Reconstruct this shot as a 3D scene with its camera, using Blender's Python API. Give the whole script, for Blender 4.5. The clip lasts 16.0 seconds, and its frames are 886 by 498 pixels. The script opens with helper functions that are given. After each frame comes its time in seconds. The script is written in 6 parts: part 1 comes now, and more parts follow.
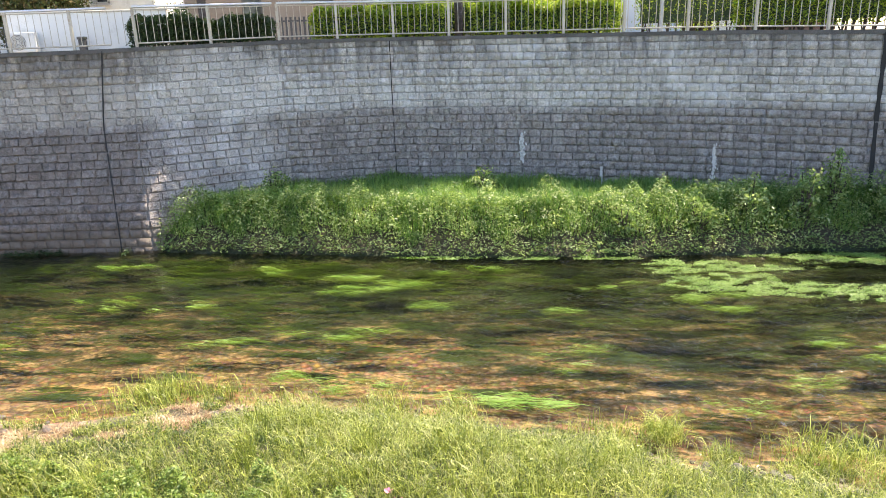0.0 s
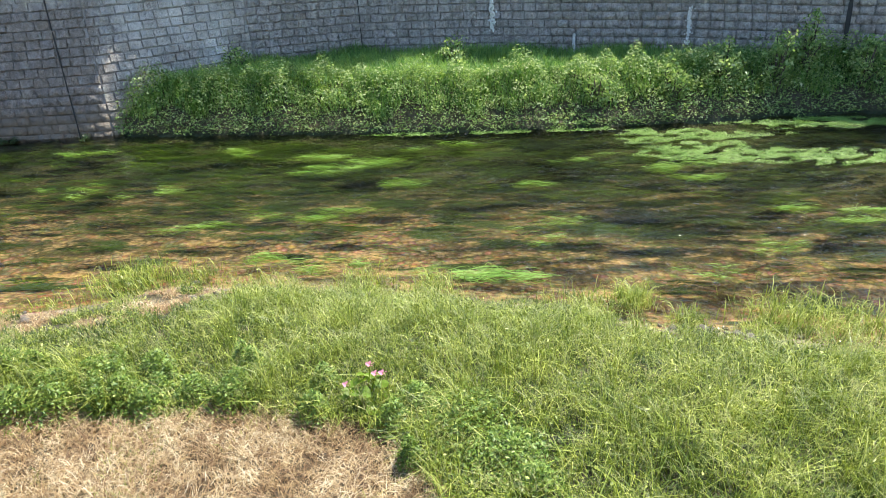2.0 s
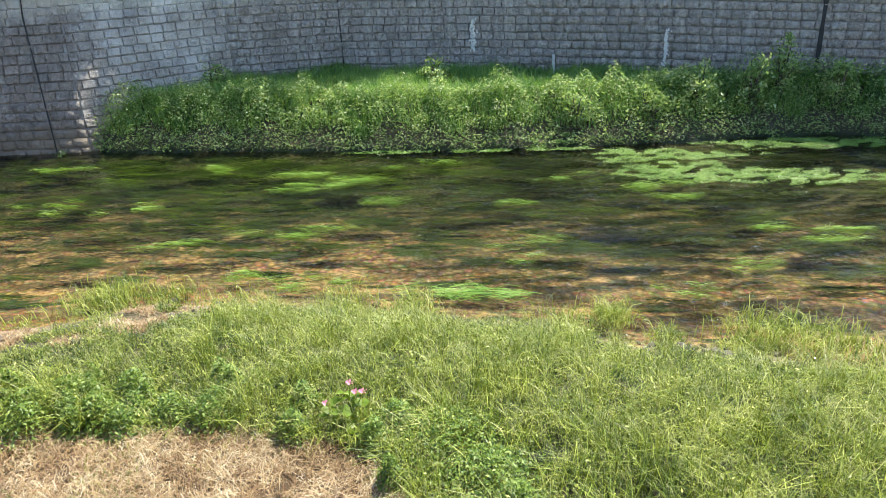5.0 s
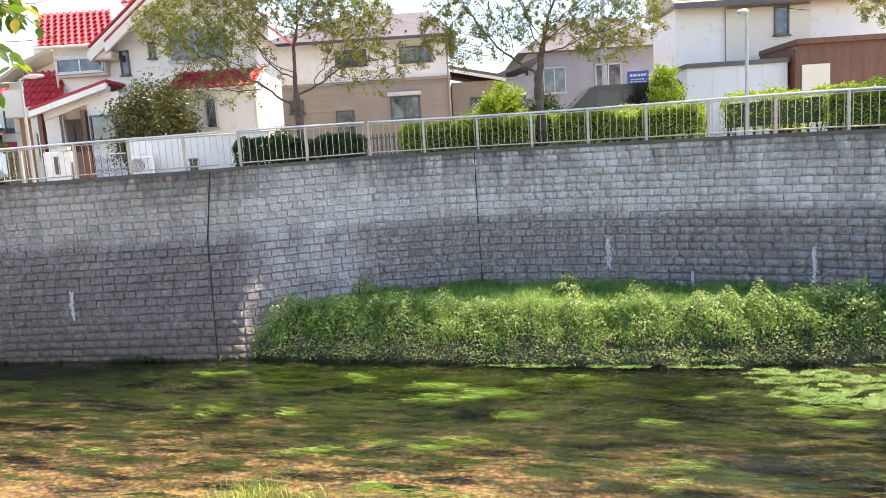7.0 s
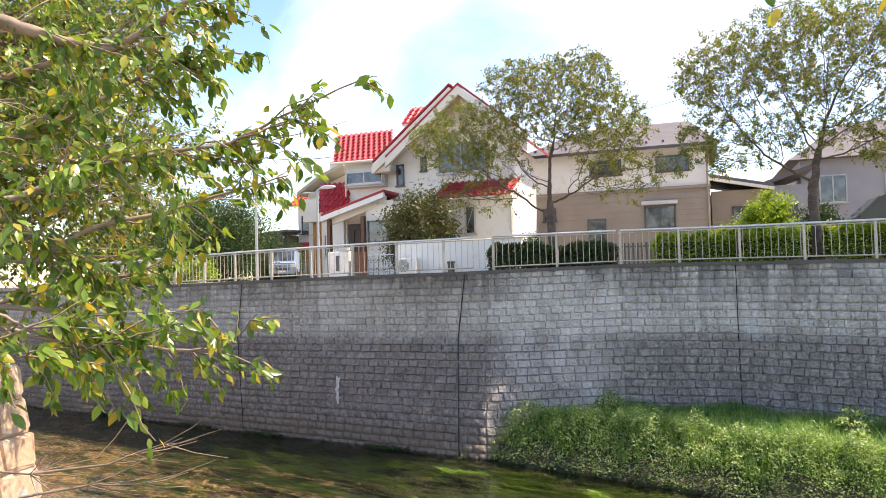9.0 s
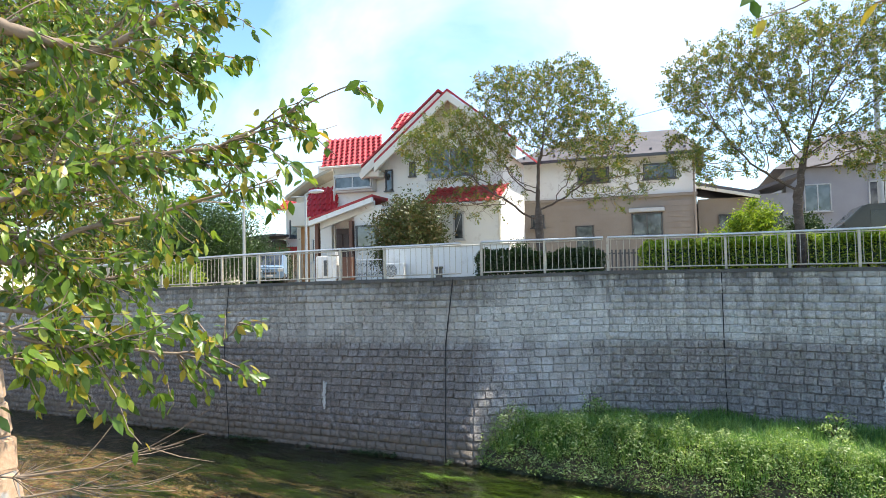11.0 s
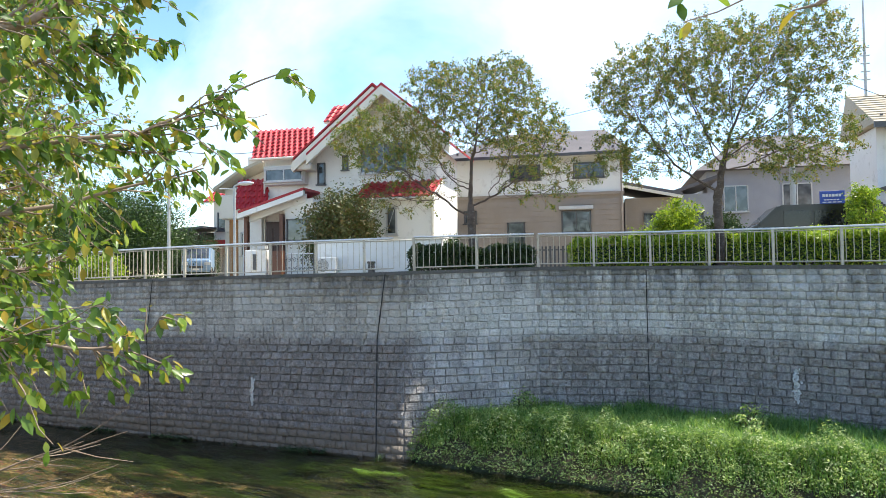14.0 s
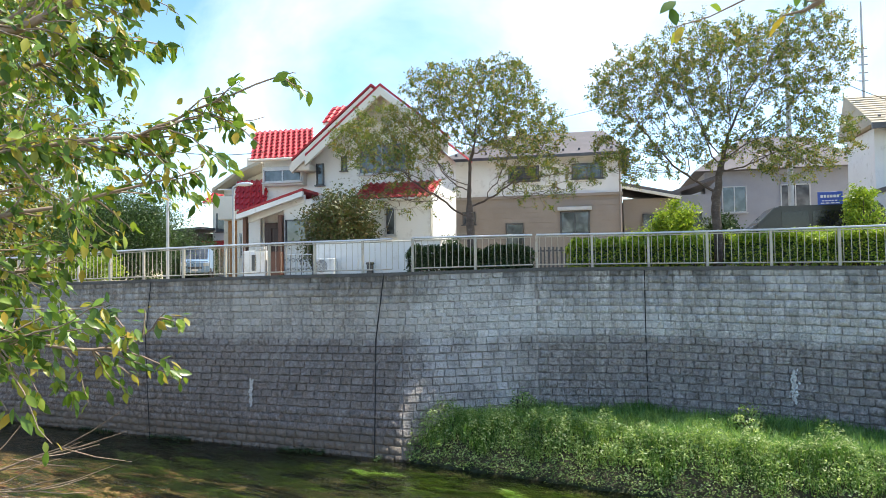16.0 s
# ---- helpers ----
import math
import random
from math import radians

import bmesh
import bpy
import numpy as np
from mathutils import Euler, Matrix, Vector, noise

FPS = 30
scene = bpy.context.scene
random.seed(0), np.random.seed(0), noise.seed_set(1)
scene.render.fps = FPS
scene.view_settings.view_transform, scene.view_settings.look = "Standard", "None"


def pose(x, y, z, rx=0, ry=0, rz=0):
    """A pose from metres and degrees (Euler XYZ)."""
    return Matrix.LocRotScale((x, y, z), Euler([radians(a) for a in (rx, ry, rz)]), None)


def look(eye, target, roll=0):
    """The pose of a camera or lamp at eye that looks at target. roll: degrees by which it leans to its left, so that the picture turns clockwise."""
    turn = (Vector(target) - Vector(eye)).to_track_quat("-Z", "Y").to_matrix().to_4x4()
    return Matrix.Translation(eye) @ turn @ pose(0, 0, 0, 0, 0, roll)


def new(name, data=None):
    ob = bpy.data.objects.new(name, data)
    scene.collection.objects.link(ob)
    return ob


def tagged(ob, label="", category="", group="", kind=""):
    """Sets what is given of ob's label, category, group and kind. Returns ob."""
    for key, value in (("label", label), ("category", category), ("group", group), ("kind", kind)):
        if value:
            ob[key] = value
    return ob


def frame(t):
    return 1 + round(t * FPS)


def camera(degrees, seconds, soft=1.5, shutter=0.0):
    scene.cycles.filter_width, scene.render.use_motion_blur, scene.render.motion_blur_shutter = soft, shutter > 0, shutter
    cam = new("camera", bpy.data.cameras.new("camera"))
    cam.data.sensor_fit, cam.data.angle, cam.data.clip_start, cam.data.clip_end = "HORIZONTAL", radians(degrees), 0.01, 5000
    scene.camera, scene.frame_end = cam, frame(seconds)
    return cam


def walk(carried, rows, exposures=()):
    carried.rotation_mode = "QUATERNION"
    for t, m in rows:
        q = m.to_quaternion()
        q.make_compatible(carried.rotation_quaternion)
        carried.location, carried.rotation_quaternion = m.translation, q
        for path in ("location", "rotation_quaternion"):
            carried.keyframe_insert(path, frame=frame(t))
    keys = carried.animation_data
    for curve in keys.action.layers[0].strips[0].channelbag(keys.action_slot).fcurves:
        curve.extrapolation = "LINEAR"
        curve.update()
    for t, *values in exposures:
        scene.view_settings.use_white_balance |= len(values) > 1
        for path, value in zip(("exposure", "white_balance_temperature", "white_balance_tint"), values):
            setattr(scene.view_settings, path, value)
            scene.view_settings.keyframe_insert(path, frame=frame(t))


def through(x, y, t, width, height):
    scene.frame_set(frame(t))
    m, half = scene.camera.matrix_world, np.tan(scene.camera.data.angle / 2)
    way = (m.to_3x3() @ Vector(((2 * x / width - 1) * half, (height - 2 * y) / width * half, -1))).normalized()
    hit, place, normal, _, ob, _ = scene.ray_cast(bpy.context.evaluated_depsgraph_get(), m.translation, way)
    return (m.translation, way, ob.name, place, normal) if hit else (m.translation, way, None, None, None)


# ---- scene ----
cam = camera(65.0, 16.0, 0.9)
PATH = [
    (0, (-0.007, -0.093, 4.553), (0.21, 1.81, 3.977), -1.9),
    (0.5, (-0.002, -0.079, 4.549), (0.197, 1.791, 3.87), -2.8),
    (1, (-0.008, -0.061, 4.542), (0.208, 1.768, 3.761), -3.1),
    (1.5, (-0.011, -0.045, 4.537), (0.253, 1.737, 3.668), -2.4),
    (2, (-0.009, -0.039, 4.536), (0.254, 1.724, 3.629), -3.0),
    (2.5, (-0.006, -0.039, 4.532), (0.268, 1.723, 3.625), -2.9),
    (3, (-0.009, -0.041, 4.539), (0.272, 1.719, 3.632), -2.8),
    (5.5, (-0.014, -0.058, 4.546), (0.316, 1.735, 3.723), -2.1),
    (6, (-0.005, -0.078, 4.569), (0.239, 1.8, 3.926), -4.1),
    (6.5, (0.009, -0.117, 4.589), (0.163, 1.822, 4.121), -3.9),
    (7, (0.003, -0.11, 4.567), (-0.006, 1.872, 4.3), -3.7),
    (7.5, (0.007, -0.1, 4.558), (-0.287, 1.874, 4.425), -2.5),
    (8, (0.011, -0.109, 4.555), (-0.466, 1.833, 4.536), -1.6),
    (8.5, (0.004, -0.121, 4.557), (-0.647, 1.77, 4.581), -1.5),
    (9, (0.002, -0.122, 4.554), (-0.681, 1.757, 4.625), -1.6),
    (11.3, (0.004, -0.133, 4.55), (-0.629, 1.762, 4.638), -1.0),
    (11.5, (0.004, -0.133, 4.548), (-0.6, 1.771, 4.636), -1.0),
    (12, (0.004, -0.132, 4.547), (-0.557, 1.786, 4.629), -0.9),
    (12.5, (0.002, -0.127, 4.547), (-0.522, 1.802, 4.626), -0.7),
    (13, (-0.004, -0.121, 4.546), (-0.482, 1.82, 4.626), -0.6),
    (13.5, (0.001, -0.118, 4.546), (-0.468, 1.824, 4.623), -0.7),
    (14, (0.002, -0.118, 4.546), (-0.463, 1.826, 4.615), -0.8),
    (14.5, (0.003, -0.125, 4.546), (-0.466, 1.818, 4.621), -0.8),
    (15, (0.004, -0.128, 4.546), (-0.46, 1.816, 4.62), -0.8),
    (15.5, (0.006, -0.128, 4.546), (-0.454, 1.817, 4.618), -0.8),
    (16, (0.017, -0.137, 4.548), (-0.445, 1.807, 4.619), -0.8),
]
walk(cam, [(t, look(eye, target, roll)) for t, eye, target, roll in PATH],
     [(0, 2.11, 7600, 17), (1.0, 2.06, 7600, 17), (1.6, 1.84, 6850, 5), (5.5, 1.82, 6950, 6), (6.2, 1.96, 7450, 15), (6.6, 2.06, 7600, 19), (7.2, 2.1, 7600, 19), (8.0, 2.0, 7950, 22), (8.7, 1.88, 7950, 22), (9.4, 1.65, 7250, 13), (11.3, 1.61, 6850, 8), (16, 1.57, 6850, 8)])

# ---- world and sun ----
SUN_TO = Vector((0.44, 0.265, 0.857)).normalized()
world = bpy.data.worlds.new("sky")
scene.world = world
world.use_nodes = True
wn = world.node_tree.nodes
wl = world.node_tree.links
sky = wn.new("ShaderNodeTexSky")
sky.sky_type = "NISHITA"
sky.sun_disc = False
sky.sun_elevation = math.asin(SUN_TO.z)
sky.sun_rotation = math.atan2(SUN_TO.x, SUN_TO.y)
sky.air_density, sky.dust_density, sky.ozone_density = 0.9, 0.15, 1.5
deepen = wn.new("ShaderNodeHueSaturation")
deepen.inputs["Saturation"].default_value, deepen.inputs["Value"].default_value = 1.15, 0.8
wl.new(sky.outputs[0], deepen.inputs["Color"])
veil = wn.new("ShaderNodeTexNoise")
veil.inputs["Scale"].default_value, veil.inputs["Detail"].default_value, veil.inputs["Roughness"].default_value, veil.inputs["Distortion"].default_value = 1.7, 7, 0.55, 0.6
cover = wn.new("ShaderNodeMapRange")
cover.inputs[1].default_value, cover.inputs[2].default_value, cover.inputs[4].default_value = 0.47, 0.80, 0.55
wl.new(veil.outputs["Fac"], cover.inputs[0])
thin_cloud = wn.new("ShaderNodeMix")
thin_cloud.data_type = "RGBA"
thin_cloud.inputs[7].default_value = (5.6, 5.5, 5.4, 1)
wl.new(cover.outputs[0], thin_cloud.inputs[0])
wl.new(deepen.outputs[0], thin_cloud.inputs[6])
wl.new(thin_cloud.outputs[2], wn["Background"].inputs[0])
wn["Background"].inputs[1].default_value = 0.15
sun_data = bpy.data.lights.new("sun", "SUN")
sun_data.energy, sun_data.angle, sun_data.color = 3.1, radians(0.55), (1.0, 0.94, 0.84)
sun = new("sun", sun_data)
sun.matrix_world = look(SUN_TO * 60, (0, 0, 0))

# ---- materials ----
rng = np.random.default_rng(7)


def nodes_of(name):
    m = bpy.data.materials.new(name)
    m.use_nodes = True
    return m, m.node_tree.nodes, m.node_tree.links, m.node_tree.nodes["Principled BSDF"]


def noise_node(n, l, vec, scale, detail=4.0, rough=0.55):
    t = n.new("ShaderNodeTexNoise")
    t.inputs["Scale"].default_value = scale
    t.inputs["Detail"].default_value = detail
    t.inputs["Roughness"].default_value = rough
    if vec is not None:
        l.new(vec, t.inputs["Vector"])
    return t.outputs["Fac"]


def ramp(n, l, fac, lo, hi):
    r = n.new("ShaderNodeMapRange")
    r.inputs[1].default_value, r.inputs[2].default_value = lo, hi
    l.new(fac, r.inputs[0])
    return r.outputs[0]


def mixed(n, l, fac, a, b, how="MIX"):
    m = n.new("ShaderNodeMix")
    m.data_type, m.blend_type = "RGBA", how
    if isinstance(fac, (int, float)):
        m.inputs[0].default_value = fac
    else:
        l.new(fac, m.inputs[0])
    for socket, v in ((m.inputs[6], a), (m.inputs[7], b)):
        if isinstance(v, tuple):
            socket.default_value = (*v, 1)
        else:
            l.new(v, socket)
    return m.outputs[2]


def bumped(n, l, p, height, strength, distance=0.02):
    b = n.new("ShaderNodeBump")
    b.inputs["Strength"].default_value, b.inputs["Distance"].default_value = strength, distance
    l.new(height, b.inputs["Height"])
    l.new(b.outputs[0], p.inputs["Normal"])


def place_vec(n, l, stretch=(1, 1, 1)):
    g = n.new("ShaderNodeNewGeometry")
    m = n.new("ShaderNodeVectorMath")
    m.operation = "MULTIPLY"
    m.inputs[1].default_value = stretch
    l.new(g.outputs["Position"], m.inputs[0])
    return m.outputs[0]


def flow_vec(n, l, stretch):
    """World position turned so that x runs with the stream, then stretched."""
    g = n.new("ShaderNodeNewGeometry")
    t = n.new("ShaderNodeVectorRotate")
    t.rotation_type = "Z_AXIS"
    t.inputs["Angle"].default_value = 0.2
    l.new(g.outputs["Position"], t.inputs["Vector"])
    m = n.new("ShaderNodeVectorMath")
    m.operation = "MULTIPLY"
    m.inputs[1].default_value = stretch
    l.new(t.outputs[0], m.inputs[0])
    return m.outputs[0]


def surface(name, dark, light, rough=0.8, grain=30.0, patch=1.5, bump=0.3, metal=0.0, stretch=(1, 1, 1), worn=None, dist=0.01):
    """Two-scale colour, a worn or stained tone, fine relief."""
    m, n, l, p = nodes_of(name)
    v = place_vec(n, l, stretch)
    fine, wide = noise_node(n, l, v, grain, 5), noise_node(n, l, v, patch, 3)
    col = mixed(n, l, ramp(n, l, fine, 0.3, 0.7), dark, light)
    tone = mixed(n, l, ramp(n, l, wide, 0.35, 0.65), dark, light)
    col = mixed(n, l, 0.45, col, tone)
    if worn:
        spots = noise_node(n, l, v, patch * 2.7, 6, 0.7)
        col = mixed(n, l, ramp(n, l, spots, 0.56, 0.68), col, worn)
    l.new(col, p.inputs["Base Color"])
    p.inputs["Roughness"].default_value, p.inputs["Metallic"].default_value = rough, metal
    if bump:
        bumped(n, l, p, fine, bump, dist)
    return m


def foliage(name, shades, gloss=0.45, through=0.35, patch=0.0):
    """Leaves: every leaf its own shade, light passing through."""
    m, n, l, p = nodes_of(name)
    g = n.new("ShaderNodeNewGeometry")
    cr = n.new("ShaderNodeValToRGB")
    el = cr.color_ramp.elements
    while len(el) < len(shades):
        el.new(0.5)
    for i, c in enumerate(shades):
        el[i].position, el[i].color = i / (len(shades) - 1), (*c, 1)
    fac = g.outputs["Random Per Island"]
    if patch:
        wide = noise_node(n, l, place_vec(n, l), patch, 3)
        add = n.new("ShaderNodeMath")
        add.operation = "MULTIPLY_ADD"
        l.new(ramp(n, l, wide, 0.3, 0.7), add.inputs[0])
        add.inputs[1].default_value = 0.42
        half = n.new("ShaderNodeMath")
        half.operation = "MULTIPLY"
        half.inputs[1].default_value = 0.58
        l.new(fac, half.inputs[0])
        l.new(half.outputs[0], add.inputs[2])
        fac = add.outputs[0]
    l.new(fac, cr.inputs[0])
    l.new(cr.outputs[0], p.inputs["Base Color"])
    p.inputs["Roughness"].default_value = gloss
    tr = n.new("ShaderNodeBsdfTranslucent")
    bright = mixed(n, l, 1.0, cr.outputs[0], (1.0, 1.0, 0.62), "MULTIPLY")
    l.new(bright, tr.inputs[0])
    mx = n.new("ShaderNodeMixShader")
    mx.inputs[0].default_value = through
    l.new(p.outputs[0], mx.inputs[1])
    l.new(tr.outputs[0], mx.inputs[2])
    l.new(mx.outputs[0], n["Material Output"].inputs[0])
    return m


def mul_of(n, l, fac, k):
    m = n.new("ShaderNodeMath")
    m.operation = "MULTIPLY"
    m.inputs[1].default_value = k
    l.new(fac, m.inputs[0])
    return m.outputs[0]


def wall_material():
    """Split-face concrete block: paler raised upper courses, sooty damp lower courses, streaks and bloom."""
    m, n, l, p = nodes_of("split_face_block")
    pos = place_vec(n, l)
    tall = place_vec(n, l, (3.0, 3.0, 0.25))
    sep = n.new("ShaderNodeSeparateXYZ")
    l.new(pos, sep.inputs[0])
    info = n.new("ShaderNodeNewGeometry").outputs["Random Per Island"]
    obj = n.new("ShaderNodeObjectInfo").outputs["Random"]
    fine, wide, streak = noise_node(n, l, pos, 12, 9, 0.82), noise_node(n, l, pos, 0.9, 4), noise_node(n, l, tall, 1.4, 5, 0.6)
    upper = mixed(n, l, ramp(n, l, fine, 0.38, 0.63), (0.40, 0.385, 0.355), (0.88, 0.855, 0.805))
    lower = mixed(n, l, ramp(n, l, fine, 0.38, 0.63), (0.18, 0.16, 0.146), (0.57, 0.52, 0.482))
    # tide line where the older wall ends
    wob = n.new("ShaderNodeMath")
    wob.operation = "MULTIPLY_ADD"
    wob.inputs[1].default_value = 0.5
    l.new(wide, wob.inputs[0])
    l.new(sep.outputs[2], wob.inputs[2])
    col = mixed(n, l, ramp(n, l, wob.outputs[0], 2.98, 3.22), lower, upper)
    # dark run-off below the coping
    top = ramp(n, l, sep.outputs[2], 3.6, 4.7)
    mul = n.new("ShaderNodeMath")
    mul.operation = "MULTIPLY"
    l.new(top, mul.inputs[0])
    l.new(ramp(n, l, streak, 0.36, 0.54), mul.inputs[1])
    col = mixed(n, l, mul.outputs[0], col, (0.15, 0.148, 0.142))
    runs = noise_node(n, l, place_vec(n, l, (5.0, 5.0, 0.12)), 1.3, 5, 0.65)
    col = mixed(n, l, mul_of(n, l, ramp(n, l, runs, 0.48, 0.63), 0.35), col, (0.16, 0.155, 0.145))
    pale = noise_node(n, l, place_vec(n, l, (4.0, 4.0, 0.2)), 1.1, 5, 0.65)
    col = mixed(n, l, mul_of(n, l, ramp(n, l, pale, 0.55, 0.7), 0.4), col, (0.70, 0.68, 0.63))
    # pale lime bloom
    bl = n.new("ShaderNodeMath")
    bl.operation = "MULTIPLY"
    l.new(ramp(n, l, noise_node(n, l, pos, 0.55, 3), 0.50, 0.63), bl.inputs[0])
    l.new(ramp(n, l, sep.outputs[2], 2.6, 3.1), bl.inputs[1])
    half = n.new("ShaderNodeMath")
    half.operation = "MULTIPLY"
    half.inputs[1].default_value = 0.55
    l.new(bl.outputs[0], half.inputs[0])
    col = mixed(n, l, half.outputs[0], col, (0.80, 0.80, 0.77))
    # heavy lime wash over the jutting corner
    span = n.new("ShaderNodeMath")
    span.operation = "MULTIPLY"
    l.new(ramp(n, l, sep.outputs[0], -5.2, -4.3), span.inputs[0])
    l.new(ramp(n, l, sep.outputs[0], -1.5, -2.2), span.inputs[1])
    wash = n.new("ShaderNodeMath")
    wash.operation = "MULTIPLY"
    l.new(span.outputs[0], wash.inputs[0])
    l.new(ramp(n, l, noise_node(n, l, place_vec(n, l, (1.2, 1.2, 0.8)), 1.1, 5, 0.6), 0.36, 0.62), wash.inputs[1])
    col = mixed(n, l, mul_of(n, l, wash.outputs[0], 0.6), col, (0.80, 0.78, 0.74))
    # tan foot where the river keeps it scrubbed
    foot = n.new("ShaderNodeMath")
    foot.operation = "MULTIPLY_ADD"
    foot.inputs[1].default_value = 0.5
    l.new(streak, foot.inputs[0])
    l.new(sep.outputs[2], foot.inputs[2])
    col = mixed(n, l, ramp(n, l, foot.outputs[0], 0.95, 0.6), col, (0.31, 0.27, 0.22))
    # shaded look of the west face, painted as a darker tone with a ragged edge
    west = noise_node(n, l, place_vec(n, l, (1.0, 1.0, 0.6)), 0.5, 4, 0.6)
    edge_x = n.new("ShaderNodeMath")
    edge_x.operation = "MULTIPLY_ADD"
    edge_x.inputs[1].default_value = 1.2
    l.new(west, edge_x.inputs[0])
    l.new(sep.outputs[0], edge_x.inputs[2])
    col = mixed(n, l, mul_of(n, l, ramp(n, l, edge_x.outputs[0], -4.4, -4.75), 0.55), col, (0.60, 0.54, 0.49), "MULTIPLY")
    vary = n.new("ShaderNodeMath")
    vary.operation = "ADD"
    l.new(info, vary.inputs[0])
    l.new(obj, vary.inputs[1])
    frac = n.new("ShaderNodeMath")
    frac.operation = "FRACT"
    l.new(vary.outputs[0], frac.inputs[0])
    tone = n.new("ShaderNodeMapRange")
    tone.inputs[3].default_value, tone.inputs[4].default_value = 0.9, 1.1
    l.new(frac.outputs[0], tone.inputs[0])
    hsv = n.new("ShaderNodeHueSaturation")
    l.new(tone.outputs[0], hsv.inputs["Value"])
    l.new(col, hsv.inputs["Color"])
    l.new(hsv.outputs[0], p.inputs["Base Color"])
    p.inputs["Roughness"].default_value = 0.9
    bumped(n, l, p, fine, 1.0, 0.09)
    return m


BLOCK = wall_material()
MORTAR = surface("dark_mortar", (0.2, 0.19, 0.175), (0.36, 0.34, 0.32), 0.95, 40, 2)
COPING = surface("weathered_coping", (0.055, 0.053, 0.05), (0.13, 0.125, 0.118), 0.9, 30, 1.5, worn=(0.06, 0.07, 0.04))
LIME = surface("lime_bloom", (0.55, 0.55, 0.53), (0.78, 0.78, 0.76), 0.9, 60, 8, 0.2)
WARM_BLOCK = surface("warm_stone", (0.36, 0.22, 0.13), (0.62, 0.44, 0.30), 0.9, 25, 2, 0.5, worn=(0.45, 0.42, 0.38))
TERRACE = surface("sandy_path", (0.30, 0.25, 0.17), (0.42, 0.36, 0.26), 0.95, 30, 1.0, 0.3)
STEEL = surface("painted_rail", (0.40, 0.36, 0.285), (0.52, 0.475, 0.385), 0.45, 40, 3, 0.05, worn=(0.32, 0.24, 0.17))
RAIL_TOP = surface("aluminium_rail", (0.55, 0.56, 0.57), (0.68, 0.69, 0.70), 0.35, 60, 3, 0.03, metal=0.5)
WHITE = surface("white_render", (0.70, 0.69, 0.66), (0.80, 0.79, 0.76), 0.85, 60, 0.8, 0.15, worn=(0.62, 0.60, 0.56))
DARK_DOOR = surface("dark_brown_door", (0.03, 0.012, 0.01), (0.055, 0.024, 0.02), 0.4, 15, 2, 0.1, stretch=(3, 3, 0.4))
CREAM = surface("cream_siding", (0.62, 0.58, 0.50), (0.72, 0.68, 0.60), 0.8, 40, 1, 0.1)
BEIGE = surface("beige_siding", (0.25, 0.205, 0.17), (0.33, 0.28, 0.235), 0.85, 30, 1, 0.15)
STUCCO = surface("grey_stucco", (0.25, 0.25, 0.275), (0.34, 0.34, 0.365), 0.9, 40, 1, 0.2)
PALE_BLUE = surface("pale_grey_panel", (0.50, 0.55, 0.60), (0.58, 0.63, 0.67), 0.7, 20, 0.8, 0.05)
BROWN = surface("brown_wood", (0.09, 0.035, 0.02), (0.17, 0.075, 0.045), 0.55, 15, 2, 0.1, stretch=(3, 3, 0.4))
TILE = surface("glazed_red_tile", (0.27, 0.006, 0.01), (0.42, 0.014, 0.02), 0.5, 12, 1.5, 0.05)
DARK_ROOF = surface("slate_roof", (0.09, 0.083, 0.088), (0.15, 0.137, 0.14), 0.85, 20, 1, 0.2)
TAN_ROOF = surface("tan_shingle", (0.36, 0.31, 0.23), (0.47, 0.42, 0.33), 0.85, 20, 1.5, 0.2)
FRAME = surface("window_frame", (0.05, 0.05, 0.055), (0.09, 0.09, 0.09), 0.4, 30, 3, 0.02)
SILVER = surface("silver_frame", (0.45, 0.45, 0.45), (0.56, 0.56, 0.56), 0.4, 30, 3, 0.02)
BLACK = surface("black_paint", (0.012, 0.012, 0.014), (0.022, 0.022, 0.025), 0.22, 20, 2, 0.0)
TINTED = surface("tinted_glass", (0.01, 0.01, 0.012), (0.018, 0.018, 0.022), 0.12, 20, 2, 0.0)
RUBBER = surface("rubber", (0.015, 0.015, 0.015), (0.03, 0.03, 0.03), 0.9, 30, 3, 0.1)
CARBLUE = surface("pale_blue_paint", (0.20, 0.30, 0.43), (0.26, 0.37, 0.50), 0.3, 20, 2, 0.0)
BLUE = surface("blue_sign_paint", (0.02, 0.06, 0.30), (0.03, 0.09, 0.38), 0.5, 20, 2, 0.0)
ORANGE_BRICK = surface("orange_brick", (0.32, 0.15, 0.06), (0.46, 0.24, 0.11), 0.85, 40, 3, 0.2)
GALV = surface("galvanised_pole", (0.34, 0.35, 0.35), (0.46, 0.47, 0.46), 0.5, 30, 3, 0.05, metal=0.3)
BARK = surface("cherry_bark", (0.045, 0.032, 0.026), (0.14, 0.105, 0.085), 0.9, 30, 4, 0.7, stretch=(1, 1, 2.5), worn=(0.2, 0.17, 0.15))
PALE_BARK = surface("pale_twig", (0.19, 0.13, 0.09), (0.34, 0.26, 0.19), 0.8, 30, 4, 0.5)
STONE = surface("river_stone", (0.045, 0.036, 0.03), (0.17, 0.145, 0.12), 0.7, 20, 3, 0.4)
PINK = foliage("pink_petal", [(0.75, 0.22, 0.42), (0.85, 0.42, 0.58)], 0.5, 0.4)
LEAF_TREE = foliage("cherry_leaf", [(0.035, 0.075, 0.016), (0.085, 0.15, 0.03), (0.19, 0.25, 0.045), (0.31, 0.31, 0.07), (0.36, 0.21, 0.07)], 0.35, 0.5)
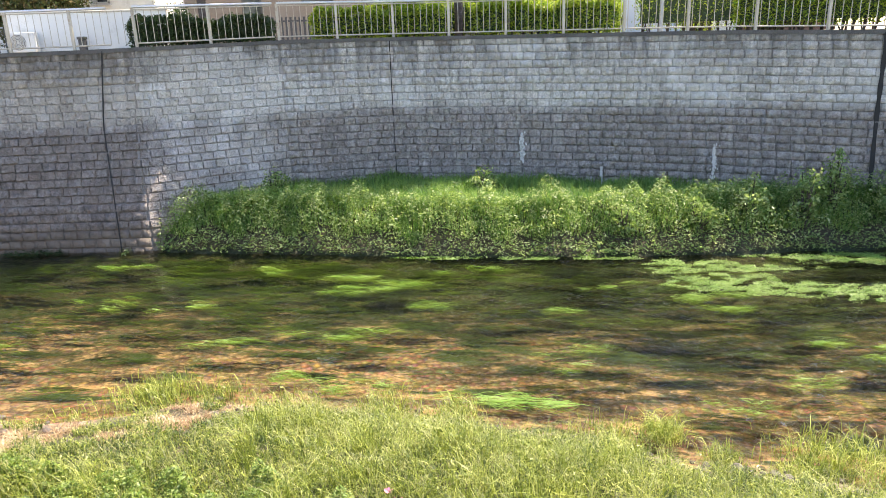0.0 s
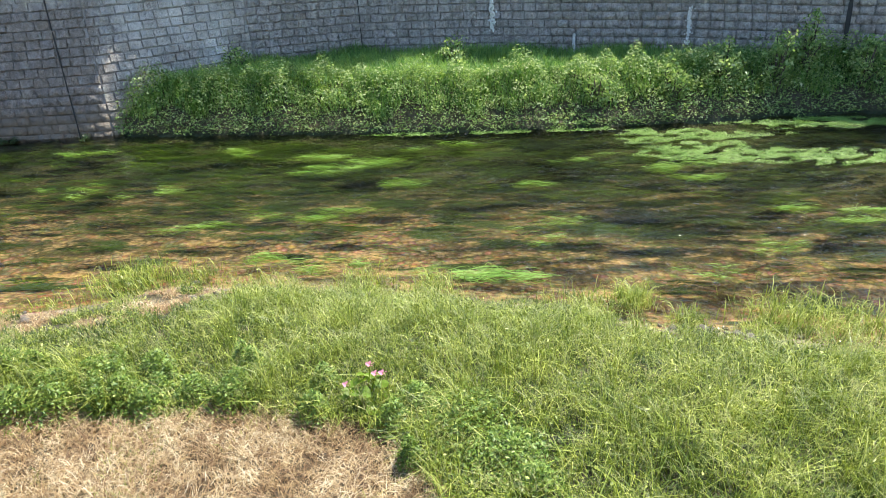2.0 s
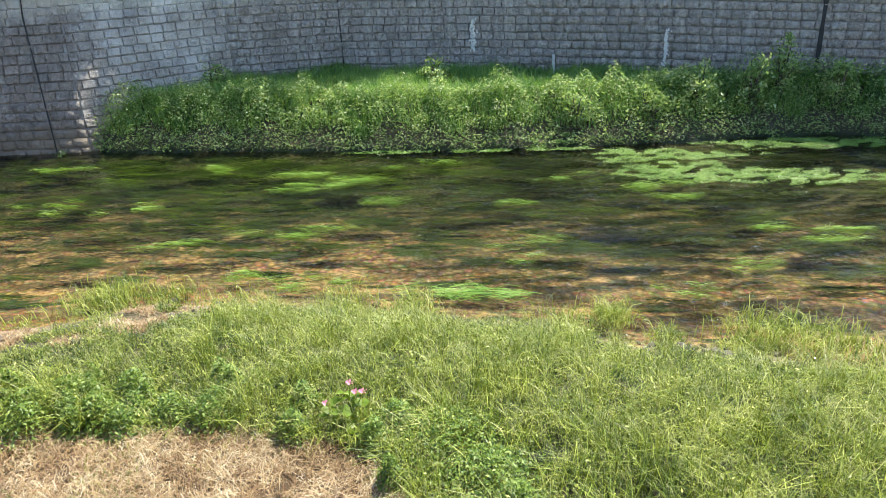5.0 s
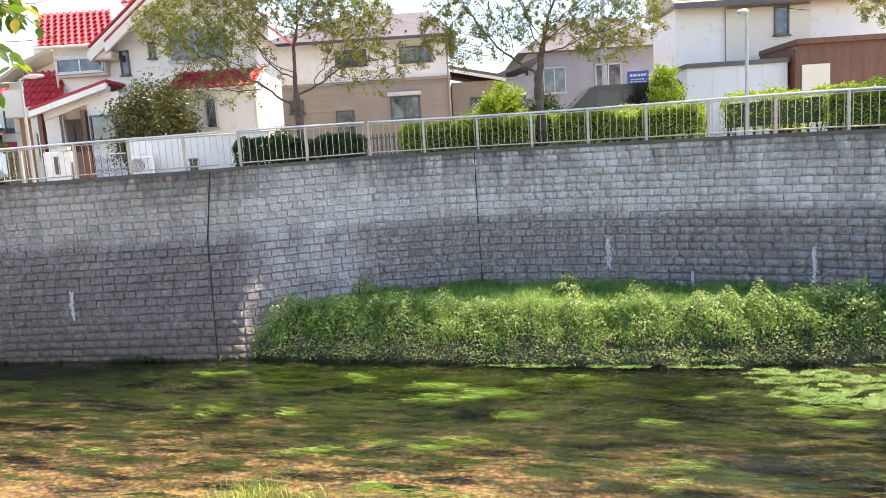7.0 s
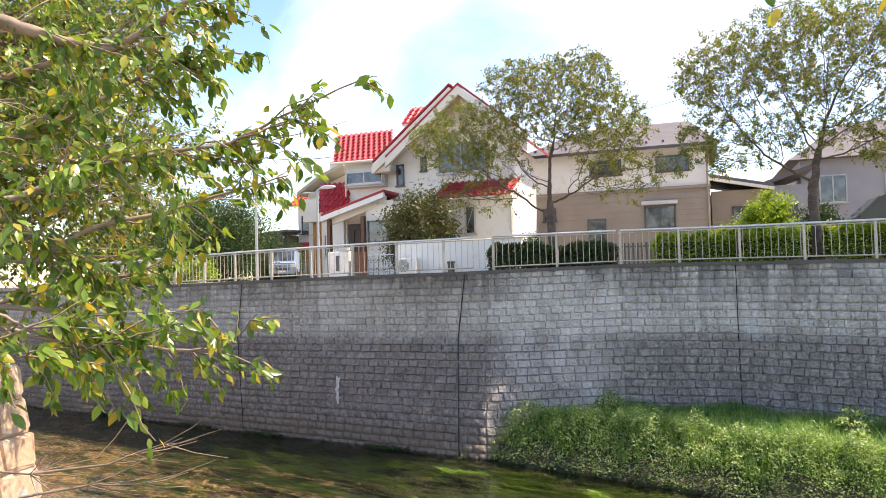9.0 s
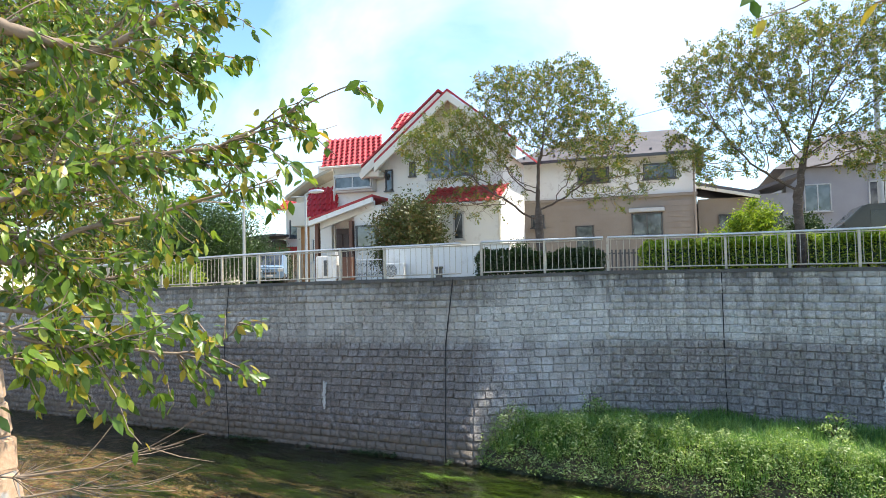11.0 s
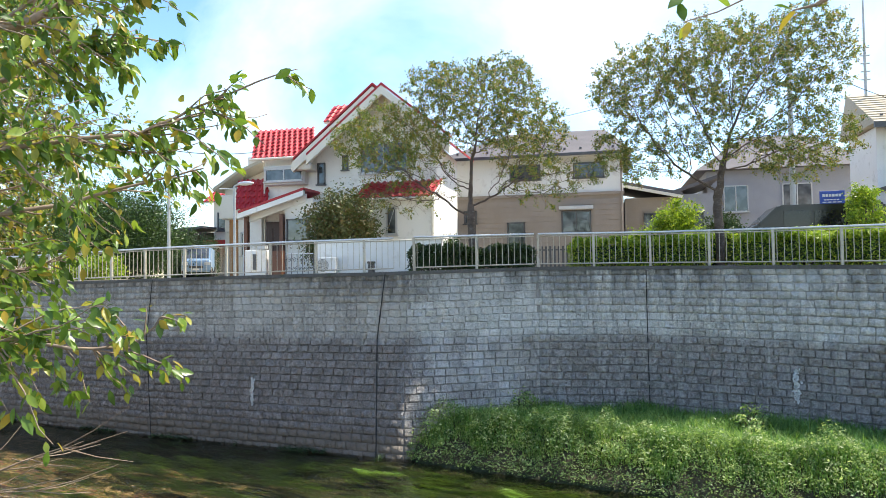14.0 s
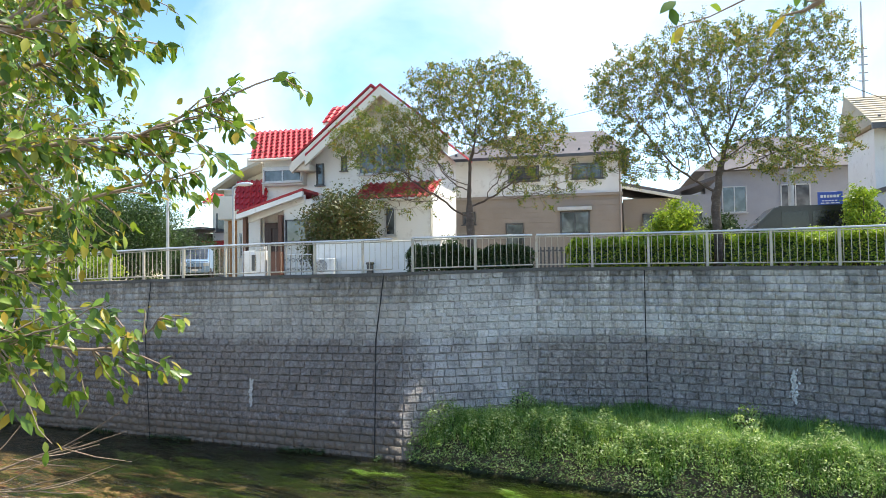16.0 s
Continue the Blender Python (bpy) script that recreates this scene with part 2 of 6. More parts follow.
TWIG = surface("rusty_twig", (0.07, 0.042, 0.03), (0.16, 0.10, 0.07), 0.8, 30, 4, 0.3)
LEAF_NEAR = foliage("near_cherry_leaf", [(0.06, 0.12, 0.02), (0.11, 0.20, 0.03), (0.17, 0.28, 0.04), (0.26, 0.35, 0.05), (0.48, 0.34, 0.05)], 0.32, 0.45)
LEAF_HEDGE = foliage("hedge_leaf", [(0.09, 0.17, 0.02), (0.19, 0.31, 0.03), (0.33, 0.44, 0.045), (0.46, 0.54, 0.07)], 0.4, 0.5)
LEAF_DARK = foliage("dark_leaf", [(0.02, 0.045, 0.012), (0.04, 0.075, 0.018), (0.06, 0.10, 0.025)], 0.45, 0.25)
LEAF_EVER = foliage("evergreen_leaf", [(0.015, 0.038, 0.01), (0.04, 0.085, 0.018), (0.09, 0.16, 0.03)], 0.4, 0.3)
LEAF_RUST = foliage("rusty_leaf", [(0.05, 0.08, 0.02), (0.09, 0.11, 0.03), (0.15, 0.10, 0.04)], 0.5, 0.25)
LEAF_BANK = foliage("bank_leaf", [(0.05, 0.12, 0.04), (0.18, 0.31, 0.10), (0.40, 0.52, 0.22), (0.76, 0.80, 0.55)], 0.36, 0.6, patch=2.2)
GRASS_FAR = foliage("far_grass", [(0.045, 0.12, 0.035), (0.12, 0.27, 0.07), (0.26, 0.43, 0.12), (0.50, 0.60, 0.17)], 0.5, 0.55, patch=0.7)
GRASS = foliage("meadow_grass", [(0.022, 0.05, 0.008), (0.135, 0.195, 0.028), (0.35, 0.41, 0.07), (0.72, 0.71, 0.29)], 0.42, 0.25, patch=1.9)
STRAW = foliage("dry_straw", [(0.045, 0.025, 0.014), (0.20, 0.11, 0.05), (0.50, 0.36, 0.19), (0.92, 0.84, 0.65)], 0.55, 0.15, patch=3.2)
WEED = foliage("water_weed", [(0.006, 0.018, 0.004), (0.02, 0.05, 0.007), (0.05, 0.11, 0.014), (0.18, 0.30, 0.035)], 0.4, 0.2, patch=0.9)
LEAF_WEED = foliage("bank_weed_leaf", [(0.06, 0.12, 0.02), (0.15, 0.25, 0.04), (0.29, 0.38, 0.08)], 0.45, 0.3)
CRESS = foliage("floating_cress", [(0.05, 0.13, 0.02), (0.14, 0.29, 0.04), (0.25, 0.41, 0.08), (0.42, 0.55, 0.24)], 0.35, 0.25, patch=1.4)


def glass_material():
    m, n, l, p = nodes_of("window_glass")
    v = place_vec(n, l)
    col = mixed(n, l, ramp(n, l, noise_node(n, l, v, 2.0, 2), 0.4, 0.6), (0.025, 0.03, 0.035), (0.09, 0.10, 0.11))
    l.new(col, p.inputs["Base Color"])
    p.inputs["Roughness"].default_value = 0.06
    p.inputs["Specular IOR Level"].default_value = 0.9
    return m


GLASS = glass_material()


def bed_material():
    m, n, l, p = nodes_of("river_bed")
    flow = flow_vec(n, l, (0.5, 1.6, 1))
    pos = place_vec(n, l)
    sep = n.new("ShaderNodeSeparateXYZ")
    l.new(pos, sep.inputs[0])
    peb = n.new("ShaderNodeTexVoronoi")
    peb.inputs["Scale"].default_value = 11
    l.new(pos, peb.inputs["Vector"])
    gravel = mixed(n, l, ramp(n, l, peb.outputs["Distance"], 0.0, 0.6), (0.48, 0.345, 0.235), (0.16, 0.11, 0.075))
    gravel = mixed(n, l, 0.4, gravel, peb.outputs["Color"], "SOFT_LIGHT")
    patch = noise_node(n, l, flow, 0.7, 5, 0.6)
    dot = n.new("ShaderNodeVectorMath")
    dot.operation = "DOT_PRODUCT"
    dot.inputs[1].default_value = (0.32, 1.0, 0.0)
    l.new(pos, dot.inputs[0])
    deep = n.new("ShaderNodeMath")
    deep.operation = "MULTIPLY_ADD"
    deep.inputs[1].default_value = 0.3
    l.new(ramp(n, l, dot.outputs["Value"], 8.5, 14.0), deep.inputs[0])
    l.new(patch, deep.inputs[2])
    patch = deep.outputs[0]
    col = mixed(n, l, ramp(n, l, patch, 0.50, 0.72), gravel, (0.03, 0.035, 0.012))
    thread = noise_node(n, l, flow_vec(n, l, (1.0, 1.5, 1)), 2.2, 10, 0.8)
    col = mixed(n, l, ramp(n, l, thread, 0.52, 0.60), col, (0.46, 0.325, 0.22))
    thread2 = noise_node(n, l, flow_vec(n, l, (0.5, 1.8, 1)), 1.8, 10, 0.78)
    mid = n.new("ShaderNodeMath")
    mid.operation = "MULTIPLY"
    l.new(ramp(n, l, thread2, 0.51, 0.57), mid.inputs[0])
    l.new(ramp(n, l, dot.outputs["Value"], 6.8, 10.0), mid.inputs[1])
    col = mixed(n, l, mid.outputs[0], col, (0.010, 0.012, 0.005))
    moss = noise_node(n, l, flow, 1.3, 5, 0.6)
    col = mixed(n, l, ramp(n, l, moss, 0.56, 0.62), col, (0.02, 0.05, 0.008))
    # weedy far side; its near-black also paints in the wall's dark reflection
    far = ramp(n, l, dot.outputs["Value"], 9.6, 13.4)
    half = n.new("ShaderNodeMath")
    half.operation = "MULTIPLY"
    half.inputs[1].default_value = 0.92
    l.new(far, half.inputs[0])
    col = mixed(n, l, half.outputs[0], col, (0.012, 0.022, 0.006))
    # bare soil above the waterline
    soil = mixed(n, l, ramp(n, l, noise_node(n, l, pos, 6.0, 6, 0.7), 0.35, 0.65), (0.022, 0.022, 0.010), (0.085, 0.068, 0.038))
    col = mixed(n, l, ramp(n, l, sep.outputs[2], 0.03, 0.12), col, soil)
    l.new(col, p.inputs["Base Color"])
    p.inputs["Roughness"].default_value = 0.8
    bumped(n, l, p, peb.outputs["Distance"], 0.7, 0.04)
    return m


def water_material():
    m, n, l, p = nodes_of("clear_stream")
    n.remove(p)
    flow = flow_vec(n, l, (0.8, 1.7, 1))
    rip = n.new("ShaderNodeMath")
    rip.operation = "MULTIPLY_ADD"
    rip.inputs[1].default_value = 0.55
    l.new(noise_node(n, l, flow, 9, 5, 0.65), rip.inputs[0])
    l.new(noise_node(n, l, flow, 2.2, 2, 0.5), rip.inputs[2])
    b = n.new("ShaderNodeBump")
    b.inputs["Distance"].default_value = 0.2
    sep = n.new("ShaderNodeSeparateXYZ")
    l.new(place_vec(n, l), sep.inputs[0])
    rif = n.new("ShaderNodeMapRange")
    rif.inputs[1].default_value, rif.inputs[2].default_value, rif.inputs[3].default_value, rif.inputs[4].default_value = -1.0, 3.5, 0.18, 1.0
    l.new(sep.outputs[0], rif.inputs[0])
    calm = n.new("ShaderNodeMapRange")
    calm.inputs[1].default_value, calm.inputs[2].default_value, calm.inputs[3].default_value, calm.inputs[4].default_value = 0.46, 0.58, 0.12, 1.6
    l.new(noise_node(n, l, flow_vec(n, l, (0.35, 1.1, 1)), 1.0, 5, 0.6), calm.inputs[0])
    riff = n.new("ShaderNodeMath")
    riff.operation = "MULTIPLY"
    l.new(rif.outputs[0], riff.inputs[0])
    l.new(calm.outputs[0], riff.inputs[1])
    l.new(riff.outputs[0], b.inputs["Strength"])
    l.new(rip.outputs[0], b.inputs["Height"])
    gl = n.new("ShaderNodeBsdfGlossy")
    gl.inputs["Roughness"].default_value = 0.04
    l.new(b.outputs[0], gl.inputs["Normal"])
    tr = n.new("ShaderNodeBsdfTransparent")
    tr.inputs[0].default_value = (0.80, 0.77, 0.60, 1)
    fr = n.new("ShaderNodeFresnel")
    fr.inputs[0].default_value = 1.32
    l.new(b.outputs[0], fr.inputs["Normal"])
    mx = n.new("ShaderNodeMixShader")
    l.new(fr.outputs[0], mx.inputs[0])
    l.new(tr.outputs[0], mx.inputs[1])
    l.new(gl.outputs[0], mx.inputs[2])
    l.new(mx.outputs[0], n["Material Output"].inputs[0])
    return m


BED = bed_material()
WATER = water_material()


# ---- building tools ----
def mesh_of(name, verts, faces, material, smooth=False):
    me = bpy.data.meshes.new(name)
    verts = np.asarray(verts, np.float32)
    if isinstance(faces, np.ndarray):
        k, cnt = faces.shape[1], len(faces)
        me.vertices.add(len(verts))
        me.vertices.foreach_set("co", verts.ravel())
        me.loops.add(cnt * k)
        me.loops.foreach_set("vertex_index", faces.astype(np.int32).ravel())
        me.polygons.add(cnt)
        me.polygons.foreach_set("loop_start", np.arange(0, cnt * k, k, dtype=np.int32))
        me.update(calc_edges=True)
        me.validate()
    else:
        me.from_pydata([tuple(map(float, v)) for v in verts], [], faces)
    me.materials.append(material)
    if smooth:
        me.polygons.foreach_set("use_smooth", [True] * len(me.polygons))
    return me


def hang(ob, parent):
    ob.parent = parent
    return ob


def part(name, data, material, parent, label=""):
    """Links a bmesh or a mesh as one mesh object under a thing or a part."""
    if isinstance(data, bmesh.types.BMesh):
        me = bpy.data.meshes.new(name)
        data.to_mesh(me)
        data.free()
        me.materials.append(material)
        data = me
    ob = new(name, data)
    ob.parent = parent
    return tagged(ob, label)


# the plots behind the wall share one grid; those to the east lie farther back
SITE = Matrix.Translation((-0.19, 0, 0.15)) @ Matrix.Diagonal((0.956, 1, 0.935, 1))
EAST = Matrix.Translation((0, -0.1, 4.47)) @ Matrix.Diagonal((1.12, 1.12, 1.12, 1)) @ Matrix.Translation((0, 0.1, -4.47))
SITE_FAR = EAST @ SITE


def thing(name, label, category, at=(0, 0, 0), turn=0.0, group="", kind="", plotted=True, far=False):
    ob = new(name)
    ob.empty_display_size = 0.2
    plot = name != "fence" and (at == (0, 0, 0) or (at[1] > 18 and at[2] > 4.2 and plotted))
    ob.matrix_basis = (SITE_FAR if far else SITE if plot else Matrix()) @ pose(*at, 0, 0, turn)
    return tagged(ob, label, category, group, kind)


def box(bm, x0, y0, z0, x1, y1, z1, bevel=0.0):
    r = bmesh.ops.create_cube(bm, size=1.0, matrix=Matrix.Translation(((x0 + x1) / 2, (y0 + y1) / 2, (z0 + z1) / 2)) @ Matrix.Diagonal((x1 - x0, y1 - y0, z1 - z0, 1)))
    if bevel:
        bmesh.ops.bevel(bm, geom=list({e for v in r["verts"] for e in v.link_edges}), offset=bevel, segments=1, affect="EDGES")
    return bm


def boxed(x0, y0, z0, x1, y1, z1, bevel=0.0):
    return box(bmesh.new(), x0, y0, z0, x1, y1, z1, bevel)


def tube_np(points, radii, sides=6):
    """Vertices and quads of a tapered tube along points."""
    pts = np.asarray(points, float)
    d = np.gradient(pts, axis=0)
    d /= np.linalg.norm(d, axis=1)[:, None] + 1e-9
    up = np.array([0.31, 0.17, 0.93])
    a = np.cross(d, up)
    a /= np.linalg.norm(a, axis=1)[:, None] + 1e-9
    b = np.cross(d, a)
    ang = np.arange(sides) * 2 * np.pi / sides
    ring = pts[:, None] + np.asarray(radii)[:, None, None] * (np.cos(ang)[None, :, None] * a[:, None] + np.sin(ang)[None, :, None] * b[:, None])
    n = len(pts)
    i, j = np.meshgrid(np.arange(n - 1), np.arange(sides), indexing="ij")
    q = np.stack([i * sides + j, i * sides + (j + 1) % sides, (i + 1) * sides + (j + 1) % sides, (i + 1) * sides + j], -1).reshape(-1, 4)
    return ring.reshape(-1, 3), q


def joined(pieces):
    vs, fs, o = [], [], 0
    for v, f in pieces:
        vs.append(v)
        fs.append(f + o)
        o += len(v)
    return np.concatenate(vs), np.concatenate(fs)


def prism(poly, z0, z1):
    bm = bmesh.new()
    low = [bm.verts.new((x, y, z0)) for x, y in poly]
    top = [bm.verts.new((x, y, z1)) for x, y in poly]
    k = len(poly)
    for i in range(k):
        bm.faces.new((low[i], low[(i + 1) % k], top[(i + 1) % k], top[i]))
    bm.faces.new(low[::-1])
    bm.faces.new(top)
    bmesh.ops.recalc_face_normals(bm, faces=bm.faces[:])
    return bm


def blades(roots, height, width, lean, r, segs=2, droop=0.35, heading=None):
    """Curved tapering grass blades as triangles."""
    k = len(roots)
    az = r.uniform(0, 2 * np.pi, k) if heading is None else heading
    out = np.stack([np.cos(az), np.sin(az), np.zeros(k)], 1)
    side = np.stack([-np.sin(az + r.normal(0, 0.6, k)), np.cos(az), np.zeros(k)], 1)
    h = height[:, None]
    ln = lean[:, None]
    z = np.array([0, 0, 1.0])
    p0 = roots
    p1 = roots + z * h * 0.55 + out * h * ln * 0.3
    p2 = roots + z * h * (1 - droop * ln) + out * h * ln
    w = width[:, None] * side
    v = np.stack([p0 - w, p0 + w, p1 - w * 0.8, p1 + w * 0.8, p2], 1).reshape(-1, 3)
    base = np.arange(k)[:, None] * 5
    f = np.concatenate([base + [0, 1, 3], base + [0, 3, 2], base + [2, 3, 4]], 1).reshape(-1, 3)
    return v, f


def leaf_quads(centres, size, r, flat=0.0):
    """Small pointed leaves, two triangles each, any way up; flat near 1 lays them level."""
    k = len(centres)
    nrm = r.normal(size=(k, 3))
    nrm[:, 2] = np.abs(nrm[:, 2]) * (1 - flat) + flat * 4
    nrm /= np.linalg.norm(nrm, axis=1)[:, None]
    a = np.cross(nrm, r.normal(size=(k, 3)))
    a /= np.linalg.norm(a, axis=1)[:, None]
    b = np.cross(nrm, a)
    s = (size * r.uniform(0.6, 1.3, k))[:, None]
    bend = nrm * s * 0.15
    v = np.stack([centres - a * s, centres + b * s * 0.48 + bend, centres + a * s, centres - b * s * 0.48 + bend], 1).reshape(-1, 3)
    o = np.arange(k)[:, None] * 4
    return v, np.concatenate([o + [0, 1, 2], o + [0, 2, 3]], 1).reshape(-1, 3)


def stuff(name, vf, material, label, category, parent=None):
    ob = new(name, mesh_of(name, vf[0], vf[1], material))
    if parent:
        ob.parent = parent
        return tagged(ob, label, kind="stuff")
    return tagged(ob, label, category, kind="stuff")


def along(poly, s):
    """Point at arc length s of a plan polyline (and beyond its ends)."""
    p = np.asarray(poly, float)
    seg = np.linalg.norm(np.diff(p[:, :2], axis=0), axis=1)
    cum = np.r_[0, np.cumsum(seg)]
    i = int(np.clip(np.searchsorted(cum, s) - 1, 0, len(seg) - 1))
    return p[i] + (p[i + 1] - p[i]) * ((s - cum[i]) / seg[i])


def length(poly):
    return float(np.linalg.norm(np.diff(np.asarray(poly, float)[:, :2], axis=0), axis=1).sum())


# ---- far embankment wall: stations (x, y, z) along foot, tide line and coping ----
LEFT = dict(foot=[(-34, 21.2, -0.5), (-19.5, 18.72, -0.5), (-10.4, 17.15, -0.5), (-5.9, 16.35, -0.5), (-4.95, 16.2, -0.5)],
            band=[(-34, 21.4, 2.72), (-19.5, 19.0, 2.74), (-13.2, 17.78, 2.78), (-6.0, 17.5, 2.82), (-5.29, 17.47, 2.83)],
            cope=[(-34, 21.5, 4.25), (-19.5, 19.05, 4.34), (-13.2, 17.82, 4.46), (-8.8, 17.6, 4.53), (-6.0, 17.52, 4.55), (-5.05, 17.5, 4.57)])
PROW = dict(foot=[(-4.95, 16.2, -0.5), (-3.4, 17.4, -0.5), (-1.85, 18.5, -0.5)],
            band=[(-5.29, 17.47, 2.83), (-3.6, 18.05, 2.85), (-1.88, 18.64, 2.87)],
            cope=[(-5.05, 17.5, 4.57), (-3.5, 18.1, 4.60), (-1.88, 18.67, 4.63)])
RIGHT = dict(foot=[(-1.85, 18.5, -0.5), (0.9, 18.8, -0.5), (4.05, 17.9, -0.5), (8.35, 15.75, -0.5), (11.25, 14.0, -0.5), (18.0, 9.7, -0.5)],
             band=[(-1.88, 18.64, 2.87), (0.94, 19.02, 2.84), (4.19, 18.12, 2.82), (8.49, 15.96, 2.78), (11.38, 14.22, 2.72), (18.1, 9.95, 2.7)],
             cope=[(-1.88, 18.67, 4.63), (0.94, 19.05, 4.62), (4.2, 18.15, 4.58), (8.5, 16.0, 4.52), (11.4, 14.25, 4.42), (18.1, 10.0, 4.35)])


def face_point(w, u, v):
    """Point of a wall face: u from 0 to 1 along it, v from 0 (foot) over 1 (tide line) to 2 (coping)."""
    f, b, c = (along(w[k], u * length(w[k])) for k in ("foot", "band", "cope"))
    return f + (b - f) * v if v <= 1 else b + (c - b) * (v - 1)


def block_mesh(i):
    """Rock-faced block in a unit cell: x along, y outwards, z up."""
    r = random.Random(40 + i)
    g = 0.014
    bm = bmesh.new()
    back = [bm.verts.new((x, -0.3, z)) for x, z in ((g / 2, 2 * g), (1 - g / 2, 2 * g), (1 - g / 2, 1 - g), (g / 2, 1 - g))]
    rim = [bm.verts.new((x + r.uniform(-.008, .008), 0.15 + r.uniform(-.05, .05), z + r.uniform(-.01, .01))) for x, z in ((g / 2, 2 * g), (1 - g / 2, 2 * g), (1 - g / 2, 1 - g), (g / 2, 1 - g))]
    top = [bm.verts.new((x + r.uniform(-.02, .02), 0.62 + r.uniform(-.3, .3), z + r.uniform(-.04, .04))) for x, z in ((.045, .13), (.5, .1), (.955, .13), (.955, .9), (.5, .92), (.045, .9))]
    for k in range(4):
        bm.faces.new((back[k], back[(k + 1) % 4], rim[(k + 1) % 4], rim[k]))
    bm.faces.new((rim[0], rim[1], top[2], top[1], top[0]))
    bm.faces.new((rim[1], rim[2], top[3], top[2]))
    bm.faces.new((rim[2], rim[3], top[5], top[4], top[3]))
    bm.faces.new((rim[3], rim[0], top[0], top[5]))
    bm.faces.new((top[0], top[1], top[4], top[5]))
    bm.faces.new((top[1], top[2], top[3], top[4]))
    bmesh.ops.recalc_face_normals(bm, faces=bm.faces[:])
    bmesh.ops.triangulate(bm, faces=bm.faces[:])
    me = bpy.data.meshes.new("block")
    bm.to_mesh(me)
    bm.free()
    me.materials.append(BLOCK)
    return me


BLOCKS = [block_mesh(i) for i in range(8)]


def embankment(name, w, label, picked):
    """Backing with a footing, then courses of blocks; blocks whose middle lies in the picked stretch are parts."""
    n_u = 40
    rows = [[face_point(w, u / n_u, v) for u in range(n_u + 1)] for v in (0, 0.5, 1, 1.5, 2)]
    bm = bmesh.new()
    front = [[bm.verts.new(p) for p in row] for row in rows]
    rear = [[bm.verts.new((p[0] + 0.15, p[1] + 0.9, p[2])) for p in row] for row in (rows[-1], rows[0])]
    sheets = front + rear
    for a in range(len(sheets)):
        lo, hi = sheets[a], sheets[(a + 1) % len(sheets)]
        for i in range(n_u):
            bm.faces.new((lo[i], lo[i + 1], hi[i + 1], hi[i]))
    bmesh.ops.recalc_face_normals(bm, faces=bm.faces[:])
    root = part(name, bm, MORTAR, None)
    tagged(root, label, "wall", kind="structure")
    cells = []
    L = length(w["band"])
    n_low, n_up = 17, 9
    for c in range(n_low + n_up):
        v0, v1 = (c / n_low, (c + 1) / n_low) if c < n_low else (1 + (c - n_low) / n_up, 1 + (c + 1 - n_low) / n_up)
        x = -0.3 * random.random()
        while x < L:
            wide = 0.31 * random.uniform(0.93, 1.07)
            a, b = max(0, x), min(L, x + wide)
            if b - a > 0.08:
                cells.append((a / L, b / L, v0, v1))
            x += wide
    kept, rest = 0, []
    for u0, u1, v0, v1 in cells:
        p, q, s = face_point(w, u0, v0), face_point(w, u1, v0), face_point(w, u0, v1)
        ex, ez = Vector(q - p), Vector(s - p)
        out = ex.cross(ez).normalized()
        if out.y > 0:
            out = -out
        deep = 0.06 if v0 >= 1 else 0.085
        m = Matrix((ex, out * deep, ez)).transposed().to_4x4()
        m.translation = Vector(p)
        me = BLOCKS[random.randrange(8)]
        mid = (p + q) / 2
        if picked(mid, p[2]) and kept < 300:
            kept += 1
            ob = new("block", me)
            ob.parent = root
            ob.matrix_basis = m
        else:
            rest.append((m, me))
    if rest:
        tri = [(np.array([v.co for v in me.vertices]), np.array([list(f.vertices) for f in me.polygons])) for me in BLOCKS]
        which = {me: t for me, t in zip(BLOCKS, tri)}
        out = []
        for m, me in rest:
            v, f = which[me]
            mm = np.array(m)
            out.append((v @ mm[:3, :3].T + mm[:3, 3], f))
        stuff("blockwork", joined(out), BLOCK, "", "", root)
    # coping strip
    top = [face_point(w, u / n_u, 2) for u in range(n_u + 1)]
    bm = bmesh.new()
    prev = None
    for p in top:
        ring = [bm.verts.new(t) for t in ((p[0], p[1] - .07, p[2] - .05), (p[0], p[1] - .07, p[2] + .04), (p[0] + .15, p[1] + .5, p[2] + .04), (p[0] + .15, p[1] + .5, p[2] - .05))]
        if prev:
            for k in range(4):
                bm.faces.new((prev[k], ring[k], ring[(k + 1) % 4], prev[(k + 1) % 4]))
        prev = ring
    bmesh.ops.recalc_face_normals(bm, faces=bm.faces[:])
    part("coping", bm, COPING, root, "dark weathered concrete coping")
    return root


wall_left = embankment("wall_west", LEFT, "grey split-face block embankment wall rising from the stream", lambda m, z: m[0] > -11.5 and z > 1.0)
wall_prow = embankment("wall_prow", PROW, "jutting corner of grey split-face block embankment wall", lambda m, z: z > 0.3)
wall_right = embankment("wall_east", RIGHT, "dark-stained split-face block embankment wall above the weedy bank", lambda m, z: 0.8 < z and -1.5 < m[0] < 5.6)


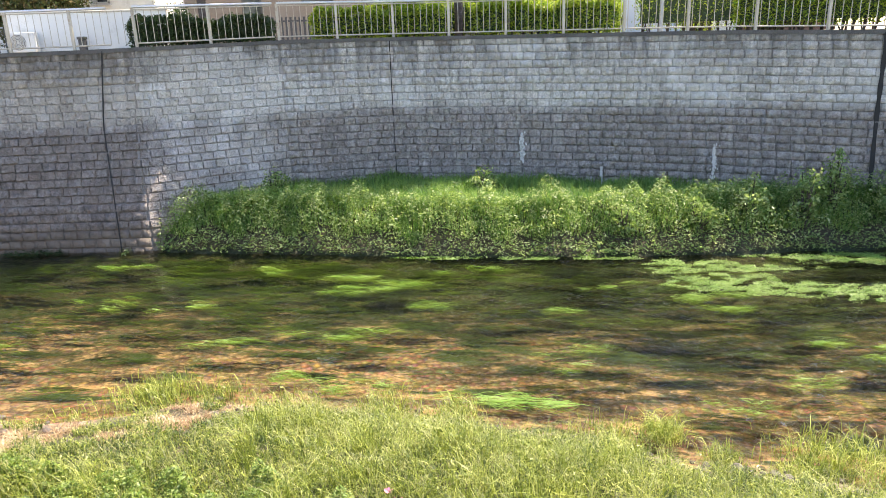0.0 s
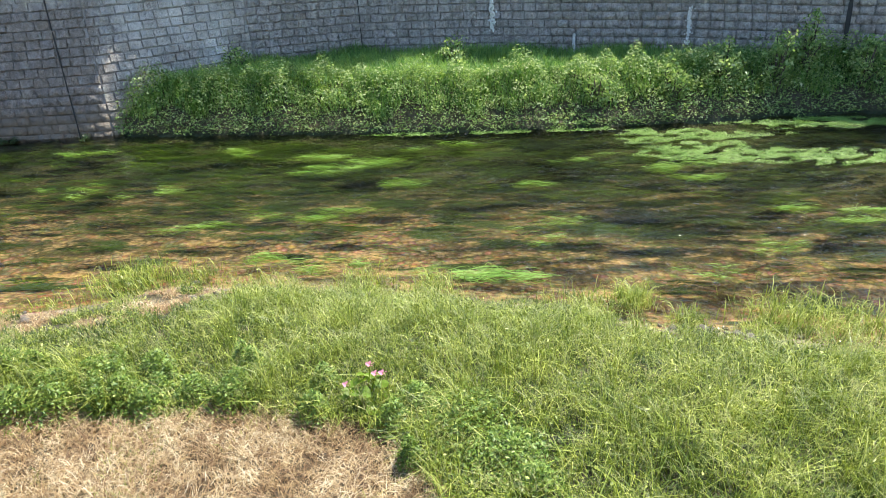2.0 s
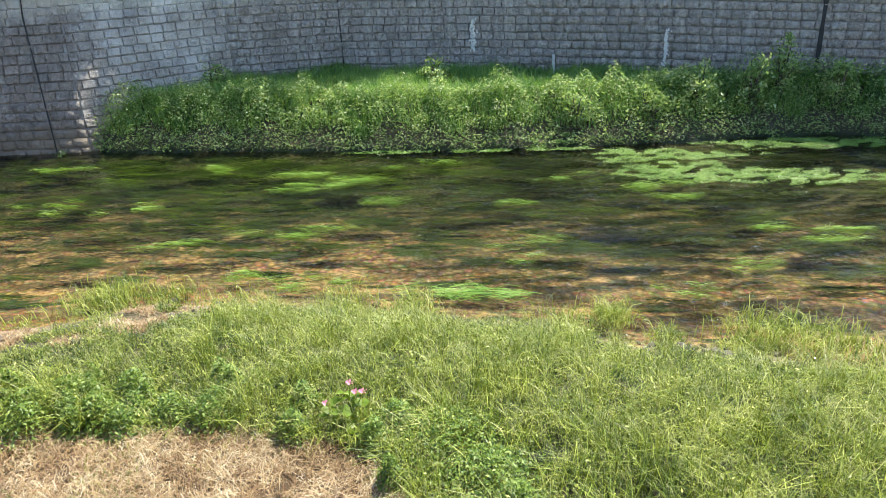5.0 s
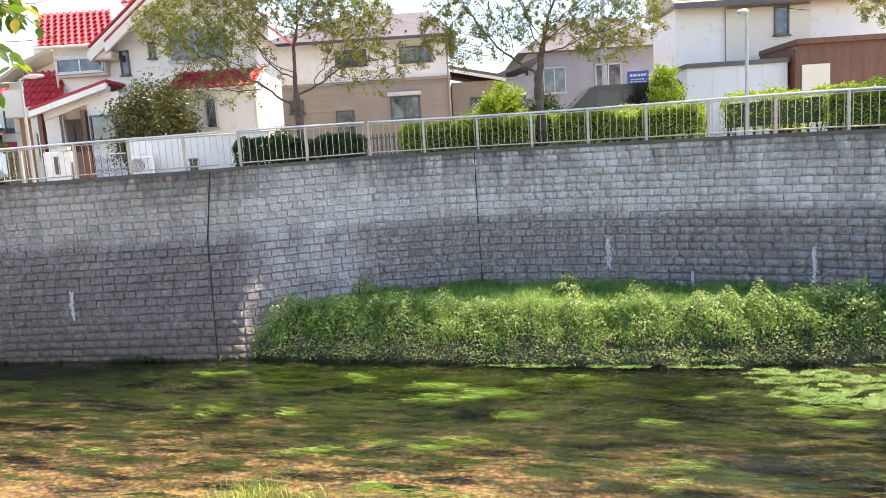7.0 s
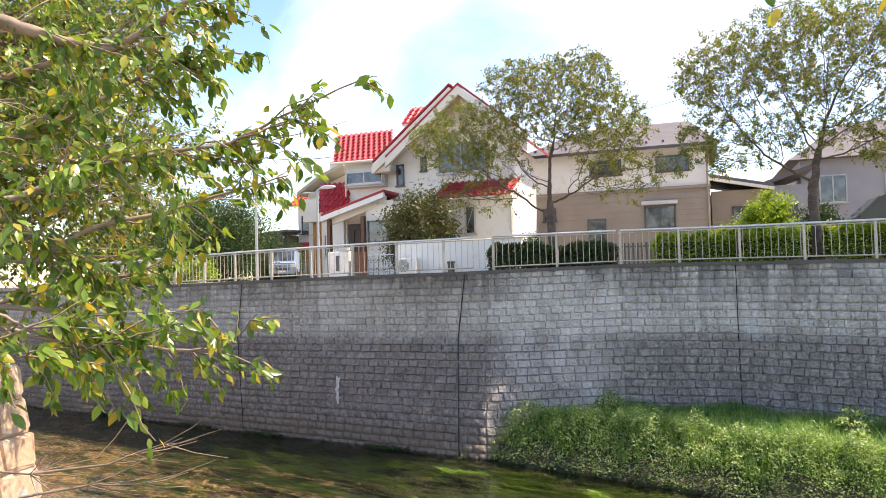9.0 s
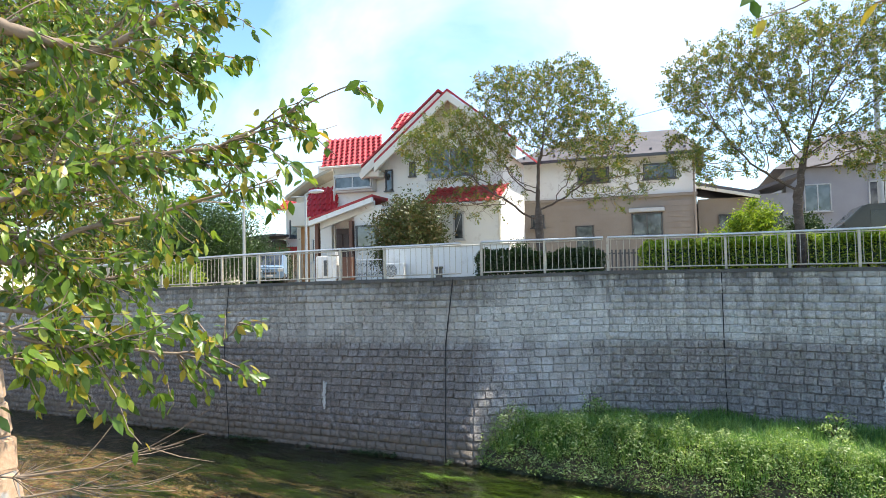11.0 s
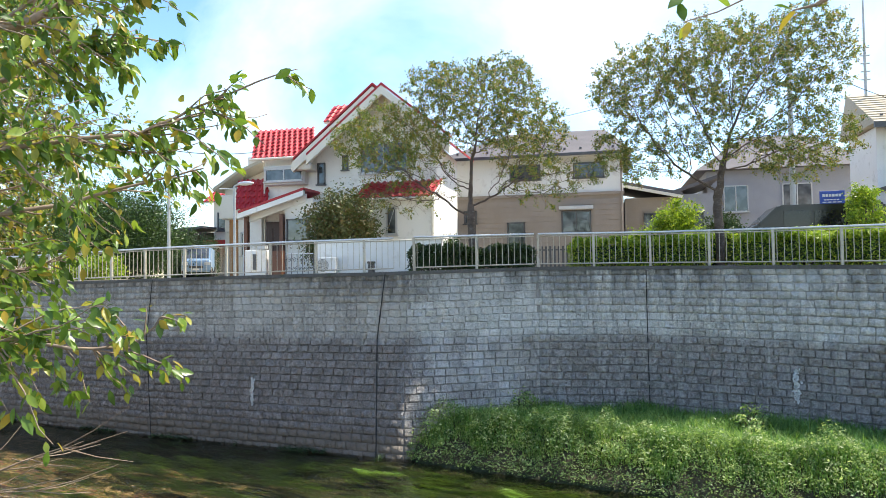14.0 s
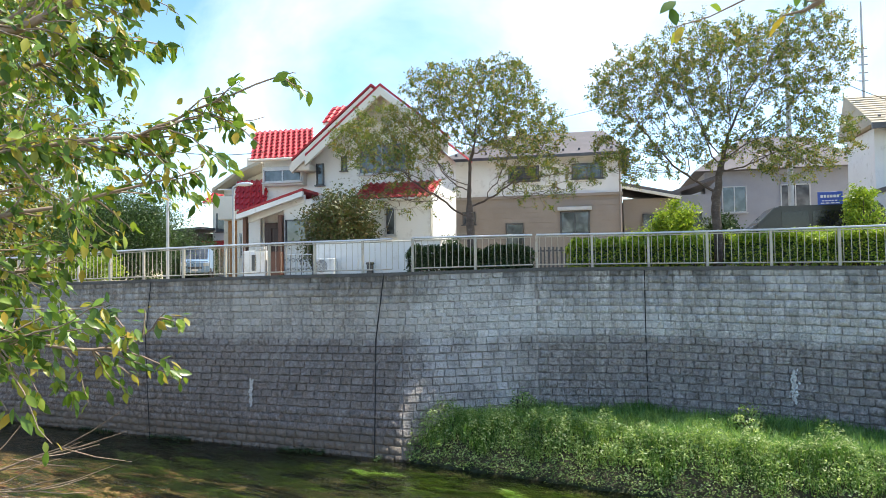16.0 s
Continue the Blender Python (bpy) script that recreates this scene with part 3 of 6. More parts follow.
def joint(w, parent, u, wide=0.035, shift=0.0):
    """Open movement joint: a dark sunk strip the height of the wall."""
    bm = bmesh.new()
    prev = None
    for k in range(25):
        v = 2 * k / 24
        p = face_point(w, u + shift * math.sin(v * 2.2) / 100, v)
        e = face_point(w, min(1, u + 0.01), v) - p
        e = e / np.linalg.norm(e) * wide * (1 + 0.2 * math.sin(k * 1.7))
        nx, ny = e[1] / wide, -e[0] / wide
        k2 = 0.075 / math.hypot(nx, ny)
        pair = [bm.verts.new((p[0] - s * e[0] + nx * k2, p[1] - s * e[1] + ny * k2, p[2])) for s in (-0.5, 0.5)]
        if prev:
            bm.faces.new((prev[0], prev[1], pair[1], pair[0]))
        prev = pair
    r = bmesh.ops.extrude_face_region(bm, geom=bm.faces[:])
    for v in r["geom"]:
        if isinstance(v, bmesh.types.BMVert):
            v.co.y += 0.012
    part("expansion_joint", bm, RUBBER, parent, "dark open expansion joint")


def u_at(w, x):
    L = length(w["band"])
    us = np.linspace(0, 1, 400)
    return float(us[np.argmin([abs(along(w["band"], u * L)[0] - x) for u in us])])


joint(LEFT, wall_left, u_at(LEFT, -13.2), 0.018)
joint(LEFT, wall_left, u_at(LEFT, -6.0), 0.03)
joint(RIGHT, wall_right, u_at(RIGHT, 0.94), 0.024)
joint(RIGHT, wall_right, u_at(RIGHT, 11.38), 0.08)


def bloom(w, parent, x, z0, z1, wide, seed):
    """Lime that has run from a weep hole."""
    r = random.Random(seed)
    pieces = []
    u = u_at(w, x)
    for k in range(26):
        f = k / 25
        z = z1 + (z0 - z1) * f
        v = (z + 0.5) / 3.35
        p = face_point(w, u, v)
        n = 3 + int(4 * math.sin(math.pi * min(1, f + 0.15)))
        for _ in range(n):
            dx = r.gauss(0, wide * 0.16 * (1 if k % 9 else 2.2))
            s = r.uniform(0.01, 0.03)
            c = np.array([p[0] + dx, p[1] - dx * 0.4 - 0.095, p[2] + r.gauss(0, 0.02)])
            vs = [c + (math.cos(a) * s * r.uniform(.6, 1.1), 0, math.sin(a) * s * r.uniform(.9, 1.9)) for a in np.arange(6) * 1.047]
            vs = np.array(vs + [v + (0, 0.012, 0) for v in vs])
            fs = np.array([[0, i, i + 1] for i in range(1, 5)] + [[i, (i + 1) % 6, 6 + (i + 1) % 6] for i in range(6)] + [[i, 6 + (i + 1) % 6, 6 + i] for i in range(6)])
            pieces.append((vs, fs))
    stuff("lime_streak", joined(pieces), LIME, "", "", parent)


bloom(RIGHT, wall_right, 4.23, 1.4, 2.15, 0.16, 1)
bloom(RIGHT, wall_right, 8.48, 1.15, 1.95, 0.12, 2)
bloom(RIGHT, wall_right, 6.1, 0.9, 1.3, 0.07, 3)
bloom(LEFT, wall_left, -9.75, 1.05, 1.75, 0.14, 4)

# ---- ground sheets ----
def near_edge(x):
    """y of the waterline on the near side."""
    return float(np.interp(x, [-40, -20, -8, -4.4, -2.3, -0.8, 0.6, 2.3, 3.2, 4.2, 5.5, 12, 30], [17, 11.5, 8.95, 8.4, 8.55, 8.12, 7.6, 6.9, 6.25, 5.85, 5.1, 1.5, -8]))


def far_edge(x):
    """y of the waterline under the far bank or the wall."""
    return float(np.interp(x, [-40, -19.5, -10.4, -4.9, -3.24, -0.63, 1.83, 4.2, 6.56, 8.96, 10.95, 17, 30], [22.5, 18.8, 17.25, 16.3, 15.8, 15.02, 14.32, 13.77, 13.35, 13.09, 12.8, 9.8, 2]))


def bed_height(x, y):
    a, b = near_edge(x), far_edge(x)
    bump = 0.06 * noise.noise((x * 0.7, y * 0.7, 0)) + 0.03 * noise.noise((x * 2.5, y * 2.5, 3))
    if y < a:
        d = a - y
        return min(0.5, 0.02 + 0.28 * d) * (1.0 if d > 0 else 0) + bump * min(1, 0.25 + d)
    if y > b:
        d = y - b
        return min(0.85, 0.05 + 0.75 * d) + bump if x > -4.85 else -0.4
    mid = min(y - a, b - y)
    return -min(0.34, 0.22 * mid) - 0.02 + bump * 0.7


def grid_sheet(name, x0, x1, y0, y1, step, height, material):
    xs, ys = np.arange(x0, x1 + step / 2, step), np.arange(y0, y1 + step / 2, step)
    v = np.array([(x, y, height(x, y)) for y in ys for x in xs])
    k = len(xs)
    i, j = np.meshgrid(np.arange(len(ys) - 1), np.arange(k - 1), indexing="ij")
    f = np.stack([i * k + j, i * k + j + 1, (i + 1) * k + j + 1, (i + 1) * k + j], -1).reshape(-1, 4)
    return new(name, mesh_of(name, v, f, material, True))


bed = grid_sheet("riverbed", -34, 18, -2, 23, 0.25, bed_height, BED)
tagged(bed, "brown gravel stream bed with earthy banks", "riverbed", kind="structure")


def ripple(x, y):
    """Height of the riffle over the shallows downstream; smooth upstream."""
    q = (x * 0.975 - y * 0.22, x * 0.22 + y * 0.975)
    rough = min(1.0, max(0.0, (x - 0.2 + 1.5 * noise.noise((x * 0.5, y * 0.8, 3))) / 2.6))
    rough *= min(1.0, max(0.12, 1.2 + 2.8 * noise.noise((q[0] * 0.45, q[1] * 1.1, 8)))) * min(1.0, max(0.1, (far_edge(x) - y) / 2.0))
    return 0.006 * noise.noise((q[0] * 2, q[1] * 3.5, 1)) + rough * (0.034 * noise.noise((q[0] * 6.5, q[1] * 9.0, 2)) + 0.02 * noise.noise((q[0] * 13, q[1] * 17, 5)))


def water_sheet():
    xs = np.concatenate([np.arange(-33, -1, 0.3), np.arange(-1, 10, 0.045), np.arange(10, 18.1, 0.3)])
    cut = 150
    v, f = [], []
    for i, x in enumerate(xs):
        a, b = near_edge(x) - 0.6, far_edge(x) + 0.5
        for t in np.linspace(0, 1, cut + 1):
            y = a + (b - a) * t
            v.append((x, y, ripple(x, y)))
        if i:
            o = (i - 1) * (cut + 1) + np.arange(cut)
            f.append(np.stack([o, o + cut + 1, o + cut + 2, o + 1], 1))
    f = np.concatenate(f)
    ob = new("water", mesh_of("water", v, f, WATER, True))
    tagged(ob, "shallow clear stream running over weed and gravel", "water", kind="structure")


water_sheet()
# upper terrace behind the far wall, out to the horizon
edge = [tuple(along(w["cope"], u * length(w["cope"]))[:2] + np.array((0.1, 0.3))) for w in (LEFT, PROW, RIGHT) for u in np.linspace(0, 0.98, 12)]
tagged(part("ground", prism(edge + [(60, -8), (900, 300), (900, 1500), (-900, 1500), (-900, 60)], 3.2, 4.47), TERRACE, None), "sandy path and plots behind the embankment fence", "ground", kind="structure")


# ---- fence on the coping ----
def fence(name, w, off, u0, u1, gap=1.45):
    """Steel pedestrian fence: posts with base plates, two rails, thin balusters."""
    P = [along(w["cope"], u * length(w["cope"])) for u in np.linspace(u0, u1, 60)]
    P = np.array([(p[0] + off[0], p[1] + off[1], p[2] + 0.05) for p in P])
    root = thing(name, "beige painted steel fence with thin balusters on the coping", "fence", tuple(P[0]))
    P = P - P[0]
    L = length(P)
    for rail, z, rad, mat in (("top_rail", 0.89, 0.03, RAIL_TOP), ("bottom_rail", 0.08, 0.018, STEEL), ("upper_rail", 0.83, 0.013, STEEL)):
        v, f = tube_np(P[::3] + (0, 0, z), np.full(len(P[::3]), rad), 8)
        part(rail, mesh_of(rail, v, f, mat, True), mat, root, "silvery aluminium handrail" if rail == "top_rail" else "")
    post = boxed(-0.032, -0.032, -0.05, 0.032, 0.032, 0.875, 0.006)
    box(post, -0.07, -0.07, -0.05, 0.07, 0.07, -0.03)
    pm = bpy.data.meshes.new("post")
    post.to_mesh(pm)
    pm.materials.append(STEEL)
    bv, bf = tube_np([(0, 0, 0.08), (0, 0, 0.45), (0, 0, 0.83)], [0.009] * 3, 5)
    bal = mesh_of("baluster", bv, bf, STEEL, True)
    n_post = max(1, round(L / gap))
    for i in range(n_post + 1):
        p = along(P, min(L * i / n_post, L - 1e-4))
        o = hang(new("post", pm), root)
        o.location = p
    step = 0.165
    for i in range(min(295, int(L / step))):
        p = along(P, (i + 0.5) * step)
        o = hang(new("baluster", bal), root)
        o.location = p
    return root


fence("fence", LEFT, (0.0, 0.18), 0.42, 1.0)
fence("fence", PROW, (0.0, 0.18), 0.0, 1.0)
fence("fence", RIGHT, (0.0, 0.18), 0.0, 0.93)


# ---- plants ----
def grow(r, trunk, lobes, count, step=0.16, kill=0.2):
    """Branch skeleton that grows towards points scattered through crown lobes; returns nodes, parents, bareness."""
    pts, bare = [], []
    total = sum(q[6] for q in lobes)
    for x, y, z, rx, ry, rz, share, b in lobes:
        m = int(count * share / total)
        d = r.normal(size=(m, 3))
        d /= np.linalg.norm(d, axis=1)[:, None]
        pts.append(np.array([x, y, z]) + d * (r.uniform(0.12, 1, (m, 1)) ** 0.5) * np.array([rx, ry, rz]))
        bare.append(np.full(m, b))
    goal, bare = np.concatenate(pts), np.concatenate(bare)
    nodes = [np.array(p, float) for p in trunk]
    parent = list(range(-1, len(nodes) - 1))
    mark = [0.0] * len(nodes)
    near = np.full(len(goal), 1e9)
    which = np.zeros(len(goal), int)
    fresh, tried = list(range(len(nodes))), set()
    for _ in range(110):
        if not fresh or not len(goal):
            break
        D = np.linalg.norm(goal[:, None] - np.array([nodes[i] for i in fresh])[None], axis=2)
        j = D.argmin(1)
        dm = D[np.arange(len(goal)), j]
        closer = dm < near
        near[closer], which[closer] = dm[closer], np.array(fresh)[j[closer]]
        ok = near > kill
        goal, near, which, bare = goal[ok], near[ok], which[ok], bare[ok]
        fresh = []
        for i in np.unique(which):
            mine = which == i
            d = goal[mine] - nodes[i]
            d = (d / np.linalg.norm(d, axis=1)[:, None]).mean(0)
            d = d / (np.linalg.norm(d) + 1e-6) + r.normal(0, 0.16, 3)
            q = nodes[i] + d / np.linalg.norm(d) * step
            key = (int(i), int(mine.sum()))
            if key in tried:
                one = np.flatnonzero(mine)[near[mine].argmin()]
                d = goal[one] - nodes[i]
                q = nodes[i] + d / np.linalg.norm(d) * step
                near[one] = 0
            tried.add(key)
            nodes.append(q)
            parent.append(int(i))
            mark.append(float(bare[mine].mean()))
            fresh.append(len(nodes) - 1)
    return np.array(nodes), np.array(parent), np.array(mark)


def tree(name, label, base, fork, lobes, seed, count, leaf_mat, leaf=0.035, trunk_r=0.13, spray=72, lean=(0, 0)):
    r = np.random.default_rng(seed)
    root = thing(name, label, "tree", base, plotted=False)
    hs = np.linspace(-0.1, fork, 9)
    trunk = [(lean[0] * h + 0.03 * math.sin(h * 2.3), lean[1] * h + 0.02 * math.cos(h * 3), h) for h in hs]
    P, par, bare = grow(r, trunk, lobes, count)
    n = len(P)
    flow = np.zeros(n)
    kids = [[] for _ in range(n)]
    for i in range(n - 1, -1, -1):
        if not kids[i]:
            flow[i] = 0.004 ** 2.5
        if par[i] >= 0:
            flow[par[i]] += flow[i]
            kids[par[i]].append(i)
    rad = flow ** (1 / 2.5)
    rad *= np.where(rad > 0.03, trunk_r / rad[0] * np.clip((rad - 0.03) / 0.05, 0, 1) + 1 - np.clip((rad - 0.03) / 0.05, 0, 1), 1)
    thick, thin = [], []
    starts = [0] + [k for i in range(n) for k in kids[i] if k != max(kids[i], key=lambda q: rad[q])]
    for s0 in starts:
        chain = [s0] if par[s0] < 0 else [par[s0], s0]
        while kids[chain[-1]]:
            chain.append(max(kids[chain[-1]], key=lambda q: rad[q]))
        w = rad[chain].copy()
        if par[s0] >= 0:
            w[0] = w[1]
        if len(chain) > 1:
            (thick if w[0] > 0.012 else thin).append(tube_np(P[chain], w, 9 if w[0] > 0.05 else 6 if w[0] > 0.012 else 4))
    sprays, where = [], []
    tip = [i for i in range(n) if rad[i] < 0.0085 and P[i][2] > fork * 0.7]
    for i in tip:
        if r.random() < bare[i] * 0.93:
            d = r.normal(0, 1, 3) + (0, 0, -0.7)
            d /= np.linalg.norm(d)
            ln = r.uniform(0.15, 0.4)
            thin.append(tube_np([P[i], P[i] + d * ln * 0.5 + r.normal(0, 0.02, 3), P[i] + d * ln], [0.004, 0.003, 0.002], 4))
            continue
        for _ in range(1 if kids[i] else 2):
            d = P[i] - P[par[i]]
            d = d / (np.linalg.norm(d) + 1e-6) + r.normal(0, 0.6, 3)
            d /= np.linalg.norm(d)
            ln = r.uniform(0.16, 0.34)
            end = P[i] + d * ln + (0, 0, -0.04)
            thin.append(tube_np([P[i], (P[i] + end) / 2 + (0, 0, 0.015), end], [0.004, 0.003, 0.002], 4))
            m = int(spray * r.uniform(0.25, 0.6))
            t = r.uniform(0.15, 1.1, (m, 1))
            where.append(P[i] + (end - P[i]) * t + r.normal(0, 0.04, (m, 3)))
    v, f = joined(thick)
    part("trunk", mesh_of("trunk", v, f, BARK, True), BARK, root, "dark rough bark on forking limbs")
    v, f = joined(thin)
    part("fine_growth", mesh_of("fine_growth", v, f, TWIG, True), TWIG, root, "fine rust-brown bare twigs")
    pick = np.concatenate(where)
    part("crown", mesh_of("crown", *leaf_quads(pick, np.full(len(pick), leaf), r), leaf_mat), leaf_mat, root, "thinning green and rust-tinged leaves")
    return root


def shrub(name, label, at, radii, seed, n, leaf_mat, leaf=0.05, clumps=60, category="shrub"):
    """Uneven mass of leaf clumps over a few stems."""
    r = np.random.default_rng(seed)
    root = thing(name, label, category, at)
    d = r.normal(size=(clumps, 3))
    d /= np.linalg.norm(d, axis=1)[:, None]
    c = d * r.uniform(0.45, 1.0, (clumps, 1)) * np.array(radii) + (0, 0, radii[2])
    c[:, 2] = np.maximum(c[:, 2], 0.12)
    size = r.uniform(0.14, 0.32, clumps) * min(radii)
    w = r.integers(0, clumps, n)
    pts = c[w] + r.normal(size=(n, 3)) * size[w][:, None]
    pts[:, 2] = np.maximum(pts[:, 2], 0.02)
    stems = [tube_np([(r.normal(0, .06), r.normal(0, .06), -0.03), tuple(q * 0.5), tuple(q)], [0.03, 0.02, 0.006], 5) for q in c[:: max(1, clumps // 14)]]
    sv, sf = joined(stems)
    part("stem", mesh_of("stem", sv, sf, BARK), BARK, root)
    part("foliage", mesh_of("foliage", *leaf_quads(pts, np.full(n, leaf), r), leaf_mat), leaf_mat, root)
    return root


def hedge(label, line, wide, tall, seed, leaf_mat, per_m=4400, z0=4.44, leaf=0.038):
    """Clipped hedge along a plan line: bare stems inside, a shell of small leaves, a dark core for inner shade."""
    r = np.random.default_rng(seed)
    root = thing("hedge", label, "hedge", (line[0][0], line[0][1], z0), plotted=False)
    L = length(line)
    n = int(per_m * L)
    s = r.uniform(0, L, n)
    mid = np.array([along(line, q)[:2] for q in np.linspace(0, L, 200)])
    idx = np.clip((s / L * 199).astype(int), 0, 198)
    p = mid[idx]
    t = mid[idx + 1] - mid[idx]
    t /= np.linalg.norm(t, axis=1)[:, None]
    nrm = np.stack([-t[:, 1], t[:, 0]], 1)
    a = r.uniform(-1, 1, n)
    top = r.random(n) < 0.5
    wav = 0.05 * np.sin(s * 2.3) + 0.04 * np.sin(s * 5.1 + 1) + 0.03 * np.sin(s * 11)
    across = np.where(top, a * wide / 2, np.sign(a) * wide / 2 * (1 + 0.1 * np.sin(s * 3.7)))
    z = np.where(top, tall * (1 - 0.16 * a ** 4) + wav, r.uniform(0.12, 1, n) ** 0.8 * (tall + wav))
    fray = r.normal(0, 0.035, (n, 3))
    ends = np.minimum(s, L - s)
    z *= np.clip(0.75 + ends, 0, 1)
    pts = np.stack([p[:, 0] + nrm[:, 0] * across, p[:, 1] + nrm[:, 1] * across, z], 1) + fray
    pts -= (line[0][0], line[0][1], 0)
    part("foliage", mesh_of("foliage", *leaf_quads(pts, np.full(n, leaf), r, 0.12), leaf_mat), leaf_mat, root)
    tubes = []
    for q in np.arange(0.15, L, 0.22):
        c = along(line, q)[:2] - np.array(line[0][:2])
        for _ in range(3):
            e = np.array([c[0] + r.normal(0, .15), c[1] + r.normal(0, .12), tall * 0.85])
            tubes.append(tube_np([(c[0], c[1], -0.03), (*((c + e[:2]) / 2), tall * 0.4), e], [0.022, 0.015, 0.006], 4))
    v, f = joined(tubes)
    part("stem", mesh_of("stem", v, f, BARK), BARK, root, "dark bare stems")
    # added dark core that stands in for the shade between the leaves
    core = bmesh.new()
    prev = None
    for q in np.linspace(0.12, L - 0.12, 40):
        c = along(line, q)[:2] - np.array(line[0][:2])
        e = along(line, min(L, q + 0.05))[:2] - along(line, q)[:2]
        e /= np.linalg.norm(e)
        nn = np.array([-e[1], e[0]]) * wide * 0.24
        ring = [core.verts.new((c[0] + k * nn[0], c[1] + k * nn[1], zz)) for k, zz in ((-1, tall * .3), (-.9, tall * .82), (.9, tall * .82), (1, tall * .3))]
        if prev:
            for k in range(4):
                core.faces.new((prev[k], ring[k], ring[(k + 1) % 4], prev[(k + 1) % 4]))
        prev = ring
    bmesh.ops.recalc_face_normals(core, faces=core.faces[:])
    part("shade_core", core, LEAF_DARK, root)
    return root


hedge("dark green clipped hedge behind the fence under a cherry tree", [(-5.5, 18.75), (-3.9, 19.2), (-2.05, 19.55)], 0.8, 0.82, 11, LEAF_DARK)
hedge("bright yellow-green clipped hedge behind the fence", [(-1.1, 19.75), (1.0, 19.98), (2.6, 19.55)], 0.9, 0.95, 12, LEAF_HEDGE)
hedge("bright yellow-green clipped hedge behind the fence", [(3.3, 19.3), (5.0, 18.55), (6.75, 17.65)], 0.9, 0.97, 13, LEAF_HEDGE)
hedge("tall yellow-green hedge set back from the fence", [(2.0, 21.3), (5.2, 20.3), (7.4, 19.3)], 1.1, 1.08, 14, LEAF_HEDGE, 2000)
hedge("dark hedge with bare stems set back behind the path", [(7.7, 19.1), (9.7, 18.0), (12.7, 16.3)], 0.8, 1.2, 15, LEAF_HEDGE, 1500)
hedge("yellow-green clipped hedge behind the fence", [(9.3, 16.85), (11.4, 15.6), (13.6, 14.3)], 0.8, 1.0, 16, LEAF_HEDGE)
tree("cherry_tree", "spreading cherry tree with thinning rust-tinged leaves and low bare twigs", (-3.9, 19.9, 4.42), 2.1,
     [(0.4, 0, 5.0, 1.9, 1.8, 1.3, 4, 0.1), (1.5, 0, 4.2, 1.4, 1.5, 0.9, 2.4, 0.15), (-2.4, 0, 4.2, 1.9, 1.6, 1.15, 3.6, 0.25), (-0.9, 0, 5.7, 1.1, 1.0, 0.75, 1.3, 0.1), (0.9, 0, 5.9, 0.9, 0.9, 0.6, 1.2, 0.1),
      (-1.9, -0.2, 2.8, 1.7, 1.3, 0.9, 2.2, 0.85), (2.1, -0.1, 2.8, 1.6, 1.3, 0.8, 2.0, 0.7)], 21, 2900, LEAF_TREE, trunk_r=0.21)
tree("cherry_tree", "upright cherry tree with sparse green leaves behind a hedge", (2.95, 20.25, 4.42), 1.8,
     [(0.1, 0, 5.7, 2.2, 2.0, 1.5, 4, 0.1), (2.2, 0, 5.8, 1.4, 1.4, 1.6, 2.4, 0.15), (-2.0, 0, 5.3, 1.4, 1.5, 1.3, 2.2, 0.1), (-1.9, 0, 3.5, 1.5, 1.4, 0.9, 1.4, 0.3), (1.9, 0, 3.6, 1.9, 1.5, 1.0, 2, 0.3), (0.2, 0, 3.9, 1.3, 1.3, 1.0, 1.2, 0.3)], 23, 2900, LEAF_TREE, trunk_r=0.19)
tree("cherry_tree", "cherry tree with yellowing leaves reaching over the hedge", (12.4, 17.0, 4.4), 1.9,
     [(-0.9, 0, 3.4, 1.4, 1.3, 1.0, 2, 0.2), (0.5, 0, 3.9, 1.5, 1.4, 1.1, 2, 0.2)], 26, 700, LEAF_TREE, trunk_r=0.11)
shrub("garden_shrub", "rounded evergreen shrub with a rusty clipped top behind the garden wall", (-9.3, 22.4, 4.66), (1.3, 1.0, 1.6), 31, 17000, LEAF_RUST, 0.06, 130)
shrub("garden_shrub", "low green shrub beside a beige house", (1.2, 22.0, 4.66), (0.6, 0.5, 0.72), 32, 6000, LEAF_HEDGE, 0.05)
shrub("garden_shrub", "rounded green shrub in front of a parked van", (2.35, 22.1, 4.66), (0.8, 0.6, 1.15), 33, 9000, LEAF_HEDGE, 0.05)
shrub("garden_shrub", "dark green shrub beside a cherry trunk", (3.6, 21.9, 4.66), (0.6, 0.5, 0.9), 34, 7000, LEAF_DARK, 0.05)
shrub("garden_shrub", "pale green shrub by the tail of a van", (7.5, 21.6, 4.66), (0.5, 0.45, 1.3), 35, 6500, LEAF_HEDGE, 0.05)
shrub("garden_shrub", "round yellow-green shrub before a pale shed", (10.9, 20.9, 4.66), (0.75, 0.6, 0.75), 36, 3000, LEAF_HEDGE, 0.05)
shrub("garden_shrub", "dark green shrub before a brown lean-to", (13.2, 20.6, 4.66), (0.9, 0.6, 0.7), 37, 3000, LEAF_DARK, 0.05)
shrub("garden_shrub", "dark shrub in a narrow bed between houses", (-5.2, 22.6, 4.66), (0.5, 0.5, 0.7), 38, 1800, LEAF_DARK, 0.05)
shrub("broad_tree", "dense dark evergreen tree beyond the street corner", (-20.9, 25.5, 4.4), (2.7, 2.2, 2.15), 39, 70000, LEAF_EVER, 0.05, 190, "tree")
shrub("broad_tree", "dense green tree beyond the fence", (-27.0, 27.0, 4.4), (3.2, 2.6, 2.5), 40, 22000, LEAF_TREE, 0.09, 150, "tree")
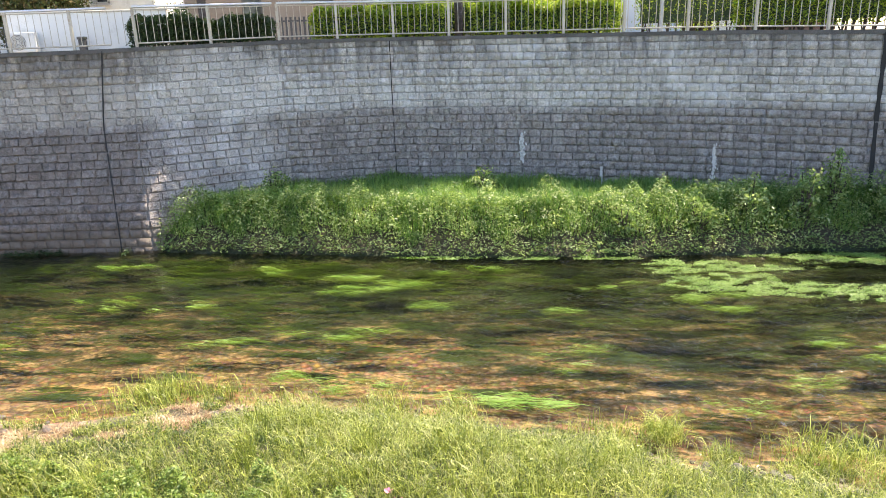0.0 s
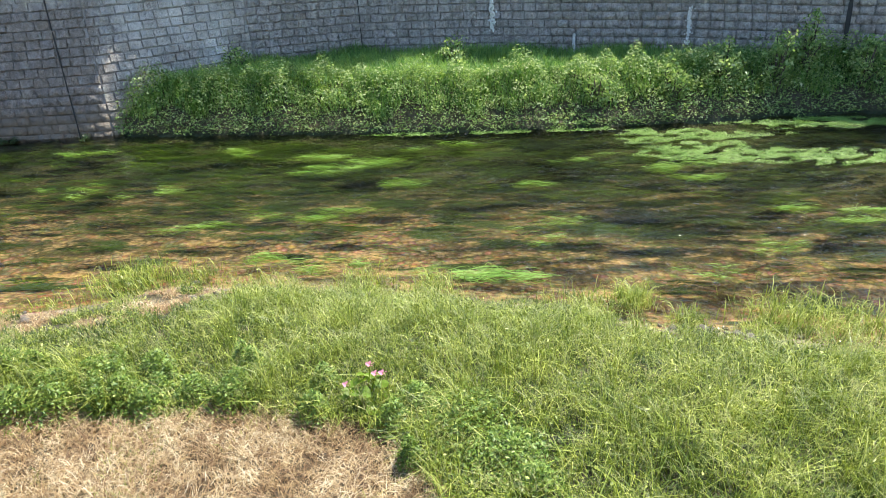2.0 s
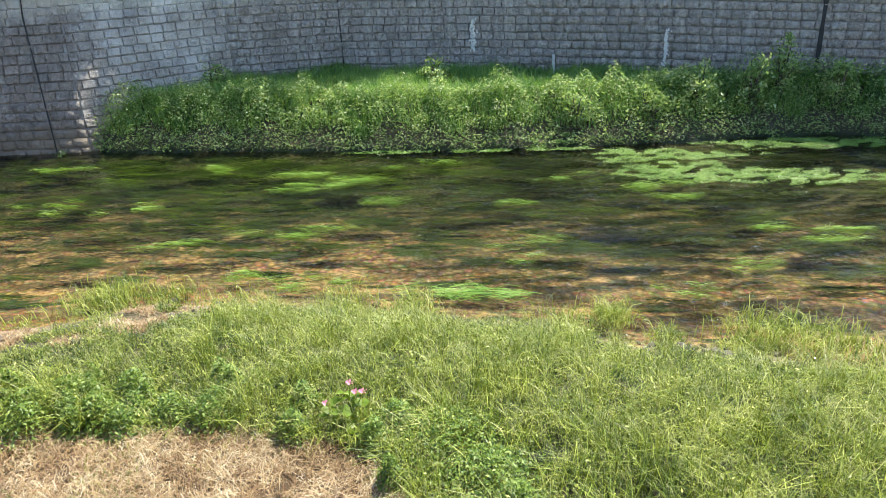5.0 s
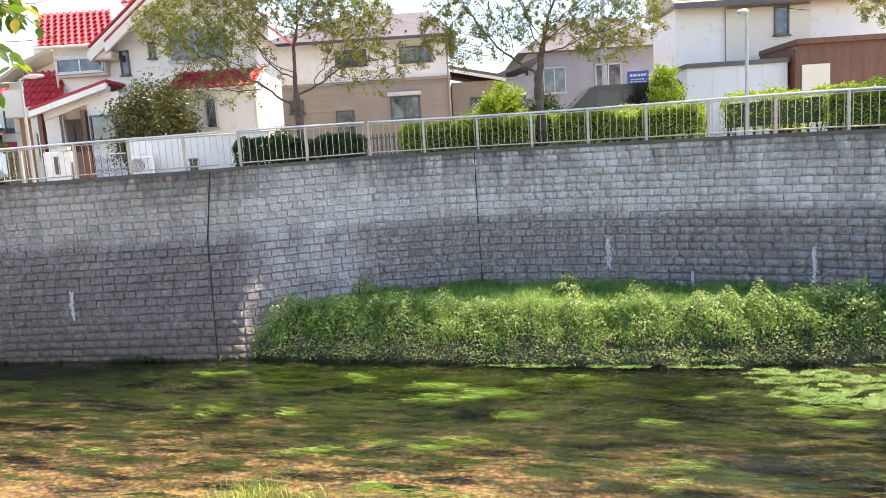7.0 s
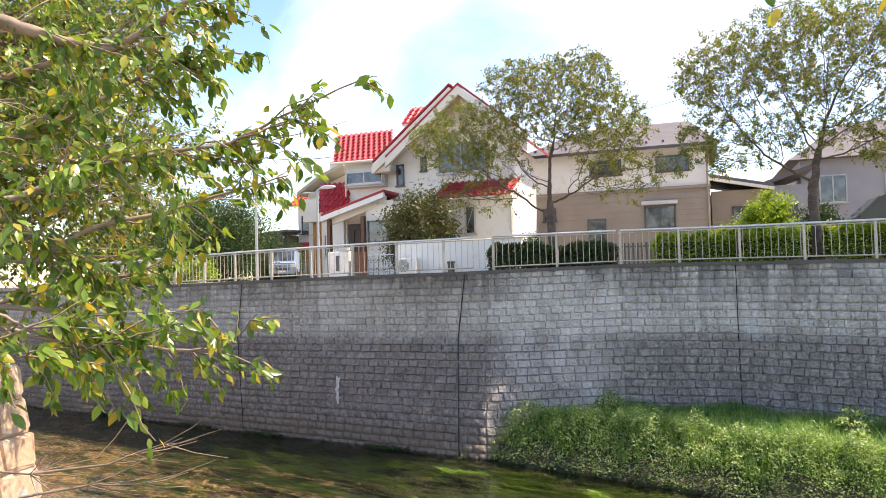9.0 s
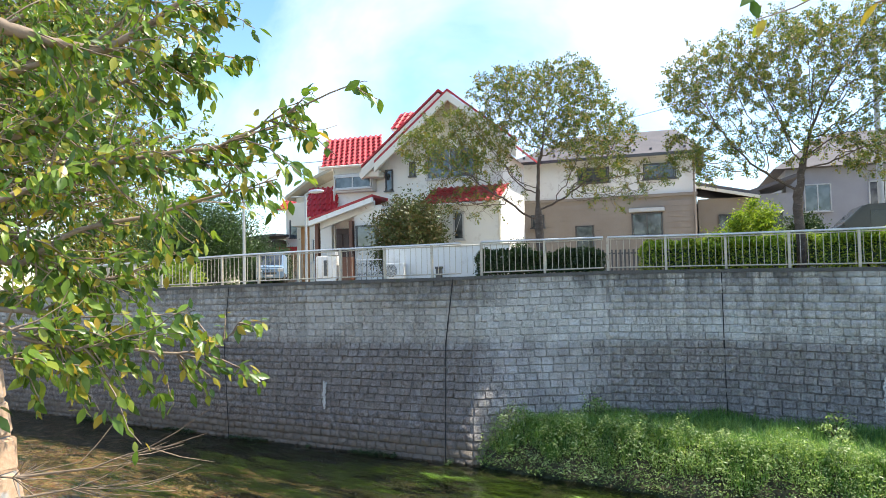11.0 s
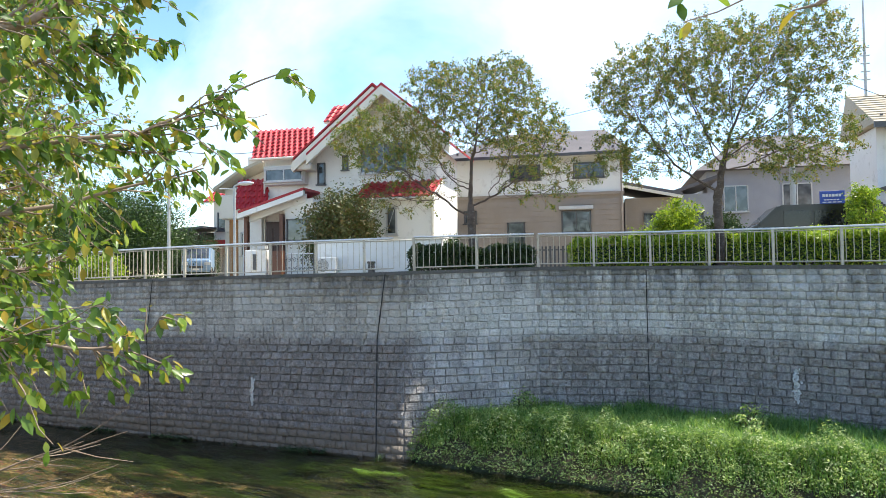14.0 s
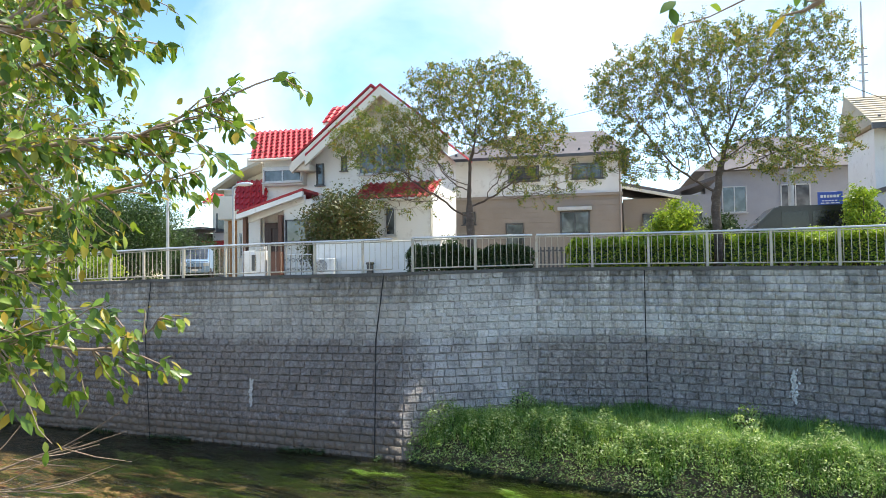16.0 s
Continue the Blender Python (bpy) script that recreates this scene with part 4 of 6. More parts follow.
shrub("garden_shrub", "dark hedge bush beside a parked car", (-24.2, 35.0, 4.5), (2.0, 1.0, 1.5), 41, 24000, LEAF_DARK, 0.05, 90)
shrub("garden_shrub", "low bushes along the path behind the fence", (-18.5, 20.8, 4.5), (1.8, 0.6, 0.6), 42, 4500, LEAF_HEDGE, 0.06)

# ---- near bank: meadow, straw, weeds ----
def scatter(r, n, x0, x1, y0, y1, keep):
    x, y = r.uniform(x0, x1, n), r.uniform(y0, y1, n)
    ok = np.array([keep(a, b) for a, b in zip(x, y)])
    x, y = x[ok], y[ok]
    return np.stack([x, y, [bed_height(a, b) for a, b in zip(x, y)]], 1)


def straw_line(x):
    """y below which the bank has been mown and dried."""
    return float(np.interp(x, [-7, -3.4, -2.4, -1.1, -0.5, 0.1, 0.3, 0.45, 0.6, 1.2], [6.1, 5.65, 5.3, 5.08, 4.78, 4.45, 4.05, 3.6, 2.5, 0.5])) + 0.3 * noise.noise((x * 1.7, 4, 0)) + 0.16 * noise.noise((x * 5.0, 4, 0))


def gravel_spot(x, y):
    return x < -1.5 and y > near_edge(x) - 1.5 - 0.35 * noise.noise((x, 8, 1))


def green_here(x, y):
    a = near_edge(x)
    if y > a - 0.18 or y < straw_line(x):
        return False
    if x > 2.5 and y > a - 0.5 and noise.noise((x * 1.6, y * 1.6, 7)) < 0.1:
        return False
    if gravel_spot(x, y):
        return noise.noise((x * 2, y * 2, 5)) > 0.16
    return True


g = np.random.default_rng(51)
roots = scatter(g, 250000, -8, 8, 1.4, 9.2, lambda x, y: green_here(x, y) and noise.noise((x * 4.5, y * 4.5, 15)) + 0.6 * noise.noise((x * 11, y * 11, 4)) > -0.3)
dens = np.array([0.6 * noise.noise((x * 0.9, y * 0.9, 2)) + 0.7 * noise.noise((x * 3.3, y * 3.3, 5)) for x, y, _ in roots])
n = len(roots)
rim = np.array([np.clip((near_edge(x) - y - (1.5 if x < -1.5 else 0)) / 1.0, 0.4, 1) for x, y, _ in roots])
tallness = np.clip(0.24 + 0.36 * dens + g.normal(0, 0.09, n), 0.06, 0.75) * rim
head = np.array([3.5 + 2.2 * noise.noise((x * 0.8, y * 0.8, 9)) for x, y, _ in roots]) + g.normal(0, 2.2, n)
stuff("meadow_grass", blades(roots, tallness, g.uniform(0.0015, 0.0045, n), np.clip(g.normal(0.7, 0.4, n), 0.05, 1.7), g, heading=head), GRASS, "long yellow-green meadow grass on the near bank", "grass")
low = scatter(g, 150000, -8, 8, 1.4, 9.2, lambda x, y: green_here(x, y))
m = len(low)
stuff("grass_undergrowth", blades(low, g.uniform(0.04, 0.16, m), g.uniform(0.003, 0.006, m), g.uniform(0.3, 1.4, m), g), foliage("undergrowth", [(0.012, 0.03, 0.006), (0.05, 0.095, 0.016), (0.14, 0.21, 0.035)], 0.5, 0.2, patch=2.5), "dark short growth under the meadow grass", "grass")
lk = g.random(n) < 0.62
lp = roots[lk] + np.stack([g.normal(0, 0.03, lk.sum()), g.normal(0, 0.03, lk.sum()), tallness[lk] * g.uniform(0.15, 1.0, lk.sum())], 1)
stuff("meadow_herbs", leaf_quads(lp, np.full(len(lp), 0.017), g), GRASS, "small leaves tangled through the meadow grass", "grass")
# feathery seed heads above the grass
k = g.random(n) < 0.08
sr = roots[k] + np.stack([g.normal(0, 0.08, k.sum()), g.normal(0, 0.08, k.sum()), tallness[k] * 0.95], 1)
spr = np.repeat(sr, 5, 0) + g.normal(0, 0.03, (len(sr) * 5, 3))
stuff("seed_heads", blades(spr, g.uniform(0.03, 0.09, len(spr)), np.full(len(spr), 0.0016), g.uniform(0.4, 1.6, len(spr)), g), foliage("seed_head", [(0.26, 0.28, 0.10), (0.46, 0.46, 0.22)], 0.6, 0.3), "pale feathery grass seed heads", "grass")


def dry_here(x, y):
    return (y < straw_line(x) + 0.12 and noise.noise((x * 2.2, y * 2.2, 3)) > -0.75) or (gravel_spot(x, y) and y < near_edge(x) - 0.25 and noise.noise((x * 2.5, y * 2.5, 8)) > 0.08)


roots = scatter(g, 210000, -6.5, 1.4, 2.4, 9.2, dry_here)
n = len(roots)
stuff("dry_grass", blades(roots + (0, 0, 0.005), g.uniform(0.03, 0.12, n), g.uniform(0.0015, 0.004, n), g.uniform(0.6, 2.6, n), g, droop=0.28), STRAW, "mown grass dried to pale straw", "grass")
# flattened stalks lying in swathes
roots = scatter(g, 26000, -6.5, 1.2, 2.4, 6.6, lambda x, y: y < straw_line(x) + 0.05 and noise.noise((x * 1.9, y * 2.4, 11)) > -0.05)
n = len(roots)
lie = np.array([2.5 * noise.noise((x * 1.1, y * 1.1, 13)) for x, y, _ in roots]) + g.normal(0, 1.0, n)
stuff("straw_stalks", blades(roots + (0, 0, 0.05), g.uniform(0.03, 0.07, n), g.uniform(0.001, 0.0026, n), g.uniform(1.5, 3.6, n), g, droop=0.26, heading=lie), foliage("bleached_stalk", [(0.34, 0.22, 0.12), (0.60, 0.46, 0.28), (0.92, 0.84, 0.66)], 0.5, 0.15, patch=3.0), "bleached flattened stalks lying on the mown strip", "grass")
roots = scatter(g, 30000, -8, 1.4, 1.2, 6.4, lambda x, y: y < straw_line(x) + 0.2 and noise.noise((x * 1.8, y * 1.8, 6)) > 0.16)
n = len(roots)
stuff("young_grass", blades(roots, g.uniform(0.04, 0.14, n), g.uniform(0.002, 0.004, n), g.uniform(0.2, 0.9, n), g), GRASS, "new green shoots among dry straw", "grass")


def leafy(name, label, spots, seed, mat, leaf, per, spread, tall, category):
    r = np.random.default_rng(seed)
    pts = []
    for x, y, s in spots:
        m = int(per * s)
        q = r.normal(0, spread * s, (m, 2))
        h = tall * np.sqrt(r.random(m)) * np.exp(-(q ** 2).sum(1) / (spread * s) ** 2 / 3)
        pts.append(np.stack([x + q[:, 0], y + q[:, 1], max(0.0, bed_height(x, y)) + h], 1))
    pts = np.concatenate(pts)
    stuff(name, leaf_quads(pts, np.full(len(pts), leaf), r, 0.25), mat, label, category)


rl = random.Random(63)
WEEDS = [(0.8, 4.4, 1.1), (1.0, 3.9, 0.9), (0.4, 4.75, 0.5), (-2.5, 5.8, 0.7), (-3.5, 6.2, 0.6)]
for _ in range(46):
    x = rl.uniform(-5.0, 1.3)
    WEEDS.append((x, straw_line(min(x, 0.55)) + rl.uniform(-0.1, 0.75), rl.uniform(0.15, 0.5)))
leafy("broadleaf_weeds", "fresh green broadleaf weeds at the edge of the mown strip", WEEDS, 61, LEAF_WEED, 0.019, 2300, 0.26, 0.34, "weeds")


def tufts(spots):
    r = np.random.default_rng(70)
    pieces = []
    for x, y, count, tall, wide in spots:
        count, tall = int(count * 1.5), tall * 0.72
        q = r.normal(0, wide, (count, 2))
        roots = np.stack([x + q[:, 0], y + q[:, 1], np.full(count, 0.0)], 1)
        pieces.append(blades(roots, r.uniform(0.25, 1.0, count) * tall, r.uniform(0.002, 0.006, count), np.clip(r.normal(0.7, 0.3, count), 0.05, 1.5), r))
    stuff("grass_tufts", joined(pieces), GRASS, "bright green grass tufts along the water's edge", "grass")


tufts([(-3.0, 8.85, 900, 0.34, 0.26), (-2.2, 8.7, 400, 0.25, 0.22), (3.3, 6.75, 420, 0.45, 0.12), (3.75, 6.2, 260, 0.3, 0.1), (4.9, 5.9, 800, 0.42, 0.3), (5.5, 5.6, 500, 0.36, 0.22), (0.95, 7.6, 300, 0.4, 0.15), (0.1, 7.95, 350, 0.35, 0.2), (-1.2, 8.3, 260, 0.26, 0.2), (5.9, 5.1, 400, 0.35, 0.25), (4.4, 5.75, 260, 0.3, 0.12), (2.6, 6.7, 400, 0.4, 0.2), (-4.0, 8.4, 160, 0.2, 0.2), (-3.4, 7.7, 300, 0.22, 0.25), (-2.3, 7.4, 260, 0.2, 0.2), (-4.3, 7.5, 200, 0.2, 0.25), (-1.9, 8.0, 300, 0.22, 0.2), (-1.5, 7.6, 260, 0.22, 0.2)])


def stone(x, y, z, s, seed):
    r = random.Random(seed)
    bm = bmesh.new()
    bmesh.ops.create_icosphere(bm, subdivisions=2, radius=1.0)
    ph = [r.uniform(0, 9) for _ in range(3)]
    for v in bm.verts:
        k = 1 + 0.35 * noise.noise((v.co.x + ph[0], v.co.y + ph[1], v.co.z + ph[2]))
        v.co = Vector((v.co.x * s * k, v.co.y * s * k * 0.8, v.co.z * s * k * 0.6))
    me = bpy.data.meshes.new("stone")
    bm.to_mesh(me)
    bm.free()
    me.materials.append(STONE)
    ob = new("stone", me)
    ob.location = (x, y, z)
    ob.rotation_euler.z = r.uniform(0, 6)
    tagged(ob, "wet brown river stone at the water's edge", "stone", "stones along the near waterline")


rs = random.Random(5)
for i in range(90):
    x = rs.choice((rs.uniform(3.0, 4.3), rs.uniform(3.2, 6.6), rs.uniform(-2, 3), rs.uniform(-5, -1.6)))
    y = near_edge(x) + (rs.uniform(-1.3, 0.2) if x < -1.6 else rs.uniform(-0.35, 0.55))
    s = rs.uniform(0.025, 0.075)
    stone(x, y, max(bed_height(x, y), -0.05) + s * 0.25, s, 200 + i)


def flower_plant(at):
    r = np.random.default_rng(88)
    root = thing("flowering_plant", "pink-flowered plant with broad green leaves among grass", "plant", at)
    tips = [(-0.16, 0.02, 0.36), (0.10, 0.04, 0.42), (0.06, 0.02, 0.54), (0.16, -0.02, 0.46)]
    for t in tips:
        v, f = tube_np([(0, 0, -0.03), (t[0] * 0.4, t[1], t[2] * 0.55), t], [0.008, 0.006, 0.004], 5)
        part("stem", mesh_of("stem", v, f, LEAF_HEDGE), LEAF_HEDGE, root)
    for i in range(26):
        a, h = r.uniform(0, 6.28), r.uniform(0.1, 0.4)
        c = np.array([math.cos(a), math.sin(a), 0]) * r.uniform(0.06, 0.2) + (0, 0, h)
        bm = bmesh.new()
        ring = [bm.verts.new((math.cos(k) * 0.07, math.sin(k) * 0.045, 0.012 * math.cos(2 * k))) for k in np.arange(8) * 0.785]
        mid = bm.verts.new((0, 0, -0.008))
        for k in range(8):
            bm.faces.new((mid, ring[k], ring[(k + 1) % 8]))
        o = part("leaf", bm, LEAF_HEDGE, root)
        o.location, o.rotation_euler = c, (r.normal(0, 0.4), r.normal(0.3, 0.3), a)
    for t in tips:
        o = None
        for k in range(5):
            bm = bmesh.new()
            pts = [(0, 0, 0), (0.016, 0.012, 0.009), (0.036, 0.015, 0.013), (0.044, 0, 0.009), (0.036, -0.015, 0.013), (0.016, -0.012, 0.009)]
            bm.faces.new([bm.verts.new(p) for p in pts])
            o = part("petal", bm, PINK, root, "soft pink petal")
            o.location = t
            o.rotation_euler = (-0.5, -0.35, k * 1.257)


flower_plant((-0.02, 4.88, 0.42))

# ---- far bank: grass behind, leafy growth hanging to the water ----
def wall_line(x):
    return float(np.interp(x, [-4.95, -1.85, 0.9, 4.05, 8.35, 11.25, 18], [16.2, 18.5, 18.8, 17.9, 15.75, 14.0, 9.7]))


g2 = np.random.default_rng(91)


def on_bank(x, y):
    return far_edge(x) + 0.4 + 0.4 * noise.noise((x * 1.5, 6, 2)) < y < wall_line(x) + 0.25


roots = scatter(g2, 170000, -4.9, 14, 9, 19, on_bank)
n = len(roots)
d = np.array([y - far_edge(x) for x, y, _ in roots])
hump = np.clip(np.array([noise.noise((x * 0.8, y * 0.8, 21)) for x, y, _ in roots]), -1, 1)
stuff("bank_grass", blades(roots, np.clip(0.30 + 0.16 * hump + g2.normal(0, 0.08, n), 0.08, 0.8), g2.uniform(0.004, 0.009, n), np.clip(g2.normal(0.6, 0.3, n), 0.05, 1.4), g2), GRASS_FAR, "lush green grass under the embankment wall", "grass")
front = scatter(g2, 300000, -4.9, 14, 9, 17.5, lambda x, y: far_edge(x) - 0.12 < y < far_edge(x) + 1.6)
n = len(front)
d = np.array([y - far_edge(x) for x, y, _ in front])
lift = np.array([0.5 + 0.45 * noise.noise((x * 1.3, 3, 1)) + 0.45 * noise.noise((x * 3.1, y * 2, 1)) + (0.08 if x > 6.5 else 0) for x, y, _ in front])
prof = np.clip(np.minimum((d + 0.32) / 0.6, (1.75 - d) / 0.8), 0.06, 1)
front[:, 2] = np.maximum(front[:, 2], 0.02) + g2.random(n) ** 0.6 * np.clip(lift, 0.3, 1.1) * prof
keep = np.array([noise.noise((p[0] * 2.6, p[1] * 2.6, p[2] * 4)) + 0.5 * noise.noise((p[0] * 6, p[1] * 6, p[2] * 8)) > -0.55 - 0.5 * (p[2] < 0.3) for p in front])
front = front[keep]
stuff("bank_weeds", leaf_quads(front, g2.uniform(0.016, 0.042, len(front)), g2, 0.3), LEAF_BANK, "tangle of leafy weeds hanging over the water", "weeds")
for i, (x, dy, h, c) in enumerate([(8.4, 0.7, 0.8, 300), (9.5, 0.6, 1.0, 320), (10.3, 0.9, 1.05, 300), (7.2, 0.5, 0.55, 260), (3.0, 2.6, 0.5, 200), (-2.2, 2.2, 0.45, 160), (11.3, 0.6, 0.8, 400), (5.6, 0.5, 0.5, 240)]):
    y = far_edge(x) + dy
    shrub("bank_bush", "tall leafy weed standing above the bank growth", (x, y, max(0.25, bed_height(x, y)) - 0.05), (0.36, 0.32, h / 2 + 0.1), 300 + i, c * 3, LEAF_BANK, 0.045, 26, "weeds")

# ---- stream weed ----
FLOW = np.array([0.975, -0.22, 0.0])
SIDE = np.array([0.22, 0.975, 0.0])


def weed_bed(label, spots, seed, per_m2, ln, mat, z0=-0.05, wide=0.006):
    r = np.random.default_rng(seed)
    vs, fs, o = [], [], 0
    for x, y, a, b in spots:
        m = int(per_m2 * a * b * 3.14)
        t, rad = r.uniform(0, 6.283, m), np.sqrt(r.random(m))
        rag = 1 + 0.35 * np.sin(3 * t + x) + 0.2 * np.sin(7 * t + y)
        c = np.array([x, y, 0]) + (np.cos(t) * rad * a * rag)[:, None] * FLOW + (np.sin(t) * rad * b * rag)[:, None] * SIDE
        L = ln * r.uniform(0.4, 1.2, m)
        sway = r.normal(0, 0.07, m)
        z = z0 + r.normal(0, 0.022, m)
        rows = []
        for k, q in enumerate((0, 0.35, 0.7, 1.0)):
            p = c + FLOW * (L * q)[:, None] + SIDE * (sway * np.sin(q * 3.5))[:, None]
            p[:, 2] = np.clip(z + 0.02 * np.sin(q * 5 + sway * 40), -0.3, 0.035)
            w = SIDE * wide * (1, 1.0, 0.8, 0.1)[k]
            rows += [p - w, p + w]
        vs.append(np.stack(rows, 1).reshape(-1, 3))
        base = o + np.arange(m)[:, None] * 8
        fs.append(np.concatenate([base + [2 * k, 2 * k + 1, 2 * k + 3, 2 * k + 2] for k in range(3)], 1).reshape(-1, 4))
        o += m * 8
    stuff("water_weed", (np.concatenate(vs), np.concatenate(fs)), mat, label, "water weed")


rw = random.Random(12)
deep = []
for _ in range(900):
    x = rw.uniform(-14, 12)
    t = rw.random() ** 0.5
    y = near_edge(x) + 0.8 + t * (far_edge(x) - near_edge(x) - 0.9)
    deep.append((x, y, rw.uniform(0.1, 0.6), rw.uniform(0.01, 0.06)))
weed_bed("dark green trailing water weed swept along the stream bed", deep, 401, 420, 0.55, WEED, -0.10, 0.008)
bright = []
for x, y, a, b in [(-2.1, 14.3, 0.55, 0.16), (-1.0, 13.55, 0.9, 0.24), (-0.55, 12.8, 0.6, 0.22), (0.6, 12.6, 0.6, 0.24), (2.95, 10.9, 0.4, 0.12), (-0.8, 10.45, 0.8, 0.12), (-2.0, 10.6, 0.8, 0.1), (3.0, 9.25, 0.55, 0.07), (-1.4, 9.2, 0.35, 0.14), (-0.5, 8.8, 0.4, 0.12), (0.05, 8.65, 0.25, 0.1), (0.87, 8.2, 0.2, 0.1), (5.7, 10.95, 0.8, 0.3), (7.7, 8.2, 0.9, 0.25), (-4.9, 13.0, 0.5, 0.14), (-6.2, 11.2, 0.3, 0.1), (2.6, 8.7, 0.3, 0.1), (4.6, 7.3, 0.3, 0.14), (5.6, 7.7, 0.4, 0.14), (1.0, 11.5, 0.5, 0.14), (4.4, 11.8, 0.5, 0.12), (-3.4, 12.4, 0.5, 0.12), (-5.6, 15.2, 0.6, 0.14), (2.2, 13.4, 0.6, 0.12)]:
    for _ in range(5):
        bright.append((x + rw.gauss(0, a * 0.55), y + rw.gauss(0, b * 0.9), a * rw.uniform(0.2, 0.45), b * rw.uniform(0.2, 0.4)))
weed_bed("bright green water weed streaming just under the surface", bright, 402, 1500, 0.32, CRESS, -0.02, 0.004)
weed_bed("pale green grassy weed breaking the surface near the bank", [(1.72, 7.88, 0.36, 0.15), (2.15, 7.7, 0.26, 0.1), (1.35, 7.98, 0.2, 0.1)], 403, 650, 0.32, CRESS, 0.02, 0.006)


def cress_patch(spots, seed):
    r = np.random.default_rng(seed)
    pts = []
    for x, y, a, b in spots:
        m = int(7000 * a * b * 3.14)
        t, rad = r.uniform(0, 6.283, m), np.sqrt(r.random(m))
        rag = 1 + 0.3 * np.sin(4 * t + x) + 0.2 * np.sin(9 * t)
        p = np.array([x, y, 0.012]) + (np.cos(t) * rad * a * rag)[:, None] * FLOW + (np.sin(t) * rad * b * rag)[:, None] * SIDE
        p[:, 2] += np.abs(r.normal(0, 0.02, m))
        ok = np.array([noise.noise((q[0] * 2.5, q[1] * 5, 2)) > -0.15 for q in p])
        pts.append(p[ok])
    pts = np.concatenate(pts)
    stuff("floating_cress", leaf_quads(pts, np.full(len(pts), 0.014), r, 0.5), CRESS, "mats of small-leaved cress floating by the far bank", "water plants")


cress_patch([(7.1, 12.2, 1.3, 0.42), (7.3, 11.1, 1.4, 0.42), (6.3, 11.6, 0.7, 0.3), (9.5, 12.45, 1.4, 0.3), (10.7, 12.1, 1.2, 0.35), (3.4, 13.75, 0.7, 0.12), (1.6, 14.2, 0.8, 0.1), (5.0, 13.45, 0.7, 0.14), (6.3, 12.8, 0.6, 0.2), (9.0, 10.4, 1.3, 0.35)], 404)
# moss clinging along the foot of the left wall
rm = np.random.default_rng(406)
mx = rm.uniform(-20, -5.5, 5200)
ok = np.array([noise.noise((x * 0.7, 1, 1)) > 0.0 for x in mx])
mx = mx[ok]
my = np.array([far_edge(x) for x in mx]) - np.abs(rm.normal(0, 0.16, len(mx)))
stuff("wall_foot_weed", leaf_quads(np.stack([mx, my, np.abs(rm.normal(0.02, 0.03, len(mx)))], 1), np.full(len(mx), 0.035), rm, 0.4), LEAF_DARK, "dark weed along the foot of the wall", "water plants")

# ---- near embankment at the camera's side ----
NEAR = dict(foot=[(-4.05, 0.6, -0.3), (-4.5, 4.25, -0.3), (-14.0, 9.1, -0.3), (-30, 13.5, -0.3)], top=[(-5.0, 0.6, 3.88), (-5.45, 4.2, 3.88), (-14.7, 8.4, 3.88), (-30, 12.8, 3.88)])


def near_embankment():
    bm = bmesh.new()
    lo = [bm.verts.new(p) for p in NEAR["foot"]]
    hi = [bm.verts.new(p) for p in NEAR["top"]]
    back = [bm.verts.new(p) for p in ((-7.0, -1.5, 3.88), (-8, 2.0, 3.88), (-16, 5.5, 3.88), (-30, 9.5, 3.88))]
    for i in range(3):
        bm.faces.new((lo[i], lo[i + 1], hi[i + 1], hi[i]))
        bm.faces.new((hi[i], hi[i + 1], back[i + 1], back[i]))
    bmesh.ops.recalc_face_normals(bm, faces=bm.faces[:])
    root = part("wall_near", bm, MORTAR, None)
    tagged(root, "sunlit warm stone block embankment wall on the near side", "wall", kind="structure")
    r = random.Random(9)
    meshes = []
    for me in BLOCKS:
        m2 = me.copy()
        m2.materials.clear()
        m2.materials.append(WARM_BLOCK)
        meshes.append(m2)
    for i in range(2):
        f0, f1, t0, t1 = (np.array(q) for q in (NEAR["foot"][i], NEAR["foot"][i + 1], NEAR["top"][i], NEAR["top"][i + 1]))
        L = min(6.0, float(np.linalg.norm(f1 - f0)))
        full = float(np.linalg.norm(f1 - f0))
        for c in range(15):
            x = -r.random() * 0.4
            while x < L:
                w = r.uniform(0.36, 0.5)
                a, b = max(0, x) / full, min(L, x + w) / full
                x += w
                if b - a < 0.01:
                    continue
                S = lambda u, v: (f0 + (f1 - f0) * u) * (1 - v) + (t0 + (t1 - t0) * u) * v
                p, q, s = S(a, c / 15), S(b, c / 15), S(a, (c + 1) / 15)
                ex, ez = Vector(q - p), Vector(s - p)
                out = ex.cross(ez).normalized()
                if out.x < 0:
                    out = -out
                o = hang(new("block", r.choice(meshes)), root)
                m = Matrix((ex, out * 0.05, ez)).transposed().to_4x4()
                m.translation = Vector(p)
                o.matrix_basis = m


near_embankment()
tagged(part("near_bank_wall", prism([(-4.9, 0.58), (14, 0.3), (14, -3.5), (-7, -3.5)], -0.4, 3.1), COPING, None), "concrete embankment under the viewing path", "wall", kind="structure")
tagged(part("near_ground", prism([(40, -3.5), (40, -400), (-400, -400), (-400, -3.5)], 2.4, 3.05), TERRACE, None), "path and open ground on the near side", "ground", kind="structure")


